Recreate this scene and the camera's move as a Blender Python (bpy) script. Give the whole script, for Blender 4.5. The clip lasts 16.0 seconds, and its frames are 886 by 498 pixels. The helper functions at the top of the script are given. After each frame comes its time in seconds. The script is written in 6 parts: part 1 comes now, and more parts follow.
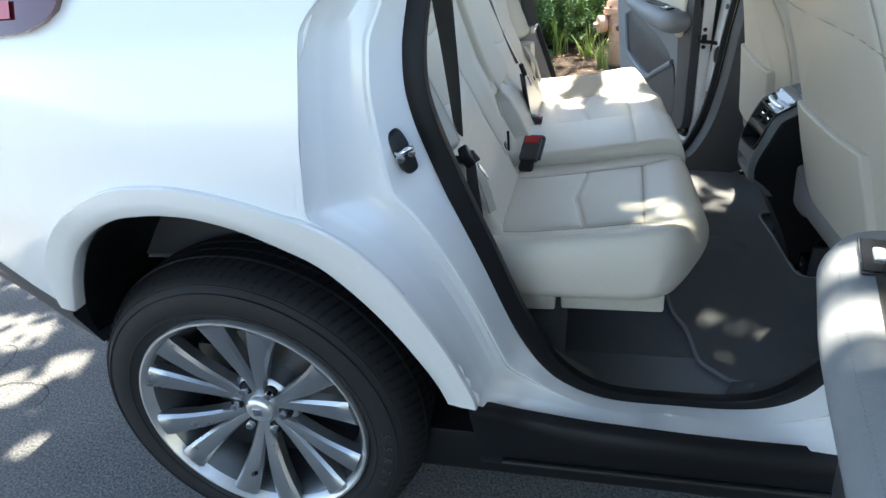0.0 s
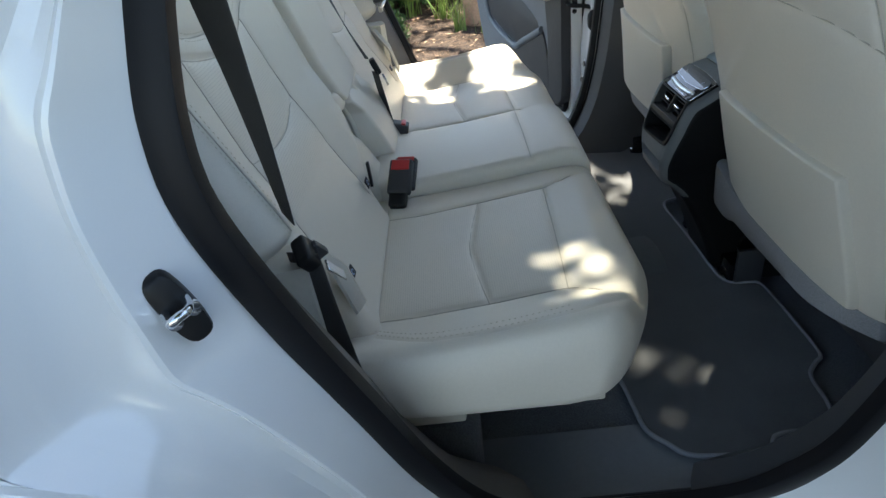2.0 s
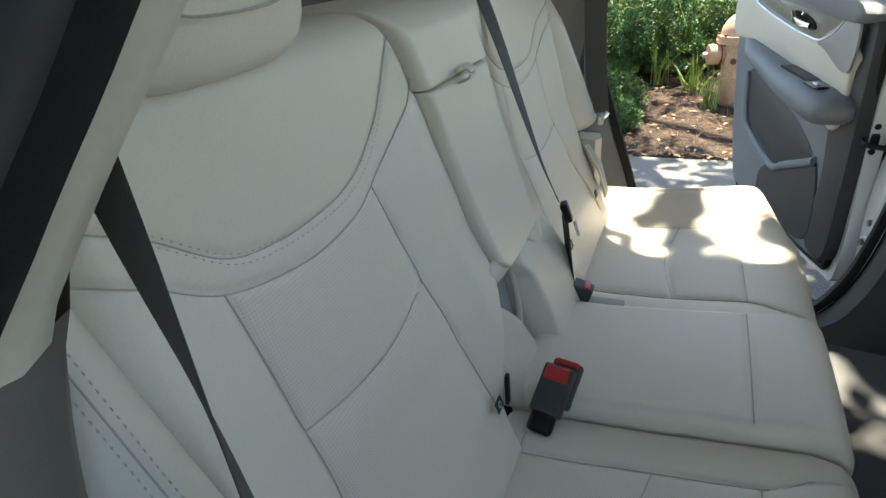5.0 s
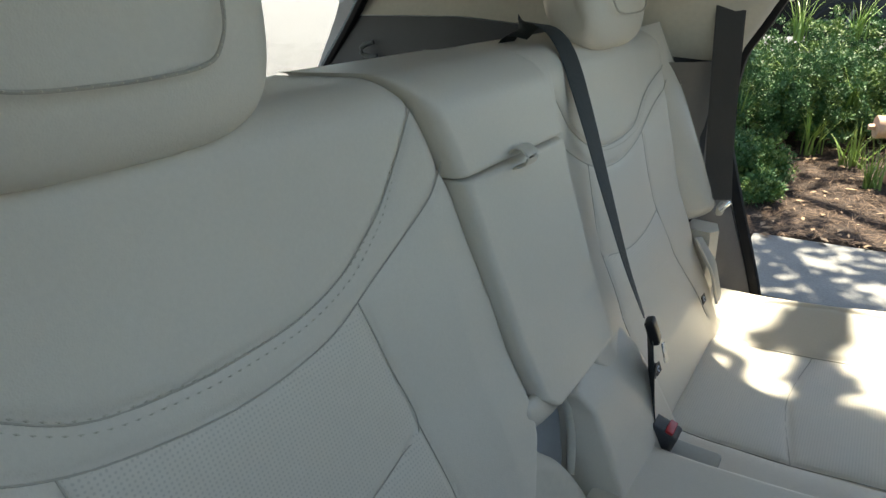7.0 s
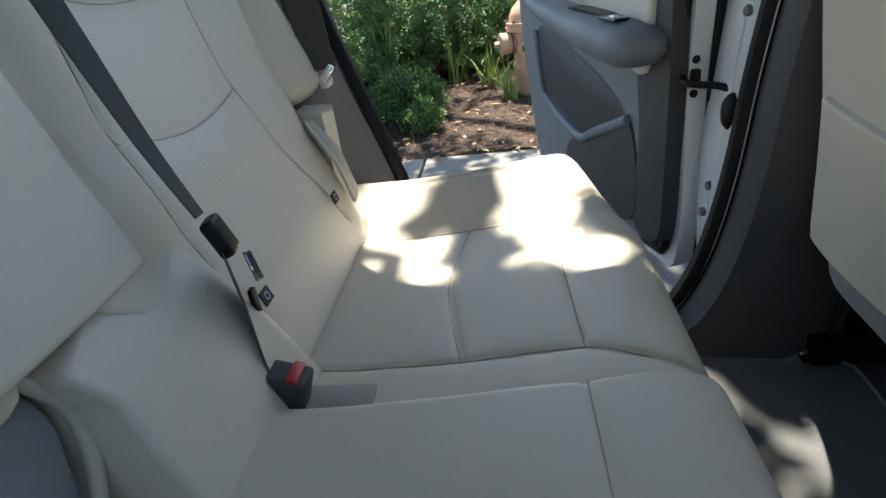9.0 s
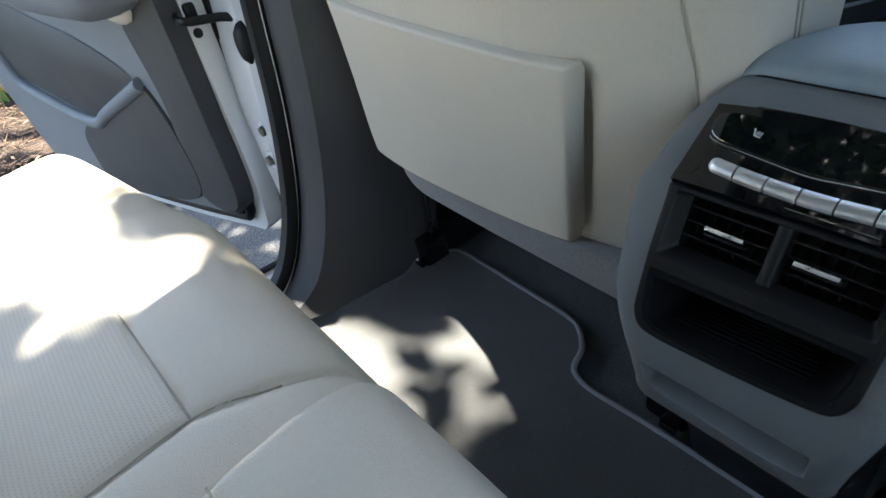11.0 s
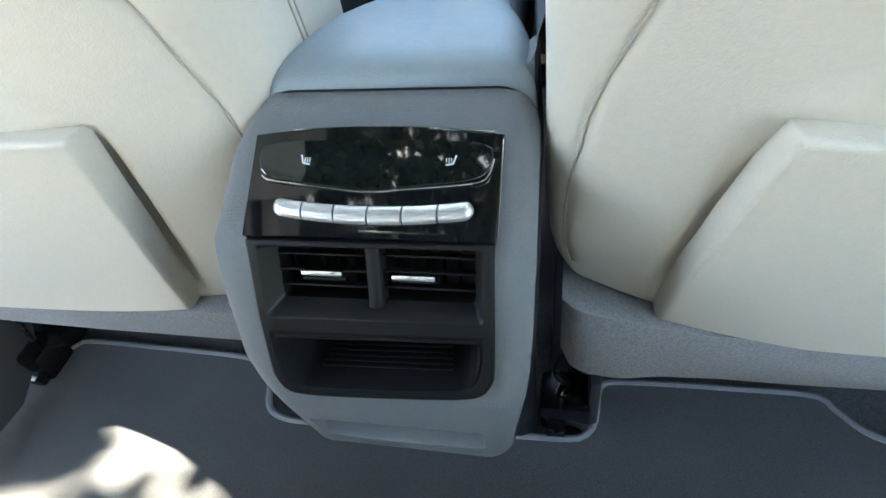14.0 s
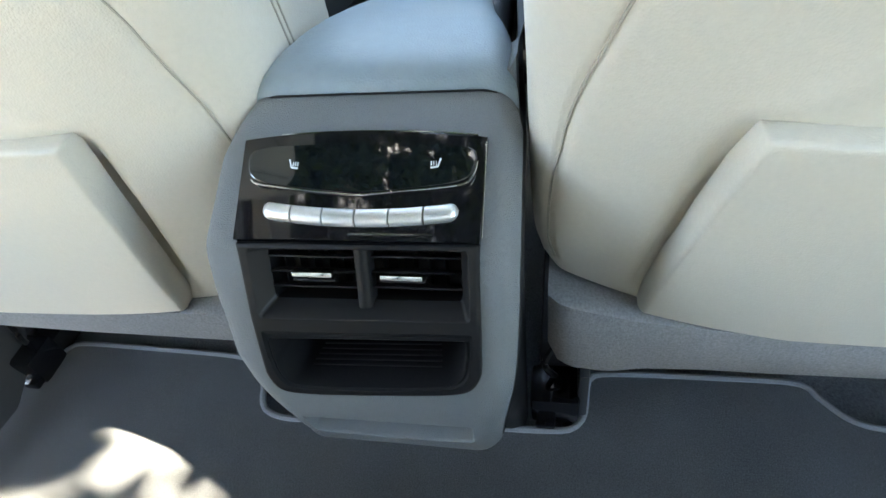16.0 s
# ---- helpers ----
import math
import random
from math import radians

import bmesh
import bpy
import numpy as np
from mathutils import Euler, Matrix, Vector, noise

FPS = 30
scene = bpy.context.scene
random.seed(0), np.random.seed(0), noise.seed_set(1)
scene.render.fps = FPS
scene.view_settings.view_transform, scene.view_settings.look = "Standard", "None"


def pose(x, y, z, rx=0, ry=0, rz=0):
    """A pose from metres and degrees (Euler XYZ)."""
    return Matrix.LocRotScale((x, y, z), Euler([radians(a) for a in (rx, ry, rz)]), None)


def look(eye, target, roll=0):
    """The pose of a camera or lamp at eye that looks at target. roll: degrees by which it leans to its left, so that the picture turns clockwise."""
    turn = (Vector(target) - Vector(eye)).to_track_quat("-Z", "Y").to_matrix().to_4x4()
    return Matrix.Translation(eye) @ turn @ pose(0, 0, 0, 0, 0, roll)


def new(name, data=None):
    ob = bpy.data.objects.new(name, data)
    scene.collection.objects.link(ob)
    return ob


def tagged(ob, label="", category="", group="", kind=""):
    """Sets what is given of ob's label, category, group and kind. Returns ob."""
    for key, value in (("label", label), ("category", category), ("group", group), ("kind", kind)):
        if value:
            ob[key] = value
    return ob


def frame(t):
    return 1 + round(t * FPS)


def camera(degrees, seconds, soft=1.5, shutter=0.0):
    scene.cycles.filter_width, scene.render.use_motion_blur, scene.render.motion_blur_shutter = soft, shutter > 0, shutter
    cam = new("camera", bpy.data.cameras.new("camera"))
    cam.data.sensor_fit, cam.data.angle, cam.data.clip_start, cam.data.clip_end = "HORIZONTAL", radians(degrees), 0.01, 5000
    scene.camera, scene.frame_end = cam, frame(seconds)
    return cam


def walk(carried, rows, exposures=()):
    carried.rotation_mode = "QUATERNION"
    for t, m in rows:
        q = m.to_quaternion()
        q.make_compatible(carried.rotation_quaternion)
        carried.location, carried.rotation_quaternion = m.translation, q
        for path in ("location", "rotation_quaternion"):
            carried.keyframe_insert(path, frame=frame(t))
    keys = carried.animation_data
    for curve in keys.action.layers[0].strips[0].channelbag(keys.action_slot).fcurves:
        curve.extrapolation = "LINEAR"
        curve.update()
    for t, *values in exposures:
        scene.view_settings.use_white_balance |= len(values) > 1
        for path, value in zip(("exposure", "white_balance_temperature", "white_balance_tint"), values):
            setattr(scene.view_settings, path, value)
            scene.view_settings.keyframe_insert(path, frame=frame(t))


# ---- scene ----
cam = camera(74.6, 16.0)
PATH = [
    (0, (0.72, -1.612, 1.276), (0.232, 0.089, 0.345), -6.4),
    (0.5, (0.708, -1.471, 1.268), (0.235, 0.224, 0.317), -6.5),
    (1, (0.692, -1.34, 1.273), (0.329, 0.347, 0.262), -7.1),
    (1.5, (0.68, -1.24, 1.276), (0.471, 0.447, 0.222), -8.1),
    (2, (0.694, -1.198, 1.278), (0.59, 0.478, 0.192), -8.7),
    (2.5, (0.704, -1.131, 1.286), (0.659, 0.534, 0.179), -9.1),
    (3, (0.725, -1.042, 1.319), (0.67, 0.629, 0.222), -9.2),
    (3.5, (0.703, -1.009, 1.307), (0.566, 0.684, 0.25), -8.5),
    (4, (0.7, -0.966, 1.319), (0.41, 0.725, 0.292), -7.5),
    (4.2, (0.698, -0.95, 1.332), (0.33, 0.732, 0.313), -6.8),
    (4.5, (0.697, -0.869, 1.345), (0.197, 0.793, 0.349), -6.5),
    (5, (0.715, -0.794, 1.366), (-0.035, 0.814, 0.443), -5.5),
    (5.2, (0.72, -0.766, 1.377), (-0.119, 0.816, 0.487), -5.0),
    (7.3, (0.709, -0.525, 1.356), (-0.4, 0.957, 0.598), -3.3),
    (7.5, (0.698, -0.495, 1.34), (-0.29, 1.068, 0.578), -4.1),
    (8, (0.735, -0.452, 1.289), (0.15, 1.285, 0.488), -6.3),
    (8.2, (0.744, -0.416, 1.241), (0.27, 1.348, 0.425), -6.9),
    (10.3, (0.841, -0.107, 1.063), (1.088, 1.539, -0.045), -10.3),
    (10.5, (0.848, -0.103, 1.056), (1.275, 1.486, -0.081), -11.3),
    (11, (0.851, -0.106, 1.045), (1.726, 1.23, -0.16), -11.4),
    (11.5, (0.875, -0.103, 1.032), (2.047, 0.881, -0.256), -11.2),
    (12, (0.909, -0.114, 1.022), (2.209, 0.612, -0.313), -10.7),
    (12.5, (0.926, -0.111, 1.033), (2.263, 0.45, -0.345), -10.4),
    (13, (0.932, -0.107, 1.041), (2.276, 0.37, -0.361), -10.3),
    (13.5, (0.936, -0.106, 1.043), (2.276, 0.331, -0.376), -10.3),
    (14, (0.946, -0.108, 1.046), (2.28, 0.301, -0.387), -10.3),
    (14.5, (0.947, -0.111, 1.046), (2.278, 0.279, -0.395), -10.4),
    (15, (0.944, -0.108, 1.047), (2.271, 0.268, -0.401), -10.5),
    (15.5, (0.943, -0.107, 1.049), (2.269, 0.27, -0.4), -10.5),
    (16, (0.943, -0.113, 1.054), (2.268, 0.27, -0.395), -10.6),
]
EXPO = [(0.0, 2.8, 7150, 6), (1.0, 2.5, 7100, 6), (2.0, 2.5, 7200, 6), (3.0, 2.7, 7450, 6), (4.0, 2.75, 7300, 5), (5.0, 2.5, 7750, 4), (7.5, 2.05, 7300, 4), (8.2, 1.98, 7100, 5), (10.3, 2.1, 7100, 7), (11.0, 3.0, 7050, 7), (12.0, 4.35, 7050, 6), (16.0, 4.45, 7450, 5)]
walk(cam, [(t, look(eye, target, roll)) for t, eye, target, roll in PATH], exposures=EXPO)

# ---- world, sun, exposure ----
SUN_EL, SUN_AZ = 68.0, 0.0          # sun stands over the car's left side (+y)
SUN_DIR = Vector((math.sin(radians(SUN_AZ)) * math.cos(radians(SUN_EL)), math.cos(radians(SUN_AZ)) * math.cos(radians(SUN_EL)), math.sin(radians(SUN_EL))))
world = bpy.data.worlds.new("sky")
scene.world = world
world.use_nodes = True
wn = world.node_tree.nodes
sky = wn.new("ShaderNodeTexSky")
sky.sky_type, sky.sun_disc = "NISHITA", False
sky.sun_elevation, sky.sun_rotation = radians(SUN_EL), radians(SUN_AZ)
wn["Background"].inputs["Strength"].default_value = 0.10
world.node_tree.links.new(sky.outputs["Color"], wn["Background"].inputs["Color"])
sun_data = bpy.data.lights.new("sun", "SUN")
sun_data.energy, sun_data.angle, sun_data.color = 5.0, radians(0.55), (1.0, 0.95, 0.86)
sun = new("sun", sun_data)
sun.matrix_world = look(SUN_DIR * 20, (0, 0, 0))


# ---- materials ----
def mat(name, col, rough=0.5, metal=0.0, vary=0.12, scale=6.0, fine=0.06, fscale=120.0, bump=0.0, bscale=300.0, kind="noise", coat=0.0, spec=0.5, holes=None, tint=None, trans=0.0, dist=0.002, sheen=0.0):
    m = bpy.data.materials.new(name)
    m.use_nodes = True
    nt = m.node_tree
    n, l = nt.nodes, nt.links
    b = n["Principled BSDF"]
    b.inputs["Roughness"].default_value, b.inputs["Metallic"].default_value = rough, metal
    b.inputs["Specular IOR Level"].default_value = spec
    b.inputs["Coat Weight"].default_value = coat
    b.inputs["Coat Roughness"].default_value = 0.04
    b.inputs["Transmission Weight"].default_value = trans
    b.inputs["Sheen Weight"].default_value = sheen
    co = n.new("ShaderNodeTexCoord")
    lo = n.new("ShaderNodeTexNoise")
    lo.inputs["Scale"].default_value, lo.inputs["Detail"].default_value = scale, 4
    hi = n.new("ShaderNodeTexNoise")
    hi.inputs["Scale"].default_value, hi.inputs["Detail"].default_value = fscale, 3
    l.new(co.outputs["Object"], lo.inputs["Vector"])
    l.new(co.outputs["Object"], hi.inputs["Vector"])
    a = n.new("ShaderNodeMix")
    a.data_type = "RGBA"
    c2 = tint or tuple(c * (1 - vary) for c in col)
    a.inputs["A"].default_value, a.inputs["B"].default_value = (*col, 1), (*c2, 1)
    l.new(lo.outputs["Fac"], a.inputs["Factor"])
    h = n.new("ShaderNodeMix")
    h.data_type, h.blend_type = "RGBA", "MULTIPLY"
    r = n.new("ShaderNodeMapRange")
    r.inputs["To Min"].default_value, r.inputs["To Max"].default_value = 1 - fine * 2.2, 1 + fine * 0.4
    l.new(hi.outputs["Fac"], r.inputs["Value"])
    h.inputs["Factor"].default_value = 1.0
    l.new(a.outputs["Result"], h.inputs["A"])
    l.new(r.outputs["Result"], h.inputs["B"])
    out = h.outputs["Result"]
    rr = n.new("ShaderNodeMapRange")
    rr.inputs["To Min"].default_value, rr.inputs["To Max"].default_value = max(rough - 0.08 * (rough > 0.1), 0.01), min(rough + 0.08 * (rough > 0.1), 1)
    l.new(lo.outputs["Fac"], rr.inputs["Value"])
    l.new(rr.outputs["Result"], b.inputs["Roughness"])
    height = None
    if bump:
        if kind == "cells":
            t = n.new("ShaderNodeTexVoronoi")
            t.inputs["Scale"].default_value = bscale
            height = t.outputs["Distance"]
        else:
            t = n.new("ShaderNodeTexNoise")
            t.inputs["Scale"].default_value, t.inputs["Detail"].default_value = bscale, 5
            height = t.outputs["Fac"]
        l.new(co.outputs["Object"], t.inputs["Vector"])
    if holes:
        # a grid of small punched holes, from two axes of the object
        ax, pitch = holes
        sp = n.new("ShaderNodeSeparateXYZ")
        l.new(co.outputs["Object"], sp.inputs["Vector"])
        sq = []
        for k, axis in enumerate(ax):
            mul = n.new("ShaderNodeMath")
            mul.operation = "MULTIPLY"
            mul.inputs[1].default_value = 1.0 / pitch
            l.new(sp.outputs[axis], mul.inputs[0])
            fr = n.new("ShaderNodeMath")
            fr.operation = "PINGPONG"
            fr.inputs[1].default_value = 0.5
            l.new(mul.outputs[0], fr.inputs[0])
            p2 = n.new("ShaderNodeMath")
            p2.operation = "POWER"
            p2.inputs[1].default_value = 2.0
            l.new(fr.outputs[0], p2.inputs[0])
            sq.append(p2)
        ad = n.new("ShaderNodeMath")
        l.new(sq[0].outputs[0], ad.inputs[0])
        l.new(sq[1].outputs[0], ad.inputs[1])
        hole = n.new("ShaderNodeMapRange")
        hole.inputs["From Min"].default_value, hole.inputs["From Max"].default_value = 0.02, 0.09
        l.new(ad.outputs[0], hole.inputs["Value"])
        dk = n.new("ShaderNodeMix")
        dk.data_type = "RGBA"
        dk.inputs["A"].default_value = (*[c * 0.78 for c in col], 1)
        l.new(hole.outputs["Result"], dk.inputs["Factor"])
        l.new(out, dk.inputs["B"])
        out = dk.outputs["Result"]
        height = hole.outputs["Result"]
        bump, dist = 0.08, 0.0004
    if height is not None:
        bp = n.new("ShaderNodeBump")
        bp.inputs["Strength"].default_value, bp.inputs["Distance"].default_value = bump, dist
        l.new(height, bp.inputs["Height"])
        l.new(bp.outputs["Normal"], b.inputs["Normal"])
    l.new(out, b.inputs["Base Color"])
    return m


LEATHER = mat("cream_leather", (0.715, 0.66, 0.57), 0.42, vary=0.07, scale=5, fine=0.035, fscale=300, bump=0.26, bscale=750, kind="cells", dist=0.0006)
PERF_BACK = mat("cream_leather_perforated_back", (0.715, 0.66, 0.57), 0.45, vary=0.05, scale=5, fine=0.03, holes=("YZ", 0.0036))
PERF_SEAT = mat("cream_leather_perforated_seat", (0.715, 0.66, 0.57), 0.45, vary=0.05, scale=5, fine=0.03, holes=("XY", 0.0036))
CREAM = mat("cream_plastic", (0.65, 0.61, 0.52), 0.5, vary=0.06, scale=8, bump=0.15, bscale=900, dist=0.0004)
PAINT = mat("white_paint", (0.80, 0.81, 0.82), 0.16, vary=0.02, scale=3, fine=0.015, fscale=900, coat=1.0, spec=0.5)
FLARE = mat("white_arch_paint", (0.79, 0.79, 0.78), 0.22, vary=0.03, scale=5, fine=0.02, coat=0.8)
GREY = mat("grey_grained_plastic", (0.184, 0.197, 0.208), 0.46, vary=0.12, scale=7, fine=0.10, fscale=1100, bump=0.6, bscale=1250, kind="cells", dist=0.0009)
# lid grey is raised and blued to carry the sky light on it
LIDGREY = mat("skylit_grey_lid_leather", (0.27, 0.33, 0.37), 0.46, spec=0.5, vary=0.08, scale=6, bump=0.3, bscale=700, kind="cells", dist=0.0006)
GREYSOFT = mat("grey_soft_trim", (0.19, 0.205, 0.225), 0.45, vary=0.1, scale=6, bump=0.3, bscale=800, kind="cells", dist=0.0006)
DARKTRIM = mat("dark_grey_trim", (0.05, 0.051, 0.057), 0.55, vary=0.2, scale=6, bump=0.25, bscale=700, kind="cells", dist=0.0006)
DOORGREY = mat("blue_grey_door_trim", (0.205, 0.222, 0.245), 0.48, vary=0.1, scale=7, bump=0.35, bscale=760, kind="cells", dist=0.0008)
TAUPE = mat("taupe_soft_trim", (0.18, 0.165, 0.15), 0.55, vary=0.08, scale=6, bump=0.25, bscale=800, kind="cells", dist=0.0006)
RUBBER = mat("black_rubber", (0.008, 0.008, 0.010), 0.5, spec=0.25, vary=0.3, scale=10, bump=0.2, bscale=500, dist=0.0008)
TYRE = mat("tyre_rubber", (0.022, 0.022, 0.0245), 0.66, spec=0.3, vary=0.35, scale=12, fine=0.2, fscale=200, bump=0.3, bscale=260, dist=0.001)
BLACK = mat("black_plastic", (0.009, 0.0095, 0.011), 0.42, spec=0.28, vary=0.2, scale=9, bump=0.12, bscale=600, dist=0.0005)
PIANO = mat("gloss_black", (0.006, 0.006, 0.008), 0.05, vary=0.05, scale=3, fine=0.01, spec=0.6)
GLASS_BLK = mat("black_display_glass", (0.004, 0.006, 0.008), 0.03, vary=0.05, scale=3, fine=0.0, spec=1.0)
CHROME = mat("chrome", (0.75, 0.76, 0.78), 0.09, 1.0, vary=0.04, fine=0.02)
SATIN = mat("satin_aluminium", (0.82, 0.83, 0.84), 0.34, 0.85, vary=0.06, scale=20, fine=0.05, fscale=400)
ALLOY = mat("silver_alloy_paint", (0.42, 0.44, 0.47), 0.3, 0.85, vary=0.08, scale=9, fine=0.06, fscale=500)
STEEL = mat("brake_steel", (0.25, 0.24, 0.23), 0.45, 0.9, vary=0.3, scale=14, fine=0.1)
CARPET = mat("grey_carpet", (0.235, 0.25, 0.27), 0.95, vary=0.32, scale=16, fine=0.42, fscale=420, bump=0.8, bscale=1100, dist=0.002, sheen=0.3, spec=0.1)
MATCARPET = mat("grey_mat_carpet", (0.20, 0.205, 0.215), 0.95, vary=0.35, scale=14, fine=0.42, fscale=700, bump=0.8, bscale=1000, dist=0.002, sheen=0.3, spec=0.1)
VALANCE = mat("grey_felt", (0.36, 0.365, 0.385), 0.95, vary=0.15, scale=20, fine=0.25, fscale=500, bump=0.6, bscale=700, dist=0.0015, spec=0.1)
PIPING = mat("grey_piping", (0.34, 0.35, 0.37), 0.8, vary=0.1, fine=0.2, fscale=600)
BELT = mat("dark_belt_webbing", (0.075, 0.071, 0.069), 0.7, vary=0.1, fine=0.2, fscale=700, bump=0.5, bscale=900)
SLATE_BELT = mat("slate_belt_webbing", (0.034, 0.042, 0.044), 0.65, vary=0.1, fine=0.2, fscale=700, bump=0.5, bscale=900)
RED = mat("red_button", (0.55, 0.035, 0.04), 0.35, vary=0.08)
TAGBLK = mat("black_tag", (0.015, 0.017, 0.022), 0.6)
TAGMARK = mat("pale_blue_print", (0.35, 0.45, 0.62), 0.6)
ASPHALT = mat("asphalt", (0.25, 0.252, 0.258), 0.9, vary=0.35, scale=3.5, fine=0.6, fscale=130, bump=1.0, bscale=170, dist=0.008)
CONCRETE = mat("concrete", (0.27, 0.265, 0.255), 0.9, vary=0.3, scale=5, fine=0.2, fscale=90, bump=0.5, bscale=120, dist=0.004)
MULCH = mat("mulch_soil", (0.10, 0.062, 0.044), 0.95, vary=0.5, scale=12, fine=0.5, fscale=90, bump=1.0, bscale=90, dist=0.02)
STRAW = mat("pine_straw", (0.24, 0.15, 0.10), 0.85, vary=0.5, scale=30, fine=0.3)
STRAWPALE = mat("dry_leaf", (0.40, 0.27, 0.17), 0.8, vary=0.4, scale=30)
LEAF = mat("juniper_green", (0.075, 0.18, 0.05), 0.6, vary=0.5, scale=9, tint=(0.04, 0.115, 0.035), fine=0.2)
LEAFLT = mat("juniper_tip_green", (0.17, 0.27, 0.06), 0.6, vary=0.4, scale=9, fine=0.2)
GRASS = mat("grass_blade", (0.18, 0.32, 0.06), 0.5, vary=0.5, scale=6, tint=(0.20, 0.24, 0.07))
CROWN = mat("tree_leaf", (0.05, 0.10, 0.025), 0.55, vary=0.4, scale=3)
BARK = mat("bark", (0.16, 0.12, 0.09), 0.95, vary=0.5, scale=8, fine=0.4, fscale=40, bump=1.0, bscale=30, dist=0.02)
HYDRANT = mat("faded_orange_paint", (0.66, 0.36, 0.22), 0.6, vary=0.35, scale=14, tint=(0.66, 0.45, 0.33), fine=0.2, fscale=60, bump=0.4, bscale=80, dist=0.003)
RUST = mat("rust", (0.16, 0.06, 0.035), 0.9, vary=0.4, scale=30)
NAVY = mat("black_car_paint", (0.008, 0.009, 0.012), 0.2, vary=0.1, spec=0.3)
LAMPRED = mat("red_lamp", (0.55, 0.02, 0.03), 0.08, vary=0.2, coat=1.0)
LAMPGREY = mat("smoked_lamp", (0.11, 0.012, 0.02), 0.08, vary=0.2, coat=1.0)
GLASS = mat("tinted_glass", (0.02, 0.022, 0.025), 0.03, vary=0.02, coat=1.0)
ROOFCLOTH = mat("pale_headliner", (0.55, 0.53, 0.48), 0.9, vary=0.06, fine=0.1, fscale=400)
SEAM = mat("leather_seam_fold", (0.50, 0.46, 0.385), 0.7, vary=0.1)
STITCH = mat("cream_thread", (0.62, 0.57, 0.46), 0.7, vary=0.05)
WHITEINK = mat("white_print", (0.75, 0.76, 0.78), 0.5, vary=0.02)
# clear roof glass, and paler glass for windscreen and front doors
def clear_glass(name, tint):
    m = bpy.data.materials.new(name)
    m.use_nodes = True
    nd = m.node_tree.nodes
    mix, tr = nd.new("ShaderNodeMixShader"), nd.new("ShaderNodeBsdfTransparent")
    tr.inputs["Color"].default_value = (*tint, 1)
    nd["Principled BSDF"].inputs["Roughness"].default_value = 0.03
    nd["Principled BSDF"].inputs["Base Color"].default_value = (0.02, 0.02, 0.02, 1)
    mix.inputs["Fac"].default_value = 0.08
    m.node_tree.links.new(tr.outputs[0], mix.inputs[1])
    m.node_tree.links.new(nd["Principled BSDF"].outputs[0], mix.inputs[2])
    m.node_tree.links.new(mix.outputs[0], nd["Material Output"].inputs[0])
    return m


ROOFGLASS = clear_glass("roof_glass", (0.5, 0.52, 0.52))
CABGLASS = clear_glass("pale_window_glass", (0.88, 0.91, 0.90))


# ---- building helpers ----
def thing(name, at, label, category, group="", kind=""):
    e = new(name)
    e.empty_display_size = 0.05
    e.location = at
    return tagged(e, label, category, group, kind)


def setup(me, mats, smooth, angle=40):
    for m in mats if isinstance(mats, (list, tuple)) else [mats]:
        me.materials.append(m)
    if smooth:
        me.shade_smooth()
        me.set_sharp_from_angle(angle=radians(angle))


def part(name, geo, material, parent=None, label="", smooth=True, idx=None, angle=40, recalc=True):
    """One mesh object, in world coordinates, under a thing or a part."""
    me = bpy.data.meshes.new(name)
    if isinstance(geo, bmesh.types.BMesh):
        bm = geo
    else:
        bm = bmesh.new()
        tmp = bpy.data.meshes.new("tmp")
        tmp.from_pydata([tuple(v) for v in geo[0]], [], [tuple(f) for f in geo[1]])
        if idx is not None:
            tmp.polygons.foreach_set("material_index", idx)
        bm.from_mesh(tmp)
        bpy.data.meshes.remove(tmp)
    if recalc:
        bmesh.ops.recalc_face_normals(bm, faces=bm.faces)
    bm.to_mesh(me)
    bm.free()
    setup(me, material, smooth, angle)
    ob = new(name, me)
    if parent is not None:
        ob.parent = parent
        ob.matrix_parent_inverse = Matrix.Translation(-parent.location)
    if label:
        ob["label"] = label
    return ob


def box(c, s, bevel=0.004, seg=2, rot=None, bm=None):
    bm2 = bmesh.new()
    bmesh.ops.create_cube(bm2, size=1.0)
    bmesh.ops.scale(bm2, vec=s, verts=bm2.verts)
    if bevel:
        bmesh.ops.bevel(bm2, geom=bm2.edges, offset=min(bevel, 0.49 * min(s)), segments=seg, profile=0.6, affect="EDGES")
    m = Matrix.Translation(c) @ (rot.to_4x4() if rot is not None else Matrix.Identity(4))
    bmesh.ops.transform(bm2, matrix=m, verts=bm2.verts)
    return join(bm, bm2)


def join(bm, bm2):
    if bm is None:
        return bm2
    tmp = bpy.data.meshes.new("tmp")
    bm2.to_mesh(tmp)
    bm2.free()
    bm.from_mesh(tmp)
    bpy.data.meshes.remove(tmp)
    return bm


def cyl(a, b, r, r2=None, n=20, bevel=0.0, bm=None, cap=True):
    a, b = Vector(a), Vector(b)
    bm2 = bmesh.new()
    bmesh.ops.create_cone(bm2, cap_ends=cap, segments=n, radius1=r, radius2=r if r2 is None else r2, depth=(b - a).length)
    if bevel:
        es = [e for e in bm2.edges if all(abs(abs(v.co.z) - (b - a).length / 2) < 1e-6 for v in e.verts)]
        bmesh.ops.bevel(bm2, geom=es, offset=bevel, segments=2, profile=0.6, affect="EDGES")
    m = Matrix.Translation((a + b) / 2) @ (b - a).to_track_quat("Z", "Y").to_matrix().to_4x4()
    bmesh.ops.transform(bm2, matrix=m, verts=bm2.verts)
    return join(bm, bm2)


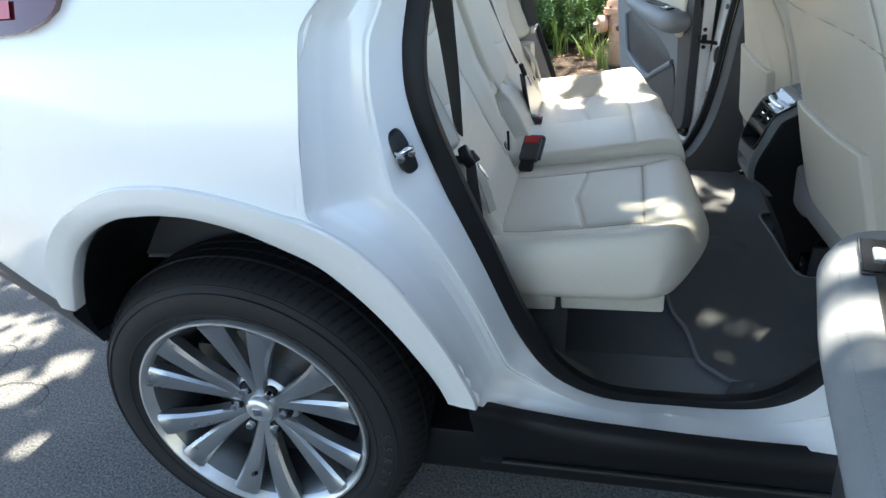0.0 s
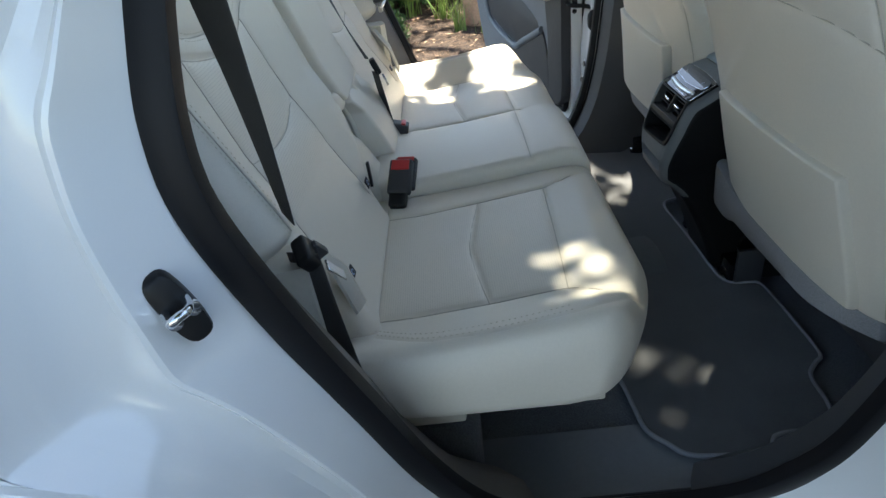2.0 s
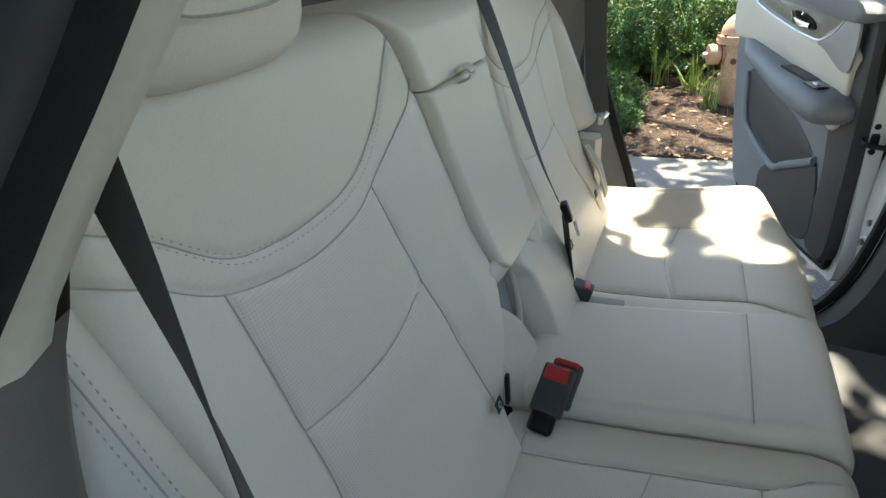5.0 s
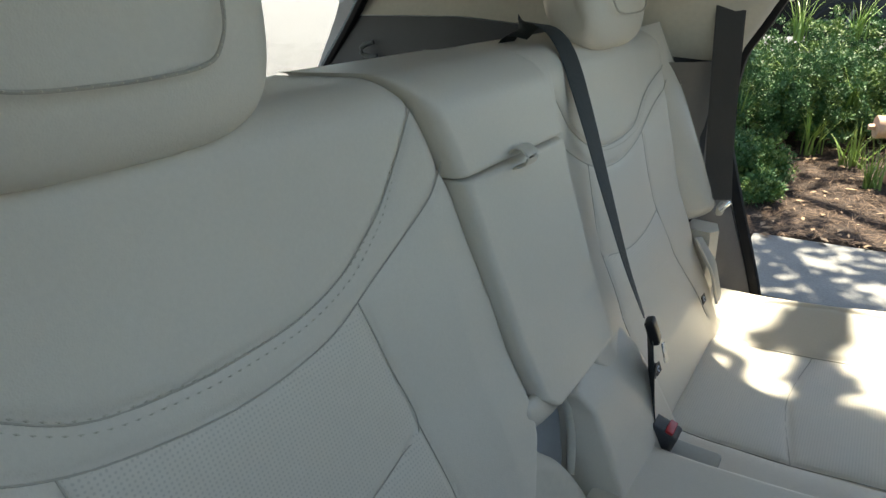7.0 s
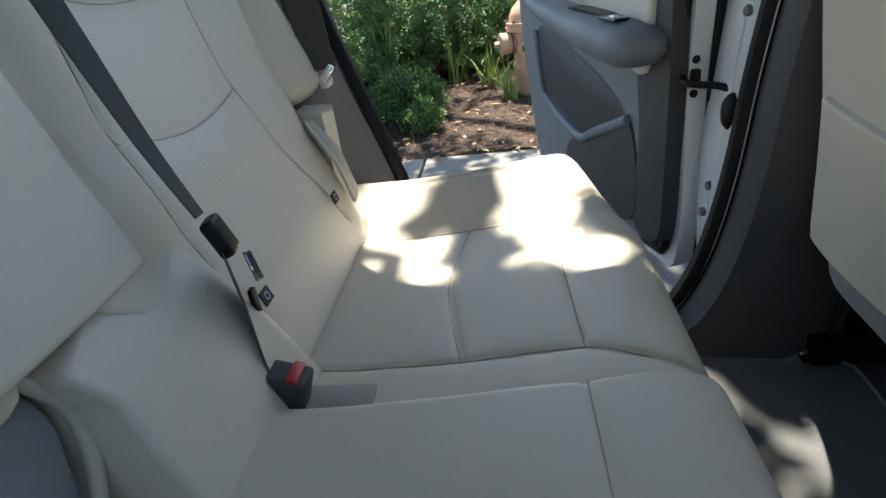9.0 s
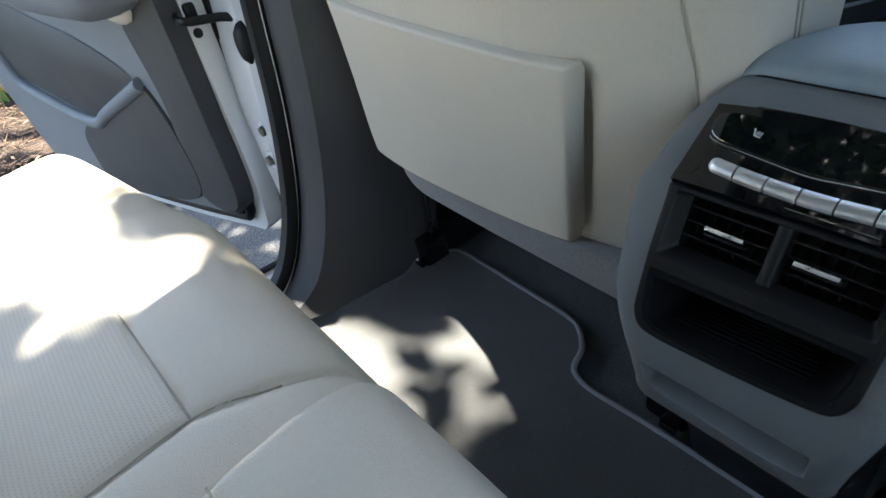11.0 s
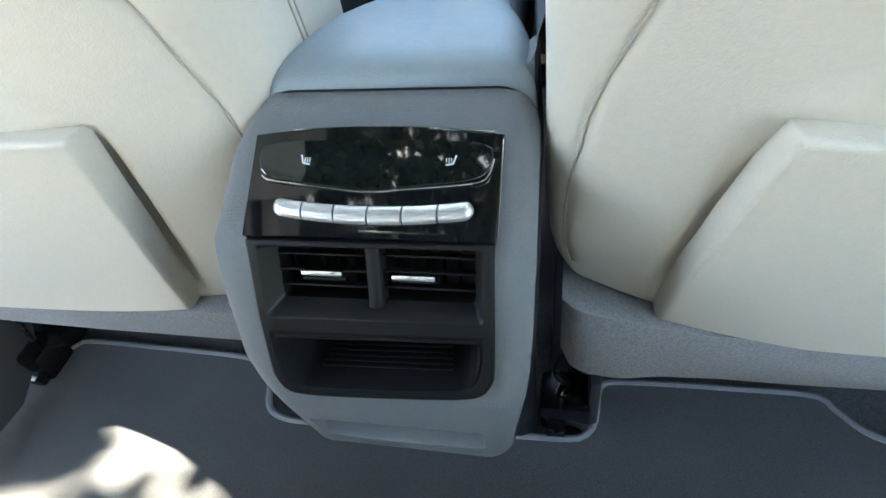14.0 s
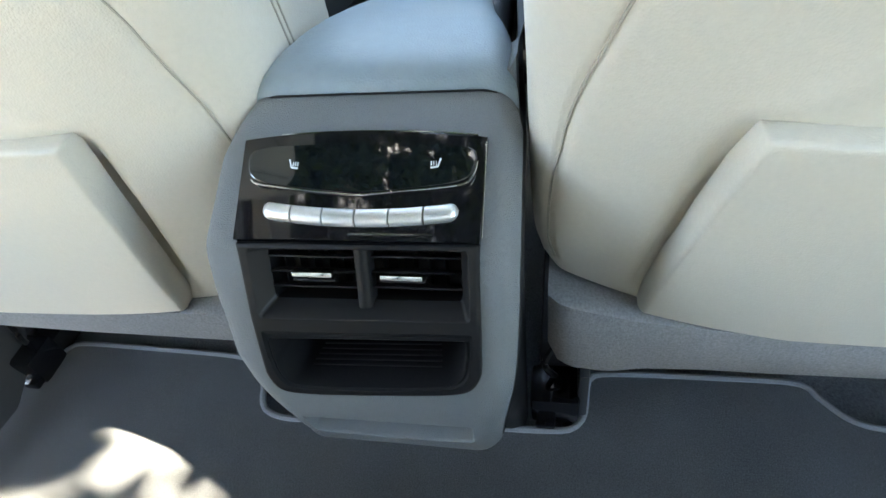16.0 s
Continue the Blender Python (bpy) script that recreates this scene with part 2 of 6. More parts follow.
def smooth_line(pts, n, closed=False):
    """Catmull-Rom through pts, n even steps along its length."""
    p = np.array(pts, float)
    k = len(p)
    out = []
    rng = k if closed else k - 1
    for i in range(rng):
        p0, p1, p2, p3 = (p[(i - 1) % k], p[i], p[(i + 1) % k], p[(i + 2) % k]) if closed else (p[max(i - 1, 0)], p[i], p[i + 1], p[min(i + 2, k - 1)])
        for t in np.linspace(0, 1, 12, endpoint=False):
            out.append(0.5 * (2 * p1 + (p2 - p0) * t + (2 * p0 - 5 * p1 + 4 * p2 - p3) * t * t + (3 * p1 - p0 - 3 * p2 + p3) * t ** 3))
    out.append(p[0] if closed else p[-1])
    out = np.array(out)
    d = np.r_[0, np.cumsum(np.linalg.norm(np.diff(out, axis=0), axis=1))]
    s = np.linspace(0, d[-1], n + 1)[:-1] if closed else np.linspace(0, d[-1], n)
    return np.stack([np.interp(s, d, out[:, c]) for c in range(out.shape[1])], 1)


def loft(P, closed=True, cap=True, flat=None):
    """Quads over an array of rings (stations, points, 3)."""
    P = np.asarray(P, float)
    n, m = P.shape[:2]
    f = []
    for i in range(n - 1):
        for j in range(m if closed else m - 1):
            k = (j + 1) % m
            f.append((i * m + j, i * m + k, (i + 1) * m + k, (i + 1) * m + j))
    if cap and closed:
        V = P.reshape(-1, 3).tolist() + [P[0].mean(0).tolist(), P[-1].mean(0).tolist()]
        f += [(j, (j + 1) % m, n * m) for j in range(m)] + [((n - 1) * m + j, (n - 1) * m + (j + 1) % m, n * m + 1) for j in range(m)]
        return V, f
    return P.reshape(-1, 3).tolist(), f


def tube(path, r, n=10, closed=False, squash=None, up=(0, 0, 1)):
    """A rope along a path; squash = (width, height) makes it a strap or strip."""
    p = np.array(path, float)
    t = np.gradient(p, axis=0) if not closed else np.roll(p, -1, 0) - np.roll(p, 1, 0)
    t /= np.linalg.norm(t, axis=1)[:, None] + 1e-12
    up = np.broadcast_to(np.array(up, float), p.shape)
    s = np.cross(t, up)
    s /= np.linalg.norm(s, axis=1)[:, None] + 1e-12
    u = np.cross(s, t)
    a = np.linspace(0, 2 * np.pi, n, endpoint=False)
    w, h = squash or (r, r)
    if squash:
        ca, sa = np.sign(np.cos(a)) * abs(np.cos(a)) ** 0.4, np.sign(np.sin(a)) * abs(np.sin(a)) ** 0.4
    else:
        ca, sa = np.cos(a), np.sin(a)
    P = p[:, None] + w * ca[None, :, None] * s[:, None] + h * sa[None, :, None] * u[:, None]
    if closed:
        v, f = loft(np.concatenate([P, P[:1]]), True, False)
        return v, f
    return loft(P)


def dist_to(A, B, seams):
    """Distance of points (A, B) in a plane to the nearest of some polylines."""
    d = np.full(A.shape, 9.0)
    for line in seams:
        for (a0, b0), (a1, b1) in zip(line[:-1], line[1:]):
            va, vb = a1 - a0, b1 - b0
            t = np.clip(((A - a0) * va + (B - b0) * vb) / (va * va + vb * vb + 1e-12), 0, 1)
            d = np.minimum(d, np.hypot(A - a0 - t * va, B - b0 - t * vb))
    return d


def groove(d, depth=0.0045, width=0.0035, puff=0.004, reach=0.02):
    return depth * np.exp(-(d / width) ** 2) + puff * np.exp(-d / reach)


def inside(A, B, poly):
    r = np.zeros(A.shape, bool)
    for (a0, b0), (a1, b1) in zip(poly, poly[1:] + poly[:1]):
        hit = ((b0 > B) != (b1 > B)) & (A < (a1 - a0) * (B - b0) / (b1 - b0 + 1e-12) + a0)
        r ^= hit
    return r


def edge_round(d, r):
    d = np.clip(d, 0, r)
    return r - np.sqrt(np.maximum(r * r - (r - d) ** 2, 0))


def spread(n, k=0.6):
    """0..1 with closer steps at both ends."""
    t = np.linspace(0, 1, n)
    return (1 - k) * t + k * (0.5 - 0.5 * np.cos(np.pi * t))


def pillow(b0, b1, a0, a1, height, to, na=90, nb=90, r=(0.02, 0.02, 0.02, 0.02), thick=0.1, seams=(), perf=None, gr={}):
    """An upholstered pad: a raised face over the field a0(b)..a1(b), b0..b1, with rounded edges, seams sunk in and a flat back.
    r: radii at a0, a1, b0, b1. to(a, b, h) gives the place. perf(a, b) marks faces that take the second material."""
    b = b0 + (b1 - b0) * spread(nb)
    u = spread(na)
    B = np.repeat(b[:, None], na, 1)
    lo, hi = np.array([a0(x) for x in b]), np.array([a1(x) for x in b])
    A = lo[:, None] + (hi - lo)[:, None] * u[None]
    H = height(A, B)
    H = H - edge_round(abs(A - lo[:, None]), r[0]) - edge_round(abs(hi[:, None] - A), r[1]) - edge_round(abs(B - b0), r[2]) - edge_round(abs(b1 - B), r[3])
    if len(seams):
        H = H - groove(dist_to(A, B, seams), **gr)
    V = [to(x, y, h) for x, y, h in zip(A.ravel(), B.ravel(), H.ravel())]
    f = [(i * na + j, i * na + j + 1, (i + 1) * na + j + 1, (i + 1) * na + j) for i in range(nb - 1) for j in range(na - 1)]
    idx = [0] * len(f)
    if perf is not None:
        m = perf(A, B)
        idx = [int(m[i, j]) for i in range(nb - 1) for j in range(na - 1)]
    ring = [j for j in range(na)] + [i * na + na - 1 for i in range(1, nb)] + [(nb - 1) * na + j for j in range(na - 2, -1, -1)] + [i * na for i in range(nb - 2, 0, -1)]
    base = len(V)
    hb = float(H.min()) - thick
    AA, BB, HH = A.ravel(), B.ravel(), H.ravel()
    V += [to(AA[k], BB[k], HH[k] - thick) for k in ring]
    k = len(ring)
    f += [(ring[i], ring[(i + 1) % k], base + (i + 1) % k, base + i) for i in range(k)]
    f.append(tuple(base + i for i in range(k)))
    idx += [0] * (k + 1)
    return V, f, idx


def interp(xs, ys):
    return lambda v: np.interp(v, xs, ys)


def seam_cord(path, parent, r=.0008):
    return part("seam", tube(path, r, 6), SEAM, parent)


def stitches(path, up, length=0.0045, gap=0.0035, r=0.0008):
    """A row of thread stitches along a path."""
    p = np.array(path, float)
    d = np.r_[0, np.cumsum(np.linalg.norm(np.diff(p, axis=0), axis=1))]
    V, F = [], []
    s = 0.0
    up = np.array(up, float)
    while s + length < d[-1]:
        a, b = (np.array([np.interp(q, d, p[:, c]) for c in range(3)]) for q in (s, s + length))
        t = (b - a) / (np.linalg.norm(b - a) + 1e-12)
        w = np.cross(t, up)
        w /= np.linalg.norm(w) + 1e-12
        m = (a + b) / 2 + up * r
        k = len(V)
        V += [a, m + w * r, b, m - w * r, m + up * r]
        F += [(k, k + 1, k + 4), (k + 1, k + 2, k + 4), (k + 2, k + 3, k + 4), (k + 3, k, k + 4)]
        s += length + gap
    return [tuple(v) for v in V], F


# ---- ground ----
def ground_z(x, y):
    z = 0.085 * max(0.0, min(y, 6.0) - 3.0) + 0.2 * max(0.0, min(y, 7.2) - 6.0) if y > 0 else 0.0
    z += 0.055 * max(0.0, -x - 2.5)
    return min(z, 3.0)


def sheet(xs, ys, zf):
    V = [(x, y, zf(x, y)) for y in ys for x in xs]
    n = len(xs)
    return V, [(j * n + i, j * n + i + 1, (j + 1) * n + i + 1, (j + 1) * n + i) for j in range(len(ys) - 1) for i in range(n - 1)]


gx = [-400, -120, -60, -40, -25, -15, -10, -6, -4, -2.5, -1.5, -1, 0, 1, 2, 3, 5, 8, 12, 20, 40, 80, 200, 400]
gy = [-400, -120, -60, -30, -15, -8, -5, -3, -2, -1, 0, 1, 2, 2.3, 3, 4, 5, 6, 7.2, 8, 10, 15, 25, 40, 80, 200, 400]
ground = part("ground", sheet(gx, gy, ground_z), ASPHALT)
tagged(ground, "worn grey asphalt with cracks and sun flecks", "ground", kind="structure")

rng = np.random.default_rng(4)
# cracks in the asphalt behind the rear wheel
ck_v, ck_f = [], []
for c in range(7):
    p = np.array([-0.55 - 0.13 * c + rng.uniform(-0.1, 0.1), -0.95 + rng.uniform(-0.3, 0.5)])
    d = rng.uniform(0, 6.28)
    pts = [p.copy()]
    for s in range(16):
        d += rng.uniform(-0.6, 0.6)
        p = p + 0.035 * np.array([math.cos(d), math.sin(d)])
        pts.append(p.copy())
    for a, b in zip(pts[:-1], pts[1:]):
        w = rng.uniform(0.001, 0.003)
        t = (b - a) / np.linalg.norm(b - a)
        nrm = np.array([-t[1], t[0]]) * w
        k = len(ck_v)
        ck_v += [(*(a - nrm), 0.0022), (*(a + nrm), 0.0022), (*(b + nrm), 0.0022), (*(b - nrm), 0.0022)]
        ck_f.append((k, k + 1, k + 2, k + 3))
cracks = part("asphalt_cracks", (ck_v, ck_f), mat("crack_dirt", (0.03, 0.03, 0.03), 1.0), ground)
cracks["kind"] = "stuff"

# concrete strip beside the bed, in slabs with joints
pavement = thing("pavement", (0, 2.55, 0.0), "pale weathered concrete strip beside the planting bed", "pavement", kind="structure")
for i in range(9):
    x = -5.2 + 1.22 * i
    part("slab", box((x, 2.52, 0.02), (1.205, 0.78, 0.12), 0.012), CONCRETE, pavement)


def bed_z(x, y):
    return 0.085 * max(0.0, y - 3.0) + 0.07 + 0.035 * noise.noise((x * 1.3, y * 1.3, 0.3)) + 0.018 * noise.noise((x * 5, y * 5, 1.3))


bx = np.linspace(-6, 4.5, 110).tolist()
by = np.linspace(2.9, 7.0, 60).tolist()
bed = part("planting_bed", sheet(bx, by, lambda x, y: bed_z(x, y) if 2.95 < y < 6.9 and -5.9 < x < 4.4 else -0.05), MULCH)
tagged(bed, "brown mulch bed strewn with pine straw", "planting bed", kind="structure")

# ---- the car's sides ----
# Right and left are alike; s is -1 on the right and +1 on the left. Heights and lengths from the rear axle and the ground.
CAR = thing("car", (0.8, 0, 0), "white four-door crossover car with its rear doors open", "car")


def side_curve(pts, s, n):
    return smooth_line([(x, s * y, z) for x, y, z in pts], n)


SEAL = [(0.99, .675, .438), (0.90, .675, .434), (0.76, .69, .455), (0.67, .705, .52), (0.605, .725, .64), (0.555, .745, .79), (0.505, .76, .94), (0.47, .765, 1.06), (0.465, .758, 1.13), (0.474, .742, 1.20),
        (0.487, .727, 1.25), (0.522, .705, 1.305), (0.545, .685, 1.345), (0.60, .655, 1.42), (0.70, .62, 1.50), (0.86, .605, 1.535), (1.08, .60, 1.55), (1.21, .605, 1.54), (1.265, .64, 1.47), (1.255, .70, 1.32), (1.224, .745, 1.15), (1.203, .755, 1.0), (1.183, .75, .87), (1.161, .735, .72), (1.132, .72, .60), (1.095, .70, .52), (1.05, .685, .465)]
OUTER = [(1.0, .775, .435), (0.90, .775, .44), (0.72, .775, .45), (0.60, .785, .475), (.538, .824, .513), (.527, .842, .559), (.501, .865, .664), (.468, .886, .756), (.435, .901, .827), (.402, .911, .876), (.367, .919, .912), (.336, .924, .936), (.325, .924, .955), (.333, .922, 1.019), (.343, .915, 1.095), (.354, .905, 1.165), (.364, .897, 1.203), (.394, .875, 1.235),
         (0.47, .79, 1.34), (0.555, .73, 1.44), (0.68, .69, 1.53), (0.85, .675, 1.575), (1.08, .67, 1.59), (1.22, .675, 1.58), (1.28, .74, 1.50), (1.23, .83, 1.33), (1.20, .89, 1.15), (1.182, .91, 1.0), (1.167, .905, .85), (1.152, .895, .68), (1.147, .86, .53), (1.135, .80, .455), (1.08, .778, .437)]
ARCH_OUT = [(-.318, .698), (-.291, .78), (-.252, .829), (-.208, .874), (-.143, .924), (-.072, .965), (-.002, .991), (.074, .997), (.141, .991), (.22, .973), (.288, .951), (.322, .941), (.367, .912), (.402, .876), (.435, .827), (.468, .756), (.501, .664), (.527, .559), (.529, .526)]
ARCH_IN = [(-.30, .682), (-.229, .776), (-.156, .855), (-.085, .905), (-.017, .935), (.043, .944), (.094, .944), (.142, .938), (.202, .918), (.265, .883), (.312, .851), (.354, .80), (.396, .731), (.43, .657), (.458, .583), (.471, .526)]


def skin_y(x, z):
    """Half width of the outer skin."""
    y = np.interp(z, [0.3, 0.53, 0.75, 0.94, 1.05, 1.2, 1.35, 1.5], [.80, .836, .885, .925, .922, .90, .84, .76])
    return y - 0.25 * max(0.0, (0.05 - x)) ** 1.7


def body_side(s, tagname):
    n = 280
    seal = smooth_line([(x, s * y, z) for x, y, z in SEAL], n, True)
    outer = smooth_line([(x, s * y, z) for x, y, z in OUTER], n, True)
    # match both loops by angle round the opening
    c = np.array([0.86, 0.95])
    def by_angle(P):
        a = np.arctan2(P[:, 2] - c[1], P[:, 0] - c[0])
        o = np.argsort(a)
        A, Q = a[o], P[o]
        g = np.linspace(-np.pi, np.pi, n, endpoint=False)
        A3, Q3 = np.r_[A - 2 * np.pi, A, A + 2 * np.pi], np.concatenate([Q, Q, Q])
        return np.stack([np.interp(g, A3, Q3[:, k]) for k in range(3)], 1)
    S, O = by_angle(seal), by_angle(outer)
    rings = []
    # painted door aperture: step in from the skin, a hollow, then the seal flange
    for t, sink in ((-0.08, 0.012), (-.01, 0.003), (0.0, 0.0), (.012, .003), (.035, .013), (.11, .019), (.13, .020), (.17, .027), (.27, .029), (.40, .018), (.50, .004), (.56, -.009), (.595, -.013), (.625, -.011), (.68, -.004), (.80, .003), (.93, .009), (1.0, .014)):
        P = O + (S - O) * t
        P = P.copy()
        P[:, 1] -= s * sink
        rings.append(P)
    jamb = loft(np.array(rings), True, False)
    part("door_aperture", jamb, PAINT, CAR, "glossy white painted door aperture", angle=28)
    # weatherstrip
    sealpath = smooth_line([(x, s * (y + 0.004), z) for x, y, z in SEAL], 200, True)
    t = np.roll(sealpath, -1, 0) - np.roll(sealpath, 1, 0)
    part("weatherstrip", tube(sealpath, 0.013, 12, True, up=(0, 1, 0), squash=(0.018, 0.013)), RUBBER, CAR, "black rubber weatherstrip round the door opening")
    # outer skin: quarter panel fans out from the wheel arch
    ao = smooth_line([(x, 0, z) for x, z in ARCH_OUT], 160)
    ring_rows = []
    cx, cz = 0.08, 0.55
    edge = []
    fine = smooth_line(OUTER, 600, True)
    fine = fine[(fine[:, 0] < .64) & (fine[:, 2] > .48)]
    fine = fine[np.argsort(fine[:, 2])]
    for x, _, z in ao:
        a = math.atan2(z - cz, x - cx)
        dx, dz = math.cos(a), math.sin(a)
        # run out to the roof line, the rear end, the sill or the door edge
        k = min([q for q in ((1.40 - cz) / dz if dz > 1e-3 else 9, (-0.92 - cx) / dx if dx < -1e-3 else 9, (0.30 - cz) / dz if dz < -1e-3 else 9, 9) if q > 0])
        ex, ez = cx + dx * k, cz + dz * k
        # stop at the door edge
        for q in np.linspace(0.2, k, 900):
            px, pz = cx + dx * q, cz + dz * q
            lim = np.interp(max(pz, .56), fine[:, 2], fine[:, 0])
            if (px > lim and pz > 0.5 and q > 0.3) or (px < np.interp(pz, [.9, 1.2, 1.4], [-.93, -.72, -.55]) and q > .3):
                ex, ez = px, pz
                break
        d0, d1 = math.hypot(x - cx, z - cz), math.hypot(ex - cx, ez - cz)
        edge.append((x, z, max(ex, ez * 0 + ex), ez, max(d1 - d0, 0.0)))
    rows = []
    for t in np.linspace(0, 1, 26):
        rows.append([(x + (ex - x) * t if d > 0.002 else x, 0, z + (ez - z) * t if d > 0.002 else z) for x, z, ex, ez, d in edge])
    rows = np.array(rows)
    for i in range(rows.shape[0]):
        for j in range(rows.shape[1]):
            rows[i, j, 1] = s * skin_y(rows[i, j, 0], rows[i, j, 2])
    part("quarter_panel", loft(rows, False, False), PAINT, CAR, "glossy white rear quarter panel", angle=60)
    rows = []
    for z in np.linspace(1.0, 1.41, 24):
        xe = float(np.interp(z, fine[:, 2], fine[:, 0]))
        rows.append([(x, s * (skin_y(x, z) + .0012 * (x > xe - .22)), z) for x in np.linspace(xe - .24, xe, 12)])
    part("upper_door_shut_panel", loft(np.array(rows), False, False), PAINT, CAR, "glossy white panel behind the door opening", angle=60)
    # arch flare moulding: a flat band with a lip turned in
    ai = smooth_line([(x, 0, z) for x, z in ARCH_IN], 160)
    def band(P, dy):
        return np.array([(x, s * (skin_y(x, z) + dy), z) for x, _, z in P])
    mid = (ao * 0.5 + ai * 0.5)
    fl = np.array([band(ao, -0.004), band(ao, 0.007), band(ao * 0.96 + ai * 0.04, 0.010), band(mid, 0.006), band(ai * 0.95 + ao * 0.05, 0.0), band(ai, -0.004), band(ai, -0.02), band(ai * 1.0, -0.032)])
    part("wheel_arch_flare", loft(fl, False, False), FLARE, CAR, "white wheel arch moulding", angle=50)
    # wheel well liner
    wl = np.concatenate([[(-.30, 0, .36), (-.325, 0, .50), (-.325, 0, .62)], ai])
    well = np.array([band(wl, -0.028), band(wl, -0.16), band(wl, -0.36)])
    part("wheel_well", loft(well, False, False), BLACK, CAR, "black wheel arch liner")
    back = band(wl, -0.36)
    part("wheel_well_wall", (back.tolist() + [(0.1, back[0, 1], .50)], [(i, i + 1, len(back)) for i in range(len(back) - 1)]), BLACK, CAR, "black inner wheel arch wall")
    # sill cladding
    prof = [(.80, .40), (.80, .37), (.785, .335), (.77, .31), (.74, .295), (.60, .29)]
    xs = np.r_[np.linspace(.512, .60, 8), np.linspace(.63, .9, 6), np.linspace(1.0, 2.3, 8)]
    rows = []
    for x in xs:
        lift = np.interp(x, [.512, .545, .60, .72, .9, 1.0], [.078, .064, .042, .017, .006, .004])
        yo, zo = float(np.interp(x, [.53, .545, .60, .72, 1.0], [.82, .81, .785, .775, .775])), float(np.interp(x, [.51, .545, .60, .72, .90, 1.0], [.53, .51, .475, .45, .44, .437]))
        rows.append([(x, s * (yo - .004), zo + .003), (x, s * (yo + .012), zo + .002), (x, s * (yo + .019), zo - .006), (x, s * max(.803, yo + .016), zo - .03)] + [(x, s * y, z) for y, z in prof])
    part("sill_cladding", loft(np.array(rows), False, False), BLACK, CAR, "black plastic sill cladding", angle=50)
    part("sill_cladding_lip", tube([(x, s * .802, .355) for x in np.linspace(.56, 2.2, 8)], 0.006, 8), BLACK, CAR)
    # white sill ahead of the aperture and front body, closing the side
    part("front_side", loft(np.array([[(x, s * y, z) for x in (1.30, 1.6, 2.0, 2.4)] for y, z in ((.775, .437), (.83, .6), (.84, .9), (.835, 1.05))]), False, False), PAINT, CAR, "white front door side")
    # rear lower cladding behind the arch
    pts = [(-.302, .68), (-.378, .732), (-.449, .787), (-.62, .85), (-.92, .90)]
    rows = [[(x, s * (skin_y(x, z) + .002), z + .008), (x, s * (skin_y(x, z) + .006), z - .004), (x, s * (skin_y(x, z - .1) - .01), z - .10), (x, s * (skin_y(x, z) - .25), z - .13)] for x, z in pts]
    part("bumper_cladding", loft(np.array(rows), False, False), DARKTRIM, CAR, "dark grey lower bumper cladding", angle=50)
    # upper body over the opening: roof rail and quarter pillar
    rail = []
    for x, y, z in [(-0.55, .70, 1.43), (-0.2, .715, 1.53), (0.2, .70, 1.58), (0.7, .685, 1.60), (1.2, .68, 1.605), (1.7, .67, 1.57), (2.1, .66, 1.48)]:
        rail.append([(x, s * (y - .005), z - .05), (x, s * (y + .01), z - .01), (x, s * (y - .02), z + .03), (x, s * (y - .10), z + .045)])
    part("roof_rail", loft(np.array(rail), False, False), PAINT, CAR, "white painted roof side rail")
    part("quarter_window", ([(-0.45, s * .82, 1.39), (0.40, s * .84, 1.33), (0.52, s * .73, 1.46), (-0.35, s * .72, 1.50)], [(0, 1, 2, 3)]), GLASS, CAR, "dark tinted quarter window", smooth=False)
    part("upper_quarter", loft(np.array([[(-.55, s * .82, 1.38), (-.3, s * .835, 1.38), (.3, s * .85, 1.36), (.50, s * .80, 1.36)], [(-.52, s * .71, 1.48), (-.4, s * .72, 1.50), (.3, s * .72, 1.52), (.60, s * .69, 1.52)]]), False, False), PAINT, CAR, "white upper quarter panel")


for s in (-1, 1):
    body_side(s, "")

# roof with a glass panel, front end and floor pan close the car
roof_rows = []
for x in (-0.9, -0.5, 0.0, 0.5, 0.62):
    roof_rows.append([(x, y, 1.61 + .04 * (1 - (y / .6) ** 2) - .16 * max(0, -x - .1) ** 1.6) for y in (-.60, -.4, -.2, 0, .2, .4, .60)])
part("roof_panel", loft(np.array(roof_rows), False, False), PAINT, CAR, "white roof panel")
for a, b in ((-.60, -.50), (.50, .60)):
    part("roof_panel_side", loft(np.array([[(x, a, 1.62), (x, b, 1.632)] for x in (.62, 1.0, 1.45)]), False, False), PAINT, CAR, "white roof side panel")
part("roof_glass", loft(np.array([[(x, y, 1.632 + .015 * (1 - (y / .5) ** 2)) for y in (-.50, -.25, 0, .25, .50)] for x in (.62, 1.0, 1.45)]), False, False), ROOFGLASS, CAR, "tinted glass roof panel")
part("headliner", loft(np.array([[(x, y, 1.575 + .02 * (1 - (y / .6) ** 2) - .16 * max(0, -x - .1) ** 1.6) for y in np.linspace(-.60, .60, 7)] for x in (-0.9, -.5, 0, .5, .60)]), False, False), ROOFCLOTH, CAR, "pale cloth headliner")
part("windscreen_header", box((1.71, 0, 1.60), (.52, 1.26, .06), .02), ROOFCLOTH, CAR)
part("windscreen", loft(np.array([[(1.95, y, 1.57) for y in (-.6, 0, .6)], [(2.5, y * 1.15, 1.0) for y in (-.6, 0, .6)]]), False, False), CABGLASS, CAR, "clear windscreen")
for s in (-1, 1):
    part("front_side_window", ([(1.36, s * .74, 1.12), (2.3, s * .77, 1.10), (1.85, s * .64, 1.56), (1.33, s * .63, 1.56)], [(0, 1, 2, 3)]), CABGLASS, CAR, "clear front side window", smooth=False)
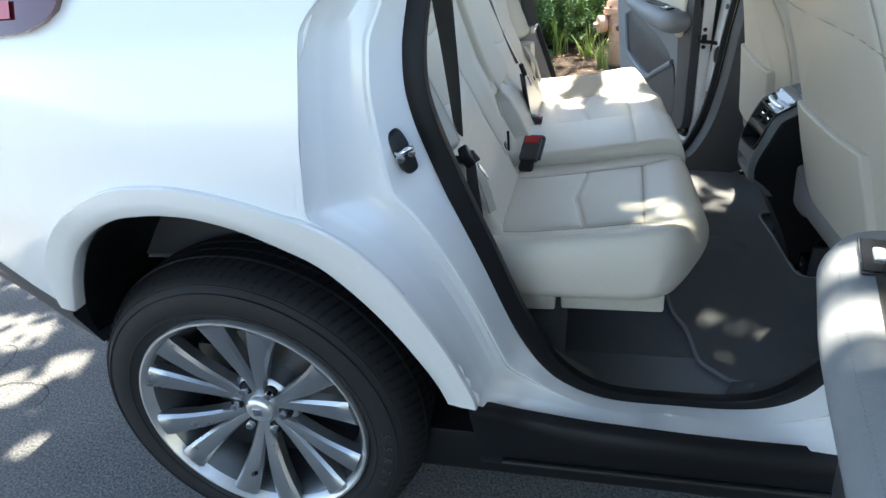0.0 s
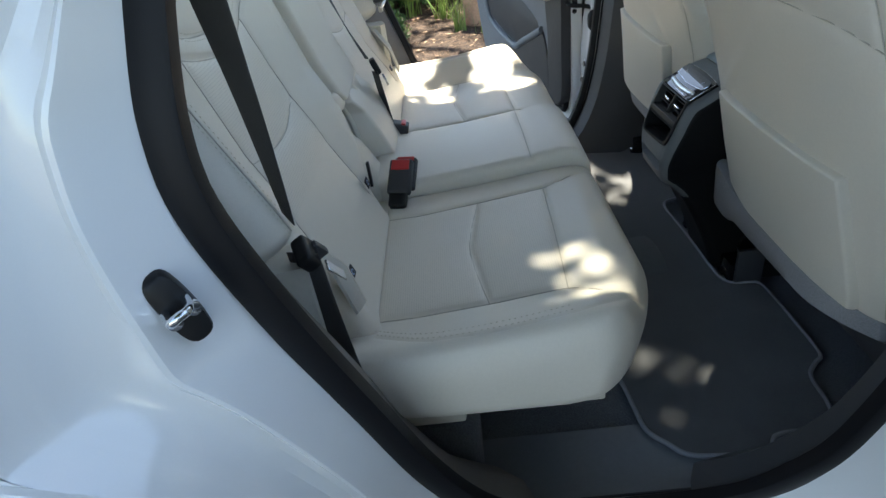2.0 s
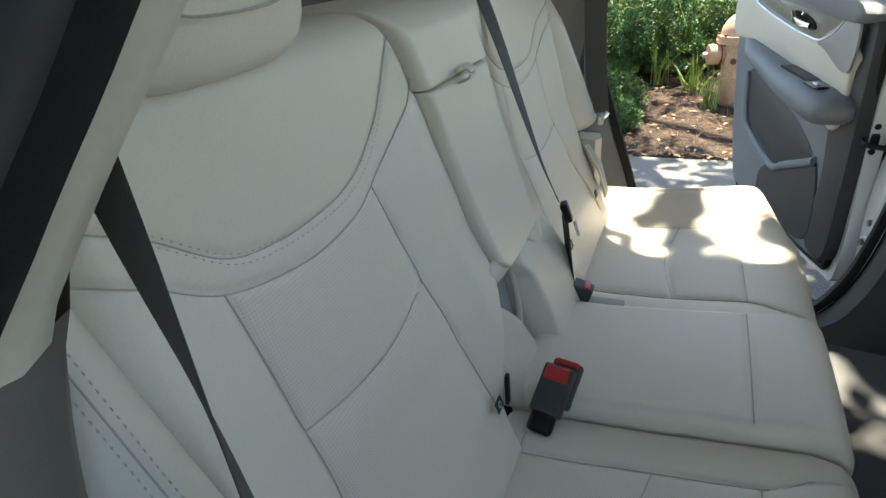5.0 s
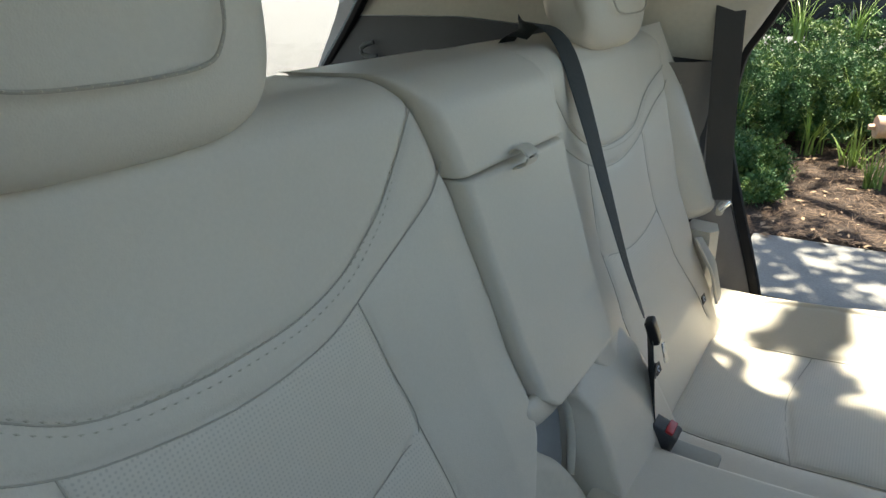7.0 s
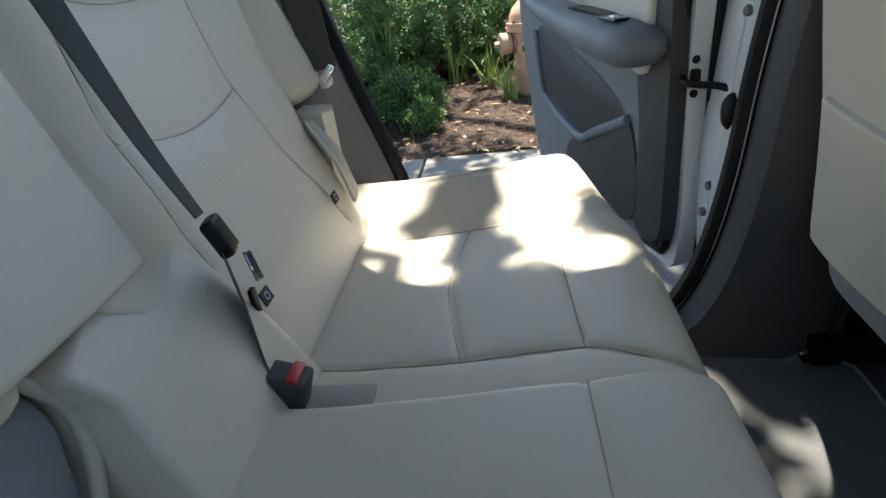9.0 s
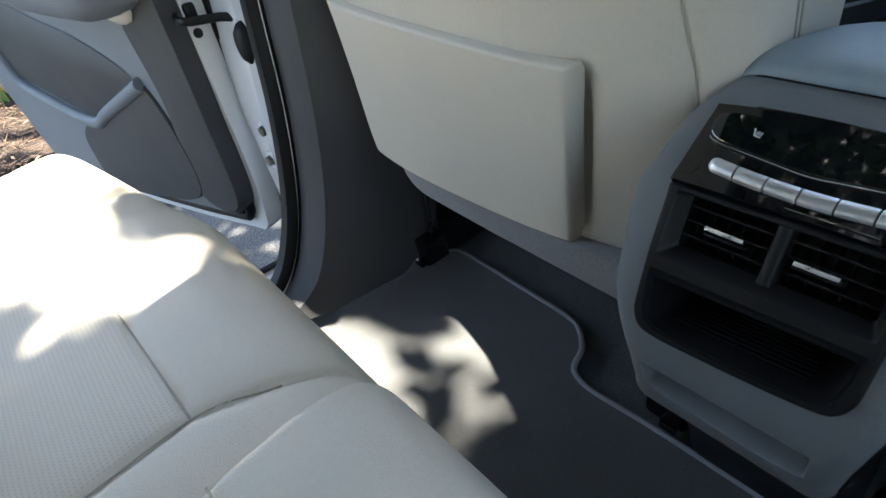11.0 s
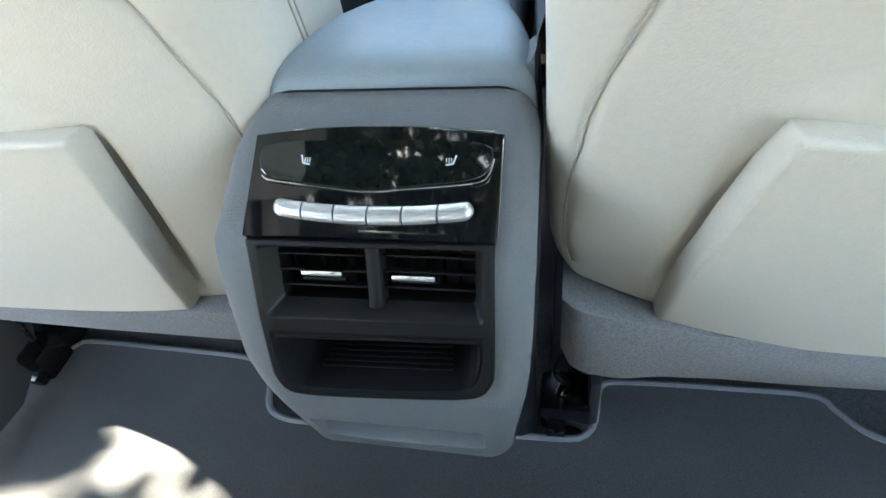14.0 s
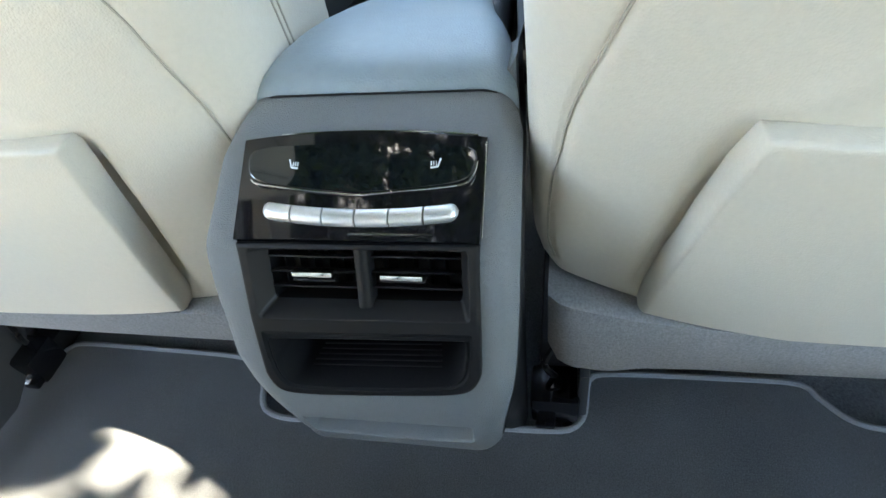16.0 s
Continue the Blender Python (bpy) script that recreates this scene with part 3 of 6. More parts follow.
part("floor_pan", box((1.0, 0, .27), (2.7, 1.42, .12), .01), BLACK, CAR, "black floor pan")
part("dashboard", box((2.05, 0, .85), (.35, 1.35, .45), .08, 4), DARKTRIM, CAR, "dark grey dashboard")
part("bulkhead", box((2.3, 0, .6), (.06, 1.5, .6), .01), BLACK, CAR)
part("bonnet", box((2.75, 0, .85), (.9, 1.6, .3), .1, 4), PAINT, CAR, "white bonnet")
for s in (-1, 1):
    part("front_pillar", tube([(1.75, s * .66, 1.55), (2.1, s * .70, 1.30), (2.4, s * .74, 1.05)], .035, 8), PAINT, CAR, "white windscreen pillar")
    part("front_door_upper", box((1.65, s * .70, 1.0), (.65, .1, .28), .02), DARKTRIM, CAR, "dark front door trim")
part("rear_bumper", box((-0.90, 0, .70), (.10, 1.3, .16), .05, 3), PAINT, CAR, "white rear bumper")

# tail lamp wrapping the rear corner
lamp = part("tail_lamp", loft(np.array([[(x, -(skin_y(x, z) + .012 - .05 * (abs(t) > .95)), z) for x, z, t in ((xx, 1.268 + q * h, q) for q in (-1, -.92, -.4, .2, .8, 1))] for xx, h in ((.006, .004), (-.006, .026), (-.03, .041), (-.065, .052), (-.12, .054), (-.30, .056), (-.55, .05))]), False, False), LAMPGREY, CAR, "smoked red tail lamp")
part("lamp_red", loft(np.array([[(x, -(skin_y(x, z) + .016), z) for x, z in ((xx, zz) for zz in (1.240, 1.252, 1.264))] for xx in (-.085, -.2, -.35, -.55)]), False, False), LAMPRED, lamp, "red lamp lens")


# ---- rear wheel ----
def revolve(profile, n, s, cx=0.0, cz=0.383):
    """profile: (half width y, radius) points, turned about the axle."""
    P = []
    for a in np.linspace(0, 2 * np.pi, n, endpoint=False):
        P.append([(cx + r * math.cos(a), s * y, cz + r * math.sin(a)) for y, r in profile])
    P.append(P[0])
    return loft(np.array(P), False, False)


def wheel(s):
    w = part("rear_wheel", revolve([(.806, .2520), (.815, .256), (.823, .260), (.829, .264), (.829, .2685), (.823, .271), (.81, .270), (.79, .268)], 120, s), SATIN, CAR, "twin-spoke silver alloy wheel with a bright rim lip")
    part("barrel", revolve([(.60, .262), (.61, .25), (.64, .228), (.72, .222), (.77, .232), (.80, .248), (.806, .2520)], 120, s), mat("barrel_alloy", (.17, .18, .19), .38, .8, vary=.15, scale=9), w, "grey alloy wheel barrel")
    tyre = part("tyre", revolve([(.60, .27), (.595, .31), (.60, .345), (.62, .368), (.66, .379), (.72, .383), (.76, .380), (.795, .371), (.817, .355), (.829, .335), (.832, .315), (.829, .295), (.822, .278), (.812, .268), (.79, .262)], 120, s), TYRE, w, "black road tyre with fine tread blocks")
    # raised sidewall rings, then near-black strips painted for the shade in the tread sipes
    for r, y in ((.292, .8285), (.338, .8295), (.352, .8195)):
        part("sidewall_ring", tube([(r * math.cos(a), s * y, .383 + r * math.sin(a)) for a in np.linspace(0, 2 * np.pi, 90, endpoint=False)], .0016, 6, True, up=(0, 1, 0)), TYRE, w)
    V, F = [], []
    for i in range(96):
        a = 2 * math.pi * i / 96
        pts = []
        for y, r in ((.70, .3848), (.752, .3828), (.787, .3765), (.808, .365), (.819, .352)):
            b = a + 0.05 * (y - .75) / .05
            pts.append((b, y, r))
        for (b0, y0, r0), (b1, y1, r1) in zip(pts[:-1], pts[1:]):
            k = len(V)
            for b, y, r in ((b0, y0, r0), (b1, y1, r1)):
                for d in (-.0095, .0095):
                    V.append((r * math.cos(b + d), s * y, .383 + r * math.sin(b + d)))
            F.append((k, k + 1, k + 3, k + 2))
    part("tread_sipe_shade", (V, F), mat("sipe_shadow", (0.004, 0.004, 0.004), 1.0), w)["kind"] = "stuff"
    V, F = [], []
    # black rings stand in for the shade in the round grooves
    for r in (.384,):
        for y in (.69, .725, .757):
            part("tread_groove", tube([(.3825 * math.cos(a), s * y, .383 + .3825 * math.sin(a)) for a in np.linspace(0, 2 * np.pi, 80, endpoint=False)], .003, 6, True, up=(0, 1, 0)), BLACK, w)
    # tyre size moulded on the sidewall
    for k, ch in enumerate("55R20"):
        a = radians(2 - 6.5 * k)
        cu = bpy.data.curves.new("txt", "FONT")
        cu.body, cu.size, cu.extrude, cu.align_x, cu.align_y = ch, 0.026, 0.0006, "CENTER", "CENTER"
        tmp = bpy.data.objects.new("txt", cu)
        me = bpy.data.meshes.new_from_object(tmp)
        bpy.data.objects.remove(tmp)
        me.materials.append(mat("tyre_letter", (0.05, 0.05, 0.05), 0.6))
        ob = new("sidewall_letter", me)
        # upright letters facing outwards, turned with the wheel
        rot = Matrix.Rotation(-(a - math.pi / 2) * 1, 4, "Y") @ Matrix.Rotation(math.pi / 2, 4, "X")
        if s > 0:
            rot = Matrix.Rotation(math.pi, 4, "Z") @ rot
        me.transform(Matrix.Translation((.318 * math.cos(a), s * .8335, .383 + .318 * math.sin(a))) @ rot)
        ob.parent = w
        ob.matrix_parent_inverse = Matrix.Identity(4)
    # twelve blades in pairs
    def blade(a, lean, width0, width1):
        P = []
        for t in np.linspace(0, 1, 12):
            r = .045 + (.252 - .045) * t
            y = .772 + .044 * t ** 1.3 + .006 * math.sin(t * 3.1)
            ang = a + lean * t
            hw = (width0 + (width1 - width0) * t ** 1.2) / 2
            u, v = np.array([math.cos(ang), math.sin(ang)]), np.array([-math.sin(ang), math.cos(ang)])
            ring = []
            for q, dy in ((-1, 0), (-.72, .007), (0, .0085), (.72, .007), (1, 0), (.8, -.028), (-.8, -.028)):
                p = u * r + v * hw * q
                ring.append((p[0], s * (y + dy), .383 + p[1]))
            P.append(ring)
        return loft(np.array(P), True, True)
    for k in range(6):
        a = radians(23.5 + 60 * k)
        for sg in (-1, 1):
            part("spoke", blade(a + sg * radians(7), sg * radians(6.0), .023, .064), ALLOY, w, angle=35)
    hub = part("hub", revolve([(.70, .085), (.765, .085), (.772, .078), (.776, .06), (.778, .0)], 40, s), ALLOY, w)
    part("centre_cap", revolve([(.775, .033), (.787, .033), (.792, .029), (.794, .02), (.795, .0)], 36, s), SATIN, w, "satin centre cap with a plain crest")
    part("cap_crest", box((0, s * .7955, .383), (.022, .002, .018), .0008), CHROME, w)
    for k in range(6):
        a = radians(-6.5 + 60 * k)
        x, z = .06 * math.cos(a), .383 + .06 * math.sin(a)
        part("lug_seat", cyl((x, s * .765, z), (x, s * .7785, z), .0165, n=20), BLACK, w)
        part("lug_nut", cyl((x, s * .765, z), (x, s * .795, z), .0115, .0095, n=6, bevel=.0015), CHROME, w, "chrome lug nut")
    part("brake_disc", revolve([(.69, .06), (.70, .17), (.71, .17), (.715, .06)], 60, s), STEEL, w, "steel brake disc")
    part("brake_caliper", box((-.11, s * .715, .47), (.07, .06, .12), .012), STEEL, w)
    part("barrel_back", revolve([(.60, .24), (.60, .0)], 40, s), BLACK, w)
    a = radians(-104)
    part("valve", cyl((.205 * math.cos(a), s * .79, .383 + .205 * math.sin(a)), (.175 * math.cos(a), s * .825, .383 + .175 * math.sin(a)), .006, .005, n=12, bevel=.001), BLACK, w)
    w.location = (.005, -s * .026, .002)
    return w


for s in (-1, 1):
    wheel(s)


# ---- door striker ----
def striker(s):
    t = thing("door_striker", (.44, s * .80, .96), "chrome door striker loop on a black plate", "door striker", "door strikers")
    n = Vector((.55, s * .80, .05)).normalized()
    up = Vector((-.38, 0, .92)).normalized()
    side = n.cross(up).normalized()
    c = Vector((.445, s * .816, 1.006))
    rot = Matrix((side, up, n)).transposed()
    outline = [(x * .75, y * .80) for x, y in smooth_line([(-.016, -.032), (-.019, .0), (-.018, .03), (-.011, .042), (.006, .043), (.015, .032), (.019, 0), (.018, -.03), (.010, -.043), (-.008, -.043)], 40, True)]
    P = []
    for h, k in ((-.012, 1), (.004, 1), (.008, .93), (.009, .8)):
        P.append([tuple(c + side * (x * k) + up * (y * k) + n * h) for x, y in outline])
    part("plate", loft(np.array(P)), BLACK, t, "black plastic plate")
    path = smooth_line([tuple(c + up * (a + .008) + side * b * .55 + n * h) for a, b, h in ((-.004, -.017, .004), (-.003, -.017, .022), (.001, -.013, .037), (.003, 0, .040), (.001, .013, .037), (-.003, .017, .022), (-.004, .017, .004))], 40)
    part("loop", tube(path, .0042, 12, up=tuple(up)), CHROME, t, "chrome wire loop")
    for b in (-.017, .017):
        part("collar", cyl(c + side * b * .55 + n * .006 - up * .006, c + side * b * .55 + n * .012 - up * .006, .0065, n=20, bevel=.001), CHROME, t)
    return t


for s in (-1, 1):
    striker(s)


# ---- inner side trim: sill plates, pillars ----
def inner_side(s):
    # sill plate between the seal and the carpet
    xs = np.linspace(.50, 1.30, 20)
    prof = [(.675, .432), (.655, .428), (.645, .412), (.62, .406), (.56, .4045), (.50, .403)]
    rows = []
    for x in xs:
        rear = max(0.0, .66 - x)
        rows.append([(x, s * (y + rear * .25), z + rear * 1.3 * (y > .6)) for y, z in prof])
    part("sill_plate", loft(np.array(rows), False, False), GREYSOFT, CAR, "grey plastic sill plate", angle=60)
    part("sill_plate_seam", tube([(x, s * .645, .4185) for x in np.linspace(.66, 1.2, 10)], .0025, 6), DARKTRIM, CAR)
    # lower quarter trim behind the seal, then the upper pillar trim
    lo = smooth_line([(.74, s * .685, .452), (.652, s * .70, .53), (.59, s * .715, .65), (.54, s * .733, .80), (.49, s * .748, .94), (.458, s * .752, 1.06), (.457, s * .745, 1.13), (.468, s * .732, 1.20), (.477, s * .7205, 1.237)], 40)
    rows = [lo + np.array((0.012, -s * .004, 0)), lo + np.array((.006, -s * .02, 0)), lo + np.array((-.01, -s * .06, 0)), lo + np.array((-.05, -s * .09, 0)), lo + np.array((-.16, -s * .10, 0))]
    part("lower_quarter_trim", loft(np.array(rows), False, False), TAUPE, CAR, "taupe lower quarter trim")
    up = smooth_line([(.477, s * .7205, 1.237), (.482, s * .715, 1.253), (.515, s * .695, 1.305), (.54, s * .676, 1.345), (.595, s * .647, 1.42), (.69, s * .61, 1.495), (.86, s * .595, 1.53), (1.08, s * .59, 1.545)], 40)
    rows = [up + np.array((.012, -s * .004, 0)), up + np.array((.012, -s * .022, -.003)), up + np.array((.0, -s * .042, -.004)), up + np.array((-.04, -s * .055, .0)), up + np.array((-.2, -s * .07, .02))]
    part("upper_pillar_trim", loft(np.array(rows), False, False), CREAM, CAR, "cream pillar trim beside the rear seat")
    # centre pillar trim, dark, flaring out at its foot
    e = [(1.275, .64, 1.47), (1.265, .69, 1.32), (1.237, .735, 1.15), (1.216, .745, 1.0), (1.196, .74, .87), (1.174, .725, .72), (1.145, .71, .60), (1.108, .69, .52), (1.063, .675, .465), (.99, .665, .438)]
    P = smooth_line([(x, s * y, z) for x, y, z in e], 40)
    f = np.linspace(0, 1, 40)[:, None]
    rows = [P + np.array((-.008, -s * .004, 0)), P + np.array((-.004, -s * .02, 0)), P + np.array((.012, -s * .05, 0.002)), P + np.array((.06, -s * .07, .004)) + f * np.array((0.02, 0, -.012)), P + np.array((.18, -s * .075, .0)) + f * np.array((0.05, 0, -.02))]
    part("centre_pillar_trim", loft(np.array(rows), False, False), DARKTRIM, CAR, "dark grey centre pillar trim")
    part("centre_pillar_core", box((1.40, s * .70, 1.0), (.14, .06, 1.1), .01), DARKTRIM, CAR)


for s in (-1, 1):
    inner_side(s)

# ---- floor carpet ----
fx, fy = np.linspace(.45, 1.95, 40), np.linspace(-.66, .66, 40)


def carpet_z(x, y):
    hump = .03 * math.exp(-(y / .12) ** 2)
    return .396 + hump * (x < 1.15) + .03 * max(0, (.55 - x)) + .22 * max(0, min(1, (.80 - x) / .12)) * (abs(y) < .5) * 0 + .012 * max(0.0, x - 1.33) / .2


carpet = part("carpet", sheet(fx.tolist(), fy.tolist(), carpet_z), CARPET)
tagged(carpet, "dark grey car floor carpet", "carpet", kind="structure")
step = part("seat_riser", box((.57, 0, .46), (.20, 1.16, .16), .03, 3), CARPET, CAR, "grey carpeted riser under the rear seat")


def floor_mat():
    t = thing("floor_mat", (1.1, 0, .40), "grey carpet floor mat with piped edge, one piece across", "floor mat")
    o = [(.945, -.40), (.952, -.47), (.958, -.522), (.985, -.555), (1.011, -.58), (1.07, -.588), (1.13, -.589), (1.148, -.578), (1.158, -.562), (1.18, -.556), (1.236, -.553), (1.268, -.535), (1.279, -.50), (1.281, -.455), (1.290, -.428), (1.312, -.406), (1.330, -.386), (1.331, -.30), (1.329, -.20), (1.325, -.163), (1.312, -.153), (1.275, -.149), (1.256, -.138), (1.249, -.11), (1.246, 0.0), (1.243, .12),
         (1.238, .205), (1.246, .24), (1.262, .252), (1.285, .260), (1.31, .285), (1.321, .315), (1.325, .45), (1.326, .555), (1.315, .578), (1.285, .592), (1.263, .60), (1.258, .63), (1.235, .643), (1.195, .650), (1.155, .665), (1.10, .668), (1.03, .655), (.985, .62), (.945, .50), (.92, .30), (.92, 0.0), (.92, -.30)]
    p = smooth_line(o, 300, True)
    z0, z1 = .402, .4145
    n = len(p)
    V = [(x, y, z1) for x, y in p]
    F = [tuple(range(n))]
    b = n
    V += [(x, y, z0) for x, y in p]
    for i in range(n):
        F.append((i, (i + 1) % n, b + (i + 1) % n, b + i))
    part("mat_face", (V, F), MATCARPET, t)
    part("piping", tube([(x, y, .413) for x, y in p], .0045, 8, True), PIPING, t, "pale grey piping")
    part("mat_loop", tube(smooth_line([(1.15, -.64, .415), (1.16, -.66, .42), (1.185, -.66, .425), (1.195, -.64, .43), (1.19, -.62, .42)], 24), .005, 8), PIPING, t)
    return t


floor_mat()


# ---- rear seats ----
def contour(x):
    return np.interp(x, [.45, .60, .71, .83, .89], [.734, .735, .744, .758, .764])


def xb(z):
    return np.interp(z, [.70, .815, .90, 1.0, 1.13, 1.20, 1.32], [.556, .505, .456, .417, .383, .368, .345])


def cushion_rings(y0, y1, r0, r1, ny, lift, front):
    """Closed profiles, front to back, set side by side from y0 to y1 with rounded ends."""
    ys = y0 + (y1 - y0) * spread(ny, .7)
    P = []
    for y in ys:
        L = lift(y)
        fx = front(y)
        top = [(x, contour(x) + L) for x in np.linspace(.525, fx - .055, 14)]
        prof = [(.515, .65), (.497, .70 + L * .5), (.503, .728 + L)] + top + [(fx - .022, contour(.88) - .008 + L), (fx - .004, contour(.88) - .035 + L * .9), (fx, contour(.88) - .060 + L * .7), (fx - .006, .682), (fx - .028, .650), (fx - .07, .638)]
        q = smooth_line(prof, 150)
        # round off towards the ends
        e = float(edge_round(np.array(abs(y - y0)), r0) + edge_round(np.array(abs(y1 - y)), r1))
        q = np.concatenate([q, [(.80, .638), (.62, .64)]])
        mid = np.array((.73, .695))
        q = mid + (q - mid) * np.array((1 - e / .22, 1 - e / .062))
        ring = [(x, y, z) for x, z in q]
        P.append(ring)
    return np.array(P)


def seat_cushion(name, P, seams, parent, perfpoly, label):
    A, B = P[:, :, 0], P[:, :, 1]
    d = dist_to(A, B, seams)
    g = groove(d, .0028, .003, .0032, .014)
    # only the upper face carries the seams
    t = np.gradient(P, axis=1)
    w = np.gradient(P, axis=0)
    nrm = np.cross(t, w)
    nrm /= np.linalg.norm(nrm, axis=2)[:, :, None] + 1e-12
    nrm *= np.where(nrm[:, 75, 2] < 0, -1, 1)[:, None, None]
    m = np.clip((nrm[:, :, 2] - .2) / .3, 0, 1)
    P = P - nrm * (g * m)[:, :, None]
    V, F = loft(P)
    n, k = P.shape[:2]
    if perfpoly:
        c = [(P[i, j] + P[i + 1, (j + 1) % k]) / 2 for i in range(n - 1) for j in range(k)]
        ca = np.array(c)
        idx = (inside(ca[:, 0], ca[:, 1], perfpoly[0]) | (inside(ca[:, 0], ca[:, 1], perfpoly[1]) if len(perfpoly) > 1 else False)) & (ca[:, 2] > .7)
        idx = idx.astype(int).tolist()
        idx += [0] * (len(F) - len(idx))
    else:
        idx = [0] * len(F)
    return part(name, (V, F), [LEATHER, PERF_SEAT], parent, label, idx=idx, angle=70)


def outer_seat(s):
    """The outer seat on side s, with its cushion, backrest, head restraint and bolster."""
    side = thing("rear_seat", (.7, s * .42, .40), "cream leather outer rear seat with perforated centre panels", "car seat", "rear seats")
    lift = lambda y: (.05 if s < 0 else .059) * float(np.clip((abs(y) - (.53 if s < 0 else .515)) / .12, 0, 1)) ** 1.3 - .004
    front = lambda y: .955 - 1.1 * max(0.0, abs(y) - .46) ** 1.6
    P = cushion_rings(s * .142, s * .668, .012, .05 if s < 0 else .046, 130, lift, front)
    Y = lambda v: s * v
    mid = [(.712, Y(.216)), (.688, Y(.37)), (.708, Y(.525))]
    frontl = [(.838, Y(.214)), (.832, Y(.37)), (.824, Y(.523))]
    inner = [(.525, Y(.225)), (.60, Y(.222)), (.712, Y(.216)), (.838, Y(.214)), (.89, Y(.19)), (.95, Y(.165))]
    outer = [(.54, Y(.527)), (.708, Y(.525)), (.824, Y(.525)), (.87, Y(.548)), (.916, Y(.568))]
    rear = [(.536, Y(.185)), (.536, Y(.56))]
    hem = [(.545, Y(.58)), (.62, Y(.622)), (.72, Y(.628)), (.82, Y(.615)), (.88, Y(.592)), (.916, Y(.568)), (.945, Y(.53))]
    perf = [[(.545, Y(.23)), (.708, Y(.222)), (.688, Y(.37)), (.704, Y(.52)), (.545, Y(.52))], [(.712, Y(.222)), (.834, Y(.22)), (.820, Y(.518)), (.710, Y(.52)), (.692, Y(.37))]]
    cush = seat_cushion("cushion", P, [mid, frontl, inner, outer, rear, hem], side, perf, "cream leather seat cushion")
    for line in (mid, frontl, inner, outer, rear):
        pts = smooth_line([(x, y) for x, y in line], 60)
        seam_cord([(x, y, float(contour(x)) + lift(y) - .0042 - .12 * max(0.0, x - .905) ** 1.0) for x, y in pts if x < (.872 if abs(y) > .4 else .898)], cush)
    # double stitching along the hem
    for off in (.0, .009):
        hp = smooth_line([(x - off * .3, Y(abs(y) - off), contour(min(x, .89)) + lift(abs(y)) + .001 - (.012 if x > .9 else 0)) for x, y in hem[:-3]], 120)
        part("stitching", stitches(hp, (0, 0, 1)), STITCH, cush)["kind"] = "stuff"
    # plastic base blocks
    part("base_block", box((.765, s * .545, .615), (.20, .10, .06), .006), CREAM, side, "cream plastic cushion base")
    part("base_block", box((.60, s * .575, .622), (.11, .09, .05), .006), CREAM, side, "cream plastic cushion base")
    part("side_flap", box((.535, s * .615, .672), (.05, .06, .03), .008), CREAM, side, "cream plastic end cap")
    part("side_notch", tube(smooth_line([(.541, s * .553, .735), (.548, s * .60, .715), (.545, s * .64, .69), (.535, s * .655, .655)], 24), .0045, 8), LEATHER, side, "piped cushion edge")
    # backrest
    zin = [.755, .80, .865, .90, .93, 1.05, 1.19, 1.28, 1.32]
    yin = [.215, .205, .118, .082, .073, .079, .104, .135, .16]
    inn = interp(zin, yin)
    out = interp([.755, .85, .95, 1.1, 1.2, 1.28, 1.32], [.575, .588, .598, .612, .615, .605, .58])
    seamA = [(.60, 1.235), (.543, 1.201), (.482, 1.154), (.42, 1.14), (.365, 1.138), (.31, 1.142), (.26, 1.157), (.225, 1.178), (.198, 1.20), (.165, 1.24), (.14, 1.275)]
    seamB = [(.615, 1.207), (.56, 1.172), (.501, 1.131), (.43, 1.112), (.366, 1.106), (.30, 1.112), (.253, 1.128), (.19, 1.16), (.133, 1.195), (.105, 1.225)]
    seamC = [(.499, 1.13), (.493, 1.05), (.493, .987), (.50, .919), (.52, .84), (.53, .77)]
    seamD = [(.253, 1.128), (.24, 1.06), (.23, .996), (.265, .984), (.31, .975), (.36, .971), (.43, .976), (.493, .987)]
    seamE = [(.23, .996), (.223, .90), (.222, .85), (.226, .79)]
    seams = [seamA, seamB, seamC, seamD, seamE]
    pf1 = [(.497, 1.125), (.43, 1.107), (.366, 1.10), (.30, 1.107), (.256, 1.122), (.245, 1.06), (.236, 1.0), (.31, .980), (.43, .98), (.49, .99)]
    pf2 = [(.235, .99), (.31, .97), (.43, .97), (.49, .98), (.497, .92), (.50, .90), (.40, .91), (.30, .91), (.232, .90)]
    def height(A, B):
        x = xb(B)
        side_up = .020 * np.clip((A - .50) / .09, 0, 1) ** 1.5 + .012 * np.clip((.24 - A) / .1, 0, 1) ** 1.4
        lumbar = .006 * np.exp(-((B - .93) / .06) ** 2)
        return x + side_up + lumbar - .10 * np.clip((B - 1.285) / .05, 0, 1) ** 2 * .3
    V, F, idx = pillow(.72, 1.304, lambda z: out(z), lambda z: inn(z), height, lambda a, b, h: (h, s * a, b), 150, 170, (.03, .014, .02, .04), .12, seams, lambda A, B: inside(A, B, pf1) | inside(A, B, pf2), dict(depth=.0028, width=.003, puff=.0032, reach=.014))
    back = part("backrest", (V, F), [LEATHER, PERF_BACK], side, "cream leather backrest with chevron seams", idx=idx, angle=70)
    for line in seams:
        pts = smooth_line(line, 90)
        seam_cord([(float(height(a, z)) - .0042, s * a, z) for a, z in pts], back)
    for off in (.0045, -.0045):
        pth = smooth_line([(float(xb(z + off)) + .0015, s * a, z + off) for a, z in seamA], 140)
        part("stitching", stitches(pth, (1, 0, .3)), STITCH, back)["kind"] = "stuff"
    # outer bolster: a long pad beside the backrest with a stitched ridge along its inner front edge
    P, ridge = [], []
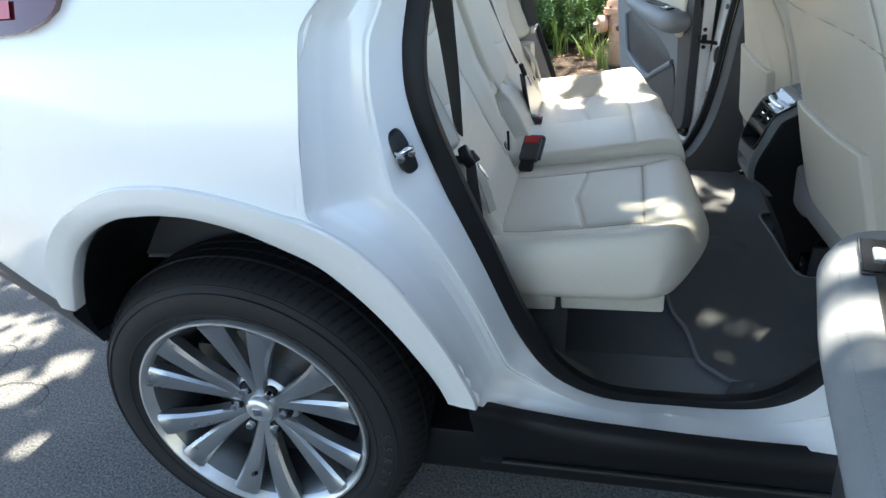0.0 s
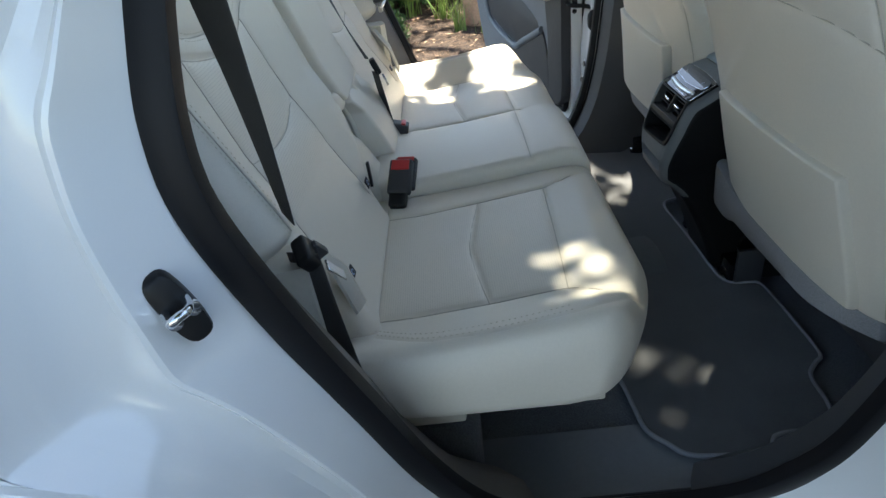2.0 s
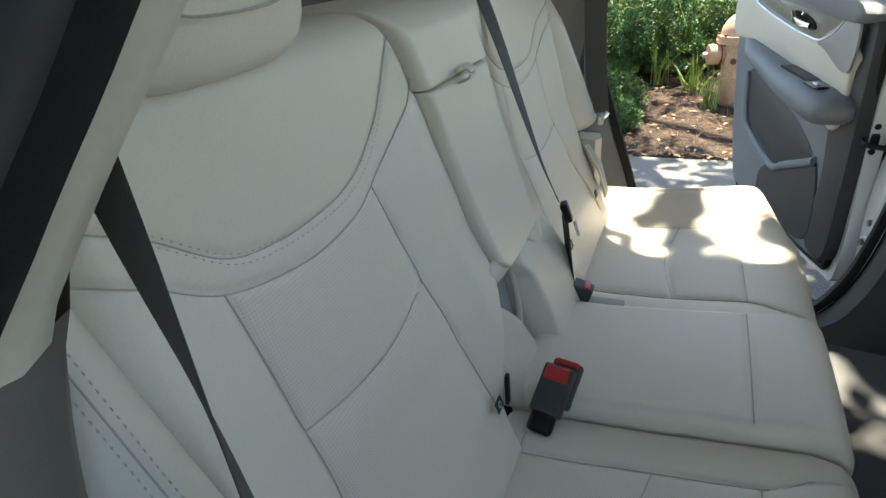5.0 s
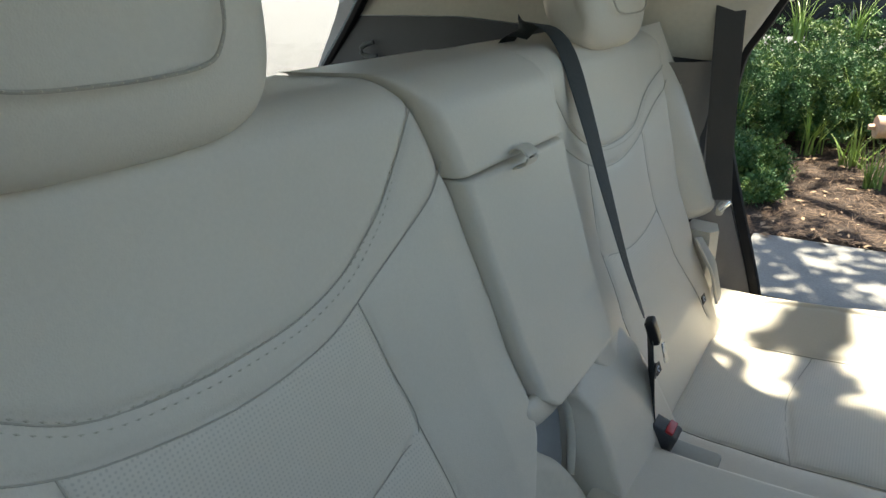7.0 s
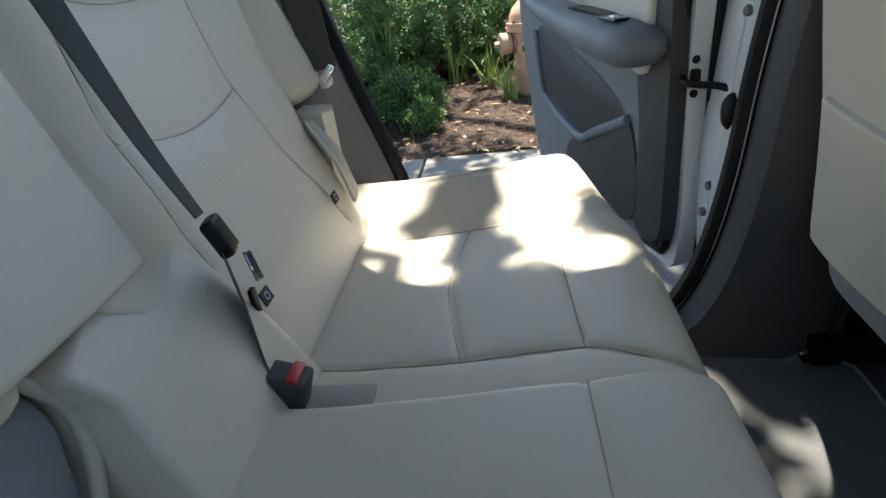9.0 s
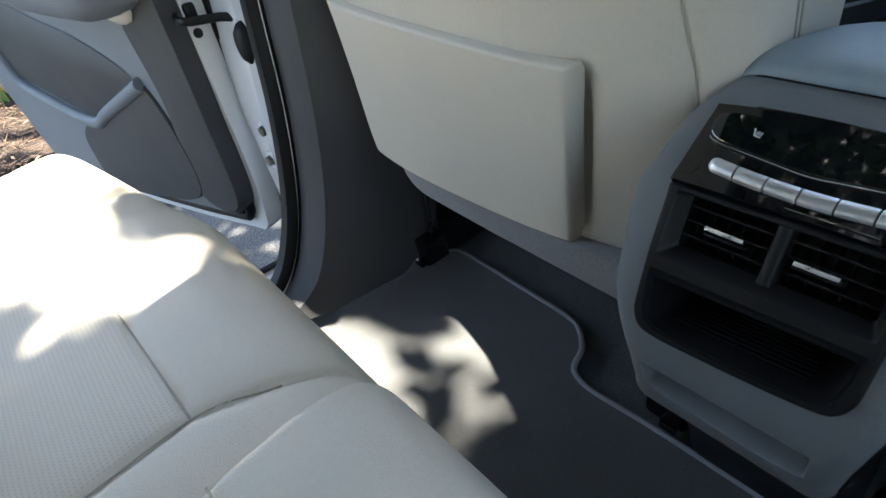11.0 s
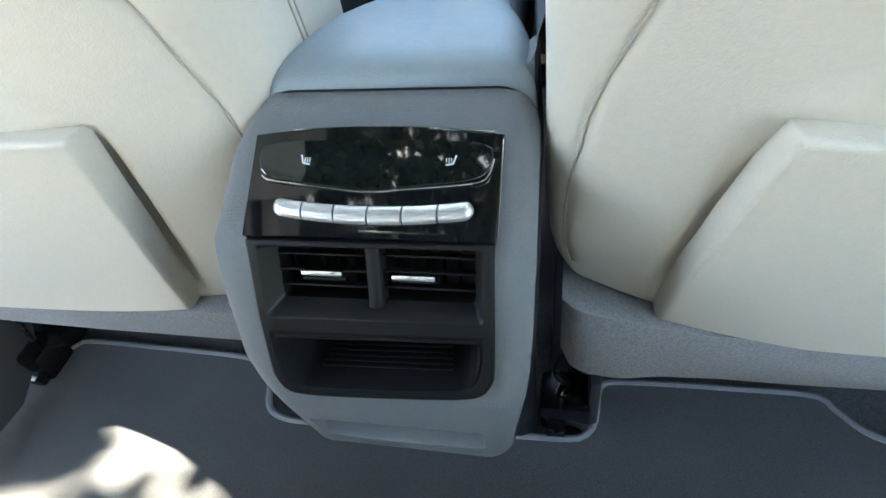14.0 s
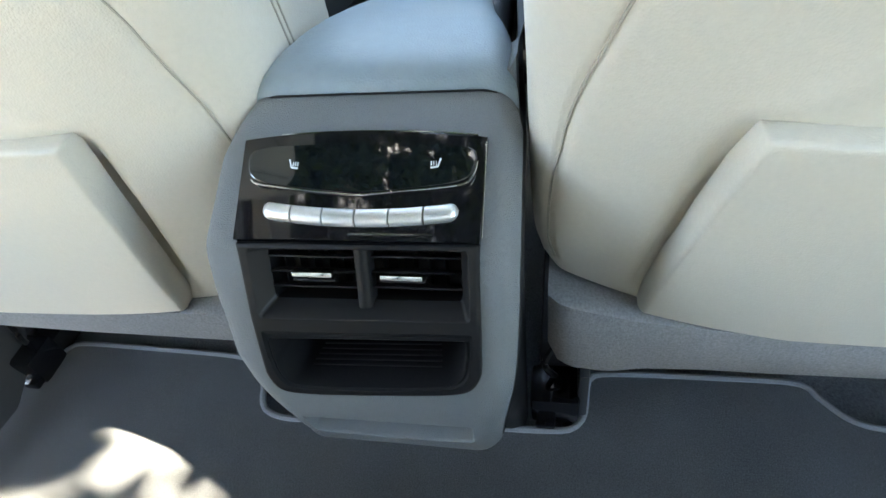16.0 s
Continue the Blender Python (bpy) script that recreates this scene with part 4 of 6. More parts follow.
    for z in np.r_[np.linspace(1.31, .975, 40), np.linspace(.970, .942, 12)]:
        rx = float(np.interp(z, [.94, 1.0, 1.1, 1.2, 1.31], [.502, .480, .440, .400, .358]))
        ry = float(np.interp(z, [.94, 1.1, 1.2, 1.31], [.635, .643, .646, .625]))
        sec = smooth_line([(rx - .062, ry - .052), (rx - .020, ry - .030), (rx - .003, ry - .010), (rx, ry), (rx - .009, ry + .018), (rx - .030, ry + .034), (rx - .065, ry + .044), (rx - .11, ry + .040), (rx - .12, ry - .04)], 48, True)
        k = math.sqrt(max(.02, 1 - max(0.0, (.968 - z) / .026) ** 2))
        c = np.array((rx - .055, ry - .002))
        sec = c + (sec - c) * k
        P.append([(x, s * y, z + .25 * (x - rx)) for x, y in sec])
        if z > .962:
            ridge.append((rx, ry, z))
    bol = part("side_bolster", loft(np.array(P)), LEATHER, side, "padded cream leather side bolster with double stitching", angle=80)
    for dx, dy in ((.0012, -.005), (-.0012, .007)):
        part("stitching", stitches([(x + dx, s * (y + dy), z) for x, y, z in ridge], (1, 0, .2), .0045, .002, .0008), STITCH, bol)["kind"] = "stuff"
    seam_cord([(x + .0002, s * (y + .001), z) for x, y, z in ridge], bol)
    part("bolster_clip", cyl((.398, s * .660, 1.172), (.418, s * .674, 1.188), .0085, n=16, bevel=.003), BLACK, bol, "black plastic clip")
    # loose trim flap beside the belt latch
    fl = []
    for k in np.linspace(0, 1, 14):
        a = np.array([np.interp(k, [0, .5, 1], v) for v in ((.478, .520, .536), (.570, .552, .553), (.914, .855, .790))])
        b = np.array([np.interp(k, [0, .5, 1], v) for v in ((.487, .515, .532), (.588, .590, .592), (.908, .868, .800))])
        n = np.array((.75, 0, .55))
        mid = (a + b) / 2 + n * .004
        fl.append([(p[0], s * p[1], p[2]) for p in (a, (a + mid) / 2 + n * .002, mid, (b + mid) / 2 + n * .002, b, b - n * .005, mid - n * .006, a - n * .005)])
    part("trim_flap", loft(np.array(fl)), mat("greige_trim", (.50, .475, .42), .6, vary=.08), side, "grey-beige trim flap beside the belt latch", angle=60)
    part("flap_piping", tube([p[0] for p in fl], .0022, 8), LEATHER, side)
    part("lower_side_trim", loft(np.array([[(.50 + dx, s * (.60 + dy), z) for dx, dy in ((-.05, .0), (.0, -.01), (.012, .01), (.0, .05), (-.05, .06))] for z in (.92, .88, .80, .72, .66)])), CREAM, side, "cream lower side trim")
    # shield-shaped belt outlet cover and latch anchors
    for y, z in ((.514, .814), (.236, .818)):
        tag = thing("anchor_tag", (.506, s * y, z), "small black fabric child seat anchor tag with pale print", "fabric tag", "anchor tags")
        n = Vector((1, 0, .35)).normalized()
        u = Vector((0, 1, 0))
        v = n.cross(u)
        rot = Matrix((u, v, n)).transposed()
        c = Vector((float(xb(z)) + .012, s * y, z))
        part("tag_cloth", box(c, (.021, .016, .0022), .0006, 1, rot), TAGBLK, tag)
        part("tag_print", cyl(c + n * .0008, c + n * .0016, .0048, n=16), TAGMARK, tag, "pale blue seat symbol")
        part("tag_print_inner", cyl(c + n * .0014, c + n * .0021, .0026, n=12), TAGBLK, tag)
    part("anchor_slot", box((float(xb(.80)) + .006, s * (.236 - .03), .82), (.006, .010, .05), .002), BLACK, side)
    # head restraint
    hc = Vector((.318, s * .408, 1.386))
    P = []
    for t in np.linspace(-1, 1, 44):
        k = max(1e-3, 1 - abs(t) ** 3.2) ** (1 / 3.2)
        ring = []
        for a in np.linspace(0, 2 * np.pi, 44, endpoint=False):
            ca, sa = math.cos(a), math.sin(a)
            ex, ez = np.sign(ca) * abs(ca) ** .75, np.sign(sa) * abs(sa) ** .62
            ring.append((hc.x + .052 * k * ex - .03 * sa * .5, hc.y + .137 * t * (1 - .10 * (sa < 0) * abs(sa)), hc.z + .105 * k ** .6 * ez))
        P.append(ring)
    head = part("head_restraint", loft(np.array(P)), LEATHER, side, "cream leather head restraint", angle=80)
    hs = smooth_line([(hc.x + .052 - .02 * (z / .1), hc.y + y, hc.z + z) for y, z in ((-.085, .06), (-.082, 0), (-.072, -.035), (-.045, -.05), (.045, -.05), (.072, -.035), (.082, 0), (.085, .06))], 80)
    seam_cord(hs - np.array((.0005, 0, 0)), head, .0014)
    part("stitching", stitches(hs, (1, 0, .3)), STITCH, head)["kind"] = "stuff"
    for dy in (-.055, .055):
        part("support_post", cyl((.305, hc.y + dy, 1.26), (.305, hc.y + dy, 1.36), .006, n=12), CHROME, head)
        part("guide_collar", cyl((.305, hc.y + dy, 1.298), (.305, hc.y + dy, 1.312), .017, .012, n=16, bevel=.002), CREAM, head)
    return side


for s in (-1, 1):
    outer_seat(s)


def middle_seat():
    t = thing("rear_middle_seat", (.7, 0, .40), "cream leather middle rear seat with a folded armrest", "car seat", "rear seats")
    lift = lambda y: .030 - .25 * (y / .135) ** 2 * .02
    P = cushion_rings(-.139, .139, .016, .016, 90, lift, lambda y: .95)
    seams = [[(.827, -.139), (.830, 0), (.827, .139)], [(.55, -.125), (.80, -.122), (.93, -.122)], [(.62, .122), (.80, .122), (.93, .125)]]
    mc = seat_cushion("cushion", P, seams[:1], t, None, "raised cream leather centre cushion")
    seam_cord([(.829, y, float(contour(.829)) + lift(y) - .0042) for y in np.linspace(-.132, .132, 30)], mc)
    # folded armrest and the pad above it
    def yl(z):
        return np.interp(z, [.87, .885, .905, .935, 1.0, 1.198, 1.21], [.02, .0, -.035, -.066, -.073, -.101, -.104])
    def yr(z):
        return np.interp(z, [.91, .916, .925, 1.0, 1.1, 1.198, 1.21], [.130, .138, .141, .143, .138, .128, .128])
    arm_h = lambda A, B: xb(B) + .026 + .004 * np.cos(np.clip(A / .15, -1, 1) * 1.5)
    V, F, idx = pillow(.913, 1.197, yl, yr, arm_h, lambda a, b, h: (h, a, b), 90, 110, (.010, .008, .010, .006), .09)
    part("folding_armrest", (V, F), LEATHER, t, "cream leather fold-down armrest", angle=70)
    top_h = lambda A, B: xb(B) + .028 - .02 * np.clip((B - 1.27) / .05, 0, 1) ** 2
    V, F, idx = pillow(1.200, 1.307, lambda z: np.interp(z, [1.2, 1.28, 1.33], [-.104, -.131, -.157]), lambda z: np.interp(z, [1.2, 1.25, 1.33], [.134, .12, .10]), top_h, lambda a, b, h: (h, a, b), 80, 60, (.014, .012, .006, .045), .12)
    part("upper_pad", (V, F), LEATHER, t, "cream leather pad above the armrest", angle=70)
    part("pull_strap", tube(smooth_line([(.40, -.002, 1.190), (.415, -.002, 1.196), (.418, -.002, 1.207), (.405, -.002, 1.214), (.395, -.002, 1.206)], 24), .003, 10, squash=(.013, .0016), up=(0, 0, 1)), CREAM, t, "cream webbing pull loop")
    # side wings of the centre back
    for s in (1,):
        V, F, idx = pillow(.715, 1.305, lambda z: np.interp(z, [.70, .80, .86, .892, .905, .925, 1.2, 1.33], [.0, .012, .027, .018, .06, .1445, .1305, .115]), lambda z: np.interp(z, [.715, .87, 1.0, 1.2, 1.33], [.235, .212, .185, .172, .16]), lambda A, B: xb(B) + .011 + .008 * np.clip((.90 - B) / .03, 0, 1) - .014 * np.exp(-((B - .914) / .009) ** 2), lambda a, b, h: (h, a, b), 70, 130, (.008, .02, .02, .04), .1)
        part("side_wing", (V, F), LEATHER, t, angle=70)
    # hinge cheeks below the armrest
    def cheek(outline, x0, tilt, steps, k0=1.0):
        o = smooth_line(outline, 48, True)
        c = o.mean(0)
        return loft(np.array([[(x0 + h - (z - .84) * tilt, c[0] + (y - c[0]) * k, c[1] + (z - c[1]) * k) for y, z in o] for h, k in steps]))
    pale = mat("pale_grey_plastic", (0.30, 0.315, 0.33), .5, vary=.05)
    part("hinge_cover", cheek([(-.115, .93), (-.03, .925), (.012, .895), (.022, .86), (.01, .83), (-.02, .79), (-.12, .76)], .452, .35, ((-.05, 1), (-.006, 1), (0, .97), (.001, .85))), pale, t, "pale grey armrest hinge cover", angle=50)
    rimp = smooth_line([(.463 - (z - .84) * .35, y, z) for y, z in ((-.02, .915), (.006, .903), (.020, .884), (.027, .862), (.022, .840), (.008, .815), (-.015, .790))], 40)
    part("hinge_rim", tube(rimp, .006, 10), CREAM, t, "raised cream rim of the hinge cover")
    part("hinge_roll", cheek([(-.15, .875), (-.10, .873), (-.06, .850), (-.03, .810), (-.015, .74), (-.08, .70), (-.15, .74)], .465, .35, ((-.05, 1), (.004, 1), (.016, .93), (.02, .75))), CREAM, t, "cream hinge fairing", angle=70)
    P = [[(.456 + .012 * math.cos(a) * k, -.050 + .050 * q, .915 - .22 * .042 * q + .022 * math.sin(a) * k) for a in np.linspace(0, 2 * np.pi, 28, endpoint=False)] for q, k in ((-1, .3), (-.92, .62), (-.7, .88), (-.3, 1), (.3, 1), (.7, .88), (.92, .62), (1, .3))]
    part("armrest_tail", loft(np.array(P)), LEATHER, t, "rounded armrest end", angle=80)
    # recess for the belt buckle: a block with the hollow's shade in its colour
    part("buckle_recess", box((.575, .168, .728), (.11, .045, .02), .008), mat("recess_shade_plastic", (0.42, 0.41, 0.37), .6), t, "moulded buckle recess, coloured for its shade")
    return t


middle_seat()


# ---- belts and buckles ----
def buckle(at, tilt, red_dir, double):
    t = thing("belt_buckle", at, "dark grey seat belt buckle with red release buttons" if double else "dark grey seat belt buckle with a red button", "seat belt buckle", "belt buckles")
    rot = tilt
    c = Vector(at)
    def q(x, y, z):
        return c + rot @ Vector((x, y, z))
    if double:
        part("housing", box(q(0, 0, 0), (.047, .074, .020), .006, 4, rot), DARKTRIM, t, "dark grey housing")
        part("housing_back", box(q(.003, .016, -.019), (.045, .070, .017), .005, 4, rot), DARKTRIM, t)
        part("release_button", box(q(0, .023, .0095), (.037, .022, .005), .0045, 4, rot), RED, t, "red release button")
        part("release_button", box(q(.003, .047, -.012), (.036, .010, .006), .0025, 3, rot), RED, t, "red release button")
        part("boot", box(q(-.002, -.048, -.006), (.036, .034, .022), .008, 3, rot), BLACK, t)
    else:
        part("housing", box(q(0, 0, 0), (.045, .034, .055), .006, 3, rot), DARKTRIM, t)
        part("release_button", box(q(.008, 0, .0285), (.012, .030, .006), .003, 2, rot), RED, t, "red release button")
    return t


AX, AW = Vector((.17, .78, .60)).normalized(), Vector((.977, -.213, 0)).normalized()
buckle((.566, -.141, .775), Matrix((AW, AX, AW.cross(AX))).transposed(), 0, True)
buckle((.545, .160, .752), Euler((radians(0), radians(18), radians(0))).to_matrix(), 0, False)


def strap(name, pts, width, parent, up, label="", n=60, m=BELT):
    p = smooth_line(pts, n)
    return part(name, tube(p, .01, 12, squash=(width, .0009), up=up), m, parent, label, angle=80)


def outer_belt(s):
    t = thing("seat_belt", (.49, s * .62, .90), "dark taupe seat belt hanging over the rear seat", "seat belt", "seat belts")
    strap("webbing", [(.484, s * .64, 1.50), (.474, s * .636, 1.40), (.480, s * .631, 1.25), (.486, s * .624, 1.10), (.489, s * .621, .97)], .0215, t, [(-math.sin(a), -s * math.cos(a), 0) for a in np.interp(np.linspace(0, 1, 60), [0, .47, .68, .94, 1], np.radians([20, -14, -35, -53, -58]))], "dark taupe shoulder webbing")
    strap("lap_webbing", [(.500, s * .642, .935), (.505, s * .645, .86), (.512, s * .648, .78), (.52, s * .65, .70)], .0225, t, (.35, -s * .93, .1), "dark lap webbing")
    rot = Euler((radians(20 * -s), radians(-30), radians(10 * -s))).to_matrix()
    part("latch_grip", box((.505, s * .645, .935), (.020, .040, .026), .006, 3, rot), BLACK, t, "black plastic latch grip")
    part("latch_grip_edge", box((.512, s * .630, .928), (.02, .010, .024), .003, 2, rot), DARKTRIM, t)
    part("latch_tongue", box((.532, s * .640, .905), (.003, .016, .034), .001, 1, rot), CHROME, t, "chrome latch tongue")
    return t


outer_belt(-1)
# left outer belt runs dark along the pillar
tb = thing("seat_belt", (.50, .62, .95), "black seat belt along the rear pillar trim", "seat belt", "seat belts")
strap("webbing", [(.48, .615, 1.47), (.479, .63, 1.33), (.482, .64, 1.2), (.487, .648, 1.07), (.498, .635, .975)], .0245, tb, (-.2, .98, 0), "black shoulder webbing")
part("belt_guide", box((.507, .622, .962), (.012, .034, .02), .004, 3), CREAM, tb, "cream belt guide")
part("guide_pin", cyl((.51, .60, .965), (.525, .605, .985), .006, n=12, bevel=.001), CHROME, tb)

# middle belt from the top of the backrest to the buckle beside the middle cushion
mb = thing("middle_seat_belt", (.50, .18, .90), "slate blue-black centre seat belt over the backrest", "seat belt", "seat belts")
strap("webbing", [(.20, .275, 1.27), (.25, .262, 1.318), (.300, .247, 1.329), (.345, .233, 1.300), (.384, .219, 1.22), (.428, .209, 1.1), (.466, .2, 1.0), (.498, .194, .93)], .0195, mb, [(math.cos(a), math.sin(a), .35) for a in np.interp(np.linspace(0, 1, 60), [0, .4, .7, 1], np.radians([-14, -12, 4, 24]))], "slate dark webbing", m=SLATE_BELT)
strap("lap_webbing", [(.512, .187, .90), (.520, .182, .84), (.528, .172, .79), (.535, .165, .765)], .019, mb, (.86, .5, .1), "dark lap webbing", m=SLATE_BELT)
part("latch_grip", box((.515, .187, .912), (.014, .026, .038), .005, 3, Euler((0, radians(-20), radians(10))).to_matrix()), BLACK, mb, "black plastic latch grip")
part("latch_tongue", box((.532, .197, .875), (.003, .012, .03), .001, 1, Euler((radians(-15), radians(-20), 0)).to_matrix()), CHROME, mb, "chrome latch tongue")


# ---- front seats, seen from behind ----
BINBLACK = mat("matt_black_plastic", (0.008, 0.008, 0.009), 0.68, vary=0.2, spec=0.16, scale=9, bump=0.15, bscale=700)
VENTDARK = mat("vent_dark_plastic", (0.0105, 0.0105, 0.0115), 0.46, vary=0.15, spec=0.24)

def xr0(z):
    return np.interp(z, [.60, .67, .78, .88, 1.0, 1.15, 1.30, 1.40], [1.228, 1.219, 1.204, 1.188, 1.164, 1.127, 1.087, 1.06])


def front_seat(s, lean, rise, ptop, plow, zin, zout, seam_in, din, gap, taper=0.0):
    xr = lambda z: xr0(z - rise) + lean * (z - .675) / .2
    t = thing("front_seat", (1.35, s * .36, .40), "cream leather front seat back with a stiff map pocket", "car seat", "front seats")
    inn = interp([.60, .66, .70, .75, .80, .95, 1.1, 1.3, 1.40], [v - din + taper * k for v, k in ((.122, 0), (.112, 0), (.102, 0), (.097, 0), (.095, 0), (.095, 0), (.10, 1), (.13, 1.25), (.17, 1.3))])
    out = interp([.60, .70, .80, .95, 1.1, 1.3, 1.40], [.60, .62, .635, .645, .64, .61, .57])
    # line where the leather meets the felt
    zb = interp([.09, .118, .177, .273, .60], [.708, .705, .691, .679, .677]) if s < 0 else interp([.09, .2, .4, .60], [.678, .676, .670, .668])
    pa = interp([.66, .70, .76, .82, .87, zin], [plow - .001, plow + (ptop - plow) * .10, plow + (ptop - plow) * .28, plow + (ptop - plow) * .56, plow + (ptop - plow) * .86, ptop])
    def height(A, B):
        c = (A - .365) / .27
        # the leather dips beside the pocket's free edge
        u = pa(B) - A
        dip = gap * np.sin(np.pi * np.clip((B - .668) / (zin - .664), 0, 1)) ** .7 * np.where(u > 0, np.exp(-(np.maximum(u, 0) / .0085) ** 2), np.exp(-(u / .03) ** 2))
        d = np.abs(A - inn(B))
        rz = np.interp(B, [.68, .76, .90], [.010, .018, .036])
        dip = dip - edge_round(d, .036) + edge_round(d, rz)
        crease = .004 * np.exp(-((A - ptop - (B - zin) * 1.15) / .014) ** 2) * (B > zin) * np.exp(-(B - zin) / .1)
        return -(xr(B) + .035 * np.abs(c) ** 3.0 - .006 + dip - crease)
    seam_out = [(.60, .68), (.605, .8), (.61, .95), (.60, 1.1), (.575, 1.25)]
    seam_top = [(.10, 1.10), (.20, 1.098), (.35, 1.095), (.45, 1.092), (.53, 1.085), (.57, 1.076), (.635, 1.05)]
    low = lambda a, b: b + (zb(a) - .660) * max(0.0, 1 - (b - .655) / .10)
    V, F, idx = pillow(.655, 1.40, lambda z: inn(z), lambda z: out(z), height, lambda a, b, h: (-h, s * a, low(a, b)), 150, 150, (.036, .05, .010, .06), .11, [seam_in, seam_out, seam_top], None, dict(depth=.0022, width=.0026, puff=.002, reach=.012))
    back = part("backrest", (V, F), LEATHER, t, "cream leather seat back", angle=70)
    fall = lambda a, z: float(edge_round(np.array(abs(a - inn(z))), .036))
    for line in (seam_in, seam_out, seam_top):
        seam_cord([(-float(height(a, z)) + fall(a, z) + .0028, s * a, low(a, z)) for a, z in smooth_line(line, 80) if .67 < z < 1.34 and inn(z) + .002 < a < out(z) - .012], back)
    # twin seams down the inner side panel
    for dx in (.056, .063):
        seam_cord([(float(xr(z)) + .035 * abs((inn(z) - .365) / .27) ** 3 + dx, s * (float(inn(z)) - .0004), z) for z in np.linspace(.72, 1.2, 50)], back)
    # stiff pocket panel standing a little proud
    def pb(z):
        return np.interp(z, [.672, .70, .885], [.56, .563, .548])
    def ph(A, B):
        c = (A - .365) / .27
        return -(xr(B) + .035 * np.abs(c) ** 3.0 - .020)
    slant = lambda a, b: b + (zout - zin) * (a - .19) / .36 * min(1.0, max(0.0, (b - .70) / .15)) + (zb(a) - .670) * max(0.0, 1 - (b - .672) / .12)
    V, F, idx = pillow(.672, zin, lambda z: pa(z), lambda z: pb(z), ph, lambda a, b, h: (-h, s * a, slant(a, b)), 80, 60, (.004, .004, .004, .004), .018)
    part("map_pocket", (V, F), LEATHER, t, "stiff cream leather map pocket", angle=60)
    # felt apron below, its inner end hanging in a rounded flap
    P = []
    y0 = float(inn(.67)) - .002
    for a in np.linspace(0, 1, 60):
        y = y0 + (.580 - y0) * a
        z0 = float(zb(y))
        hang = np.interp(y - y0, [0, .006, .02, .05, .075, .12, .4], [.618, .600, .592, .590, .602, .608, .617]) if s < 0 else np.interp(a, [0, .1, .5, 1], [.61, .616, .620, .632])
        end = max(0.0, (a - .72) / .28) ** 2
        curl = .010 * math.exp(-(y - y0) / .008)
        wrap = float(edge_round(np.array(max(y - float(inn(.70)), 0.0)), .010)) * .9
        P.append([(px + .05 * end + curl + wrap, s * y, pz) for px, pz in ((1.2135, z0 + .004), (1.2055, z0 + .001), (1.2045, z0 - .010), (1.209, .75 * hang + .25 * z0), (1.2185, hang + .012), (1.230, hang + .001), (1.244, hang), (1.32, hang + .004), (1.32, .668))])
    part("felt_valance", loft(np.array(P)), VALANCE, t, "grey felt apron under the seat back", angle=60)
    part("cushion_underside", box((1.52, s * .36, .60), (.46, .50, .12), .03, 3), DARKTRIM, t)
    # rails on the floor
    for y in (.115, .60):
        part("seat_rail", box((1.45, s * y, .425), (.36, .038, .035), .004), BLACK, t, "black steel seat rail")
        part("rail_end", box((1.285, s * y, .435), (.05, .055, .05), .008, 2), PIANO, t, "black rail end cover")
        part("rail_foot", box((1.265, s * (y - .01), .42), (.03, .022, .012), .003), PIANO, t)
        part("rail_bracket", box((1.30, s * (y + .03), .455), (.06, .012, .09), .004), DARKTRIM, t)
        part("rail_cable", tube(smooth_line([(1.30, s * (y + .01), .44), (1.29, s * (y - .012), .49), (1.31, s * (y + .008), .53), (1.34, s * y, .55)], 20), .004, 6), BLACK, t)
    return t


front_seat(-1, -.020, .010, .198, .173, .893, .890, [(.112, .70), (.107, .76), (.109, .818), (.114, .852), (.117, .875), (.124, .905), (.134, .935), (.155, 1.0), (.178, 1.1), (.195, 1.2), (.21, 1.33)], 0.0, .014)
front_seat(1, .008, -.004, .183, .204, .869, .885, [(.096, .70), (.096, .78), (.102, .862), (.105, .88), (.110, .905), (.117, .944), (.140, 1.0), (.215, 1.1), (.24, 1.2), (.27, 1.33)], .024, .026, .115)


# ---- centre console ----
def console():
    t = thing("centre_console", (1.3, 0, .40), "grey centre console with rear climate panel, vents and open bin", "console")
    def bowl(w, top, low):
        half = [(w, top), (w - .0004, top - .015), (w - .0012, low + .022), (w - .003, low + .012), (w - .0085, low + .0042), (w - .019, low + .0012), (w - .045, low)]
        line = smooth_line(half + [(-y, z) for y, z in half[::-1]], 80)
        return [tuple(p) for p in line] + [(-w + .002, top + .0006), (0, top + .0006), (w - .002, top + .0006)]

    def grow(loop, d):
        cy, cz = np.mean(np.array(loop), 0)
        wy, wz = np.ptp(np.array(loop), 0) / 2
        return [(cy + (y - cy) * (1 + d / wy), cz + (z - cz) * (1 + d / wz)) for y, z in loop]

    def tilt(y, z):
        return z - y * float(np.interp(z, [.72, .75, .79, .82], [.07, .055, .015, .01]))

    outer = bowl(.0722, .8243, .7268)
    cut = [(y, tilt(y, z)) for y, z in grow(outer, -.0028)]
    prof = [(1.30, .862), (1.262, .866), (1.2425, .8655), (1.232, .8622), (1.21, .8515), (1.18, .835), (1.156, .8205), (1.143, .797), (1.133, .77), (1.122, .742), (1.115, .72), (1.1115, .700), (1.1108, .685), (1.1120, .671), (1.115, .655), (1.1245, .6455), (1.142, .632), (1.166, .604), (1.20, .54), (1.23, .47), (1.25, .405)]
    pr = smooth_line(prof, 2400)
    # finer rows round the foot slot
    pr = np.array([p for i, p in enumerate(pr) if i % 10 == 0 or i == len(pr) - 1 or (.664 < p[1] < .702 and p[0] < 1.13 and i % 2 == 0)])
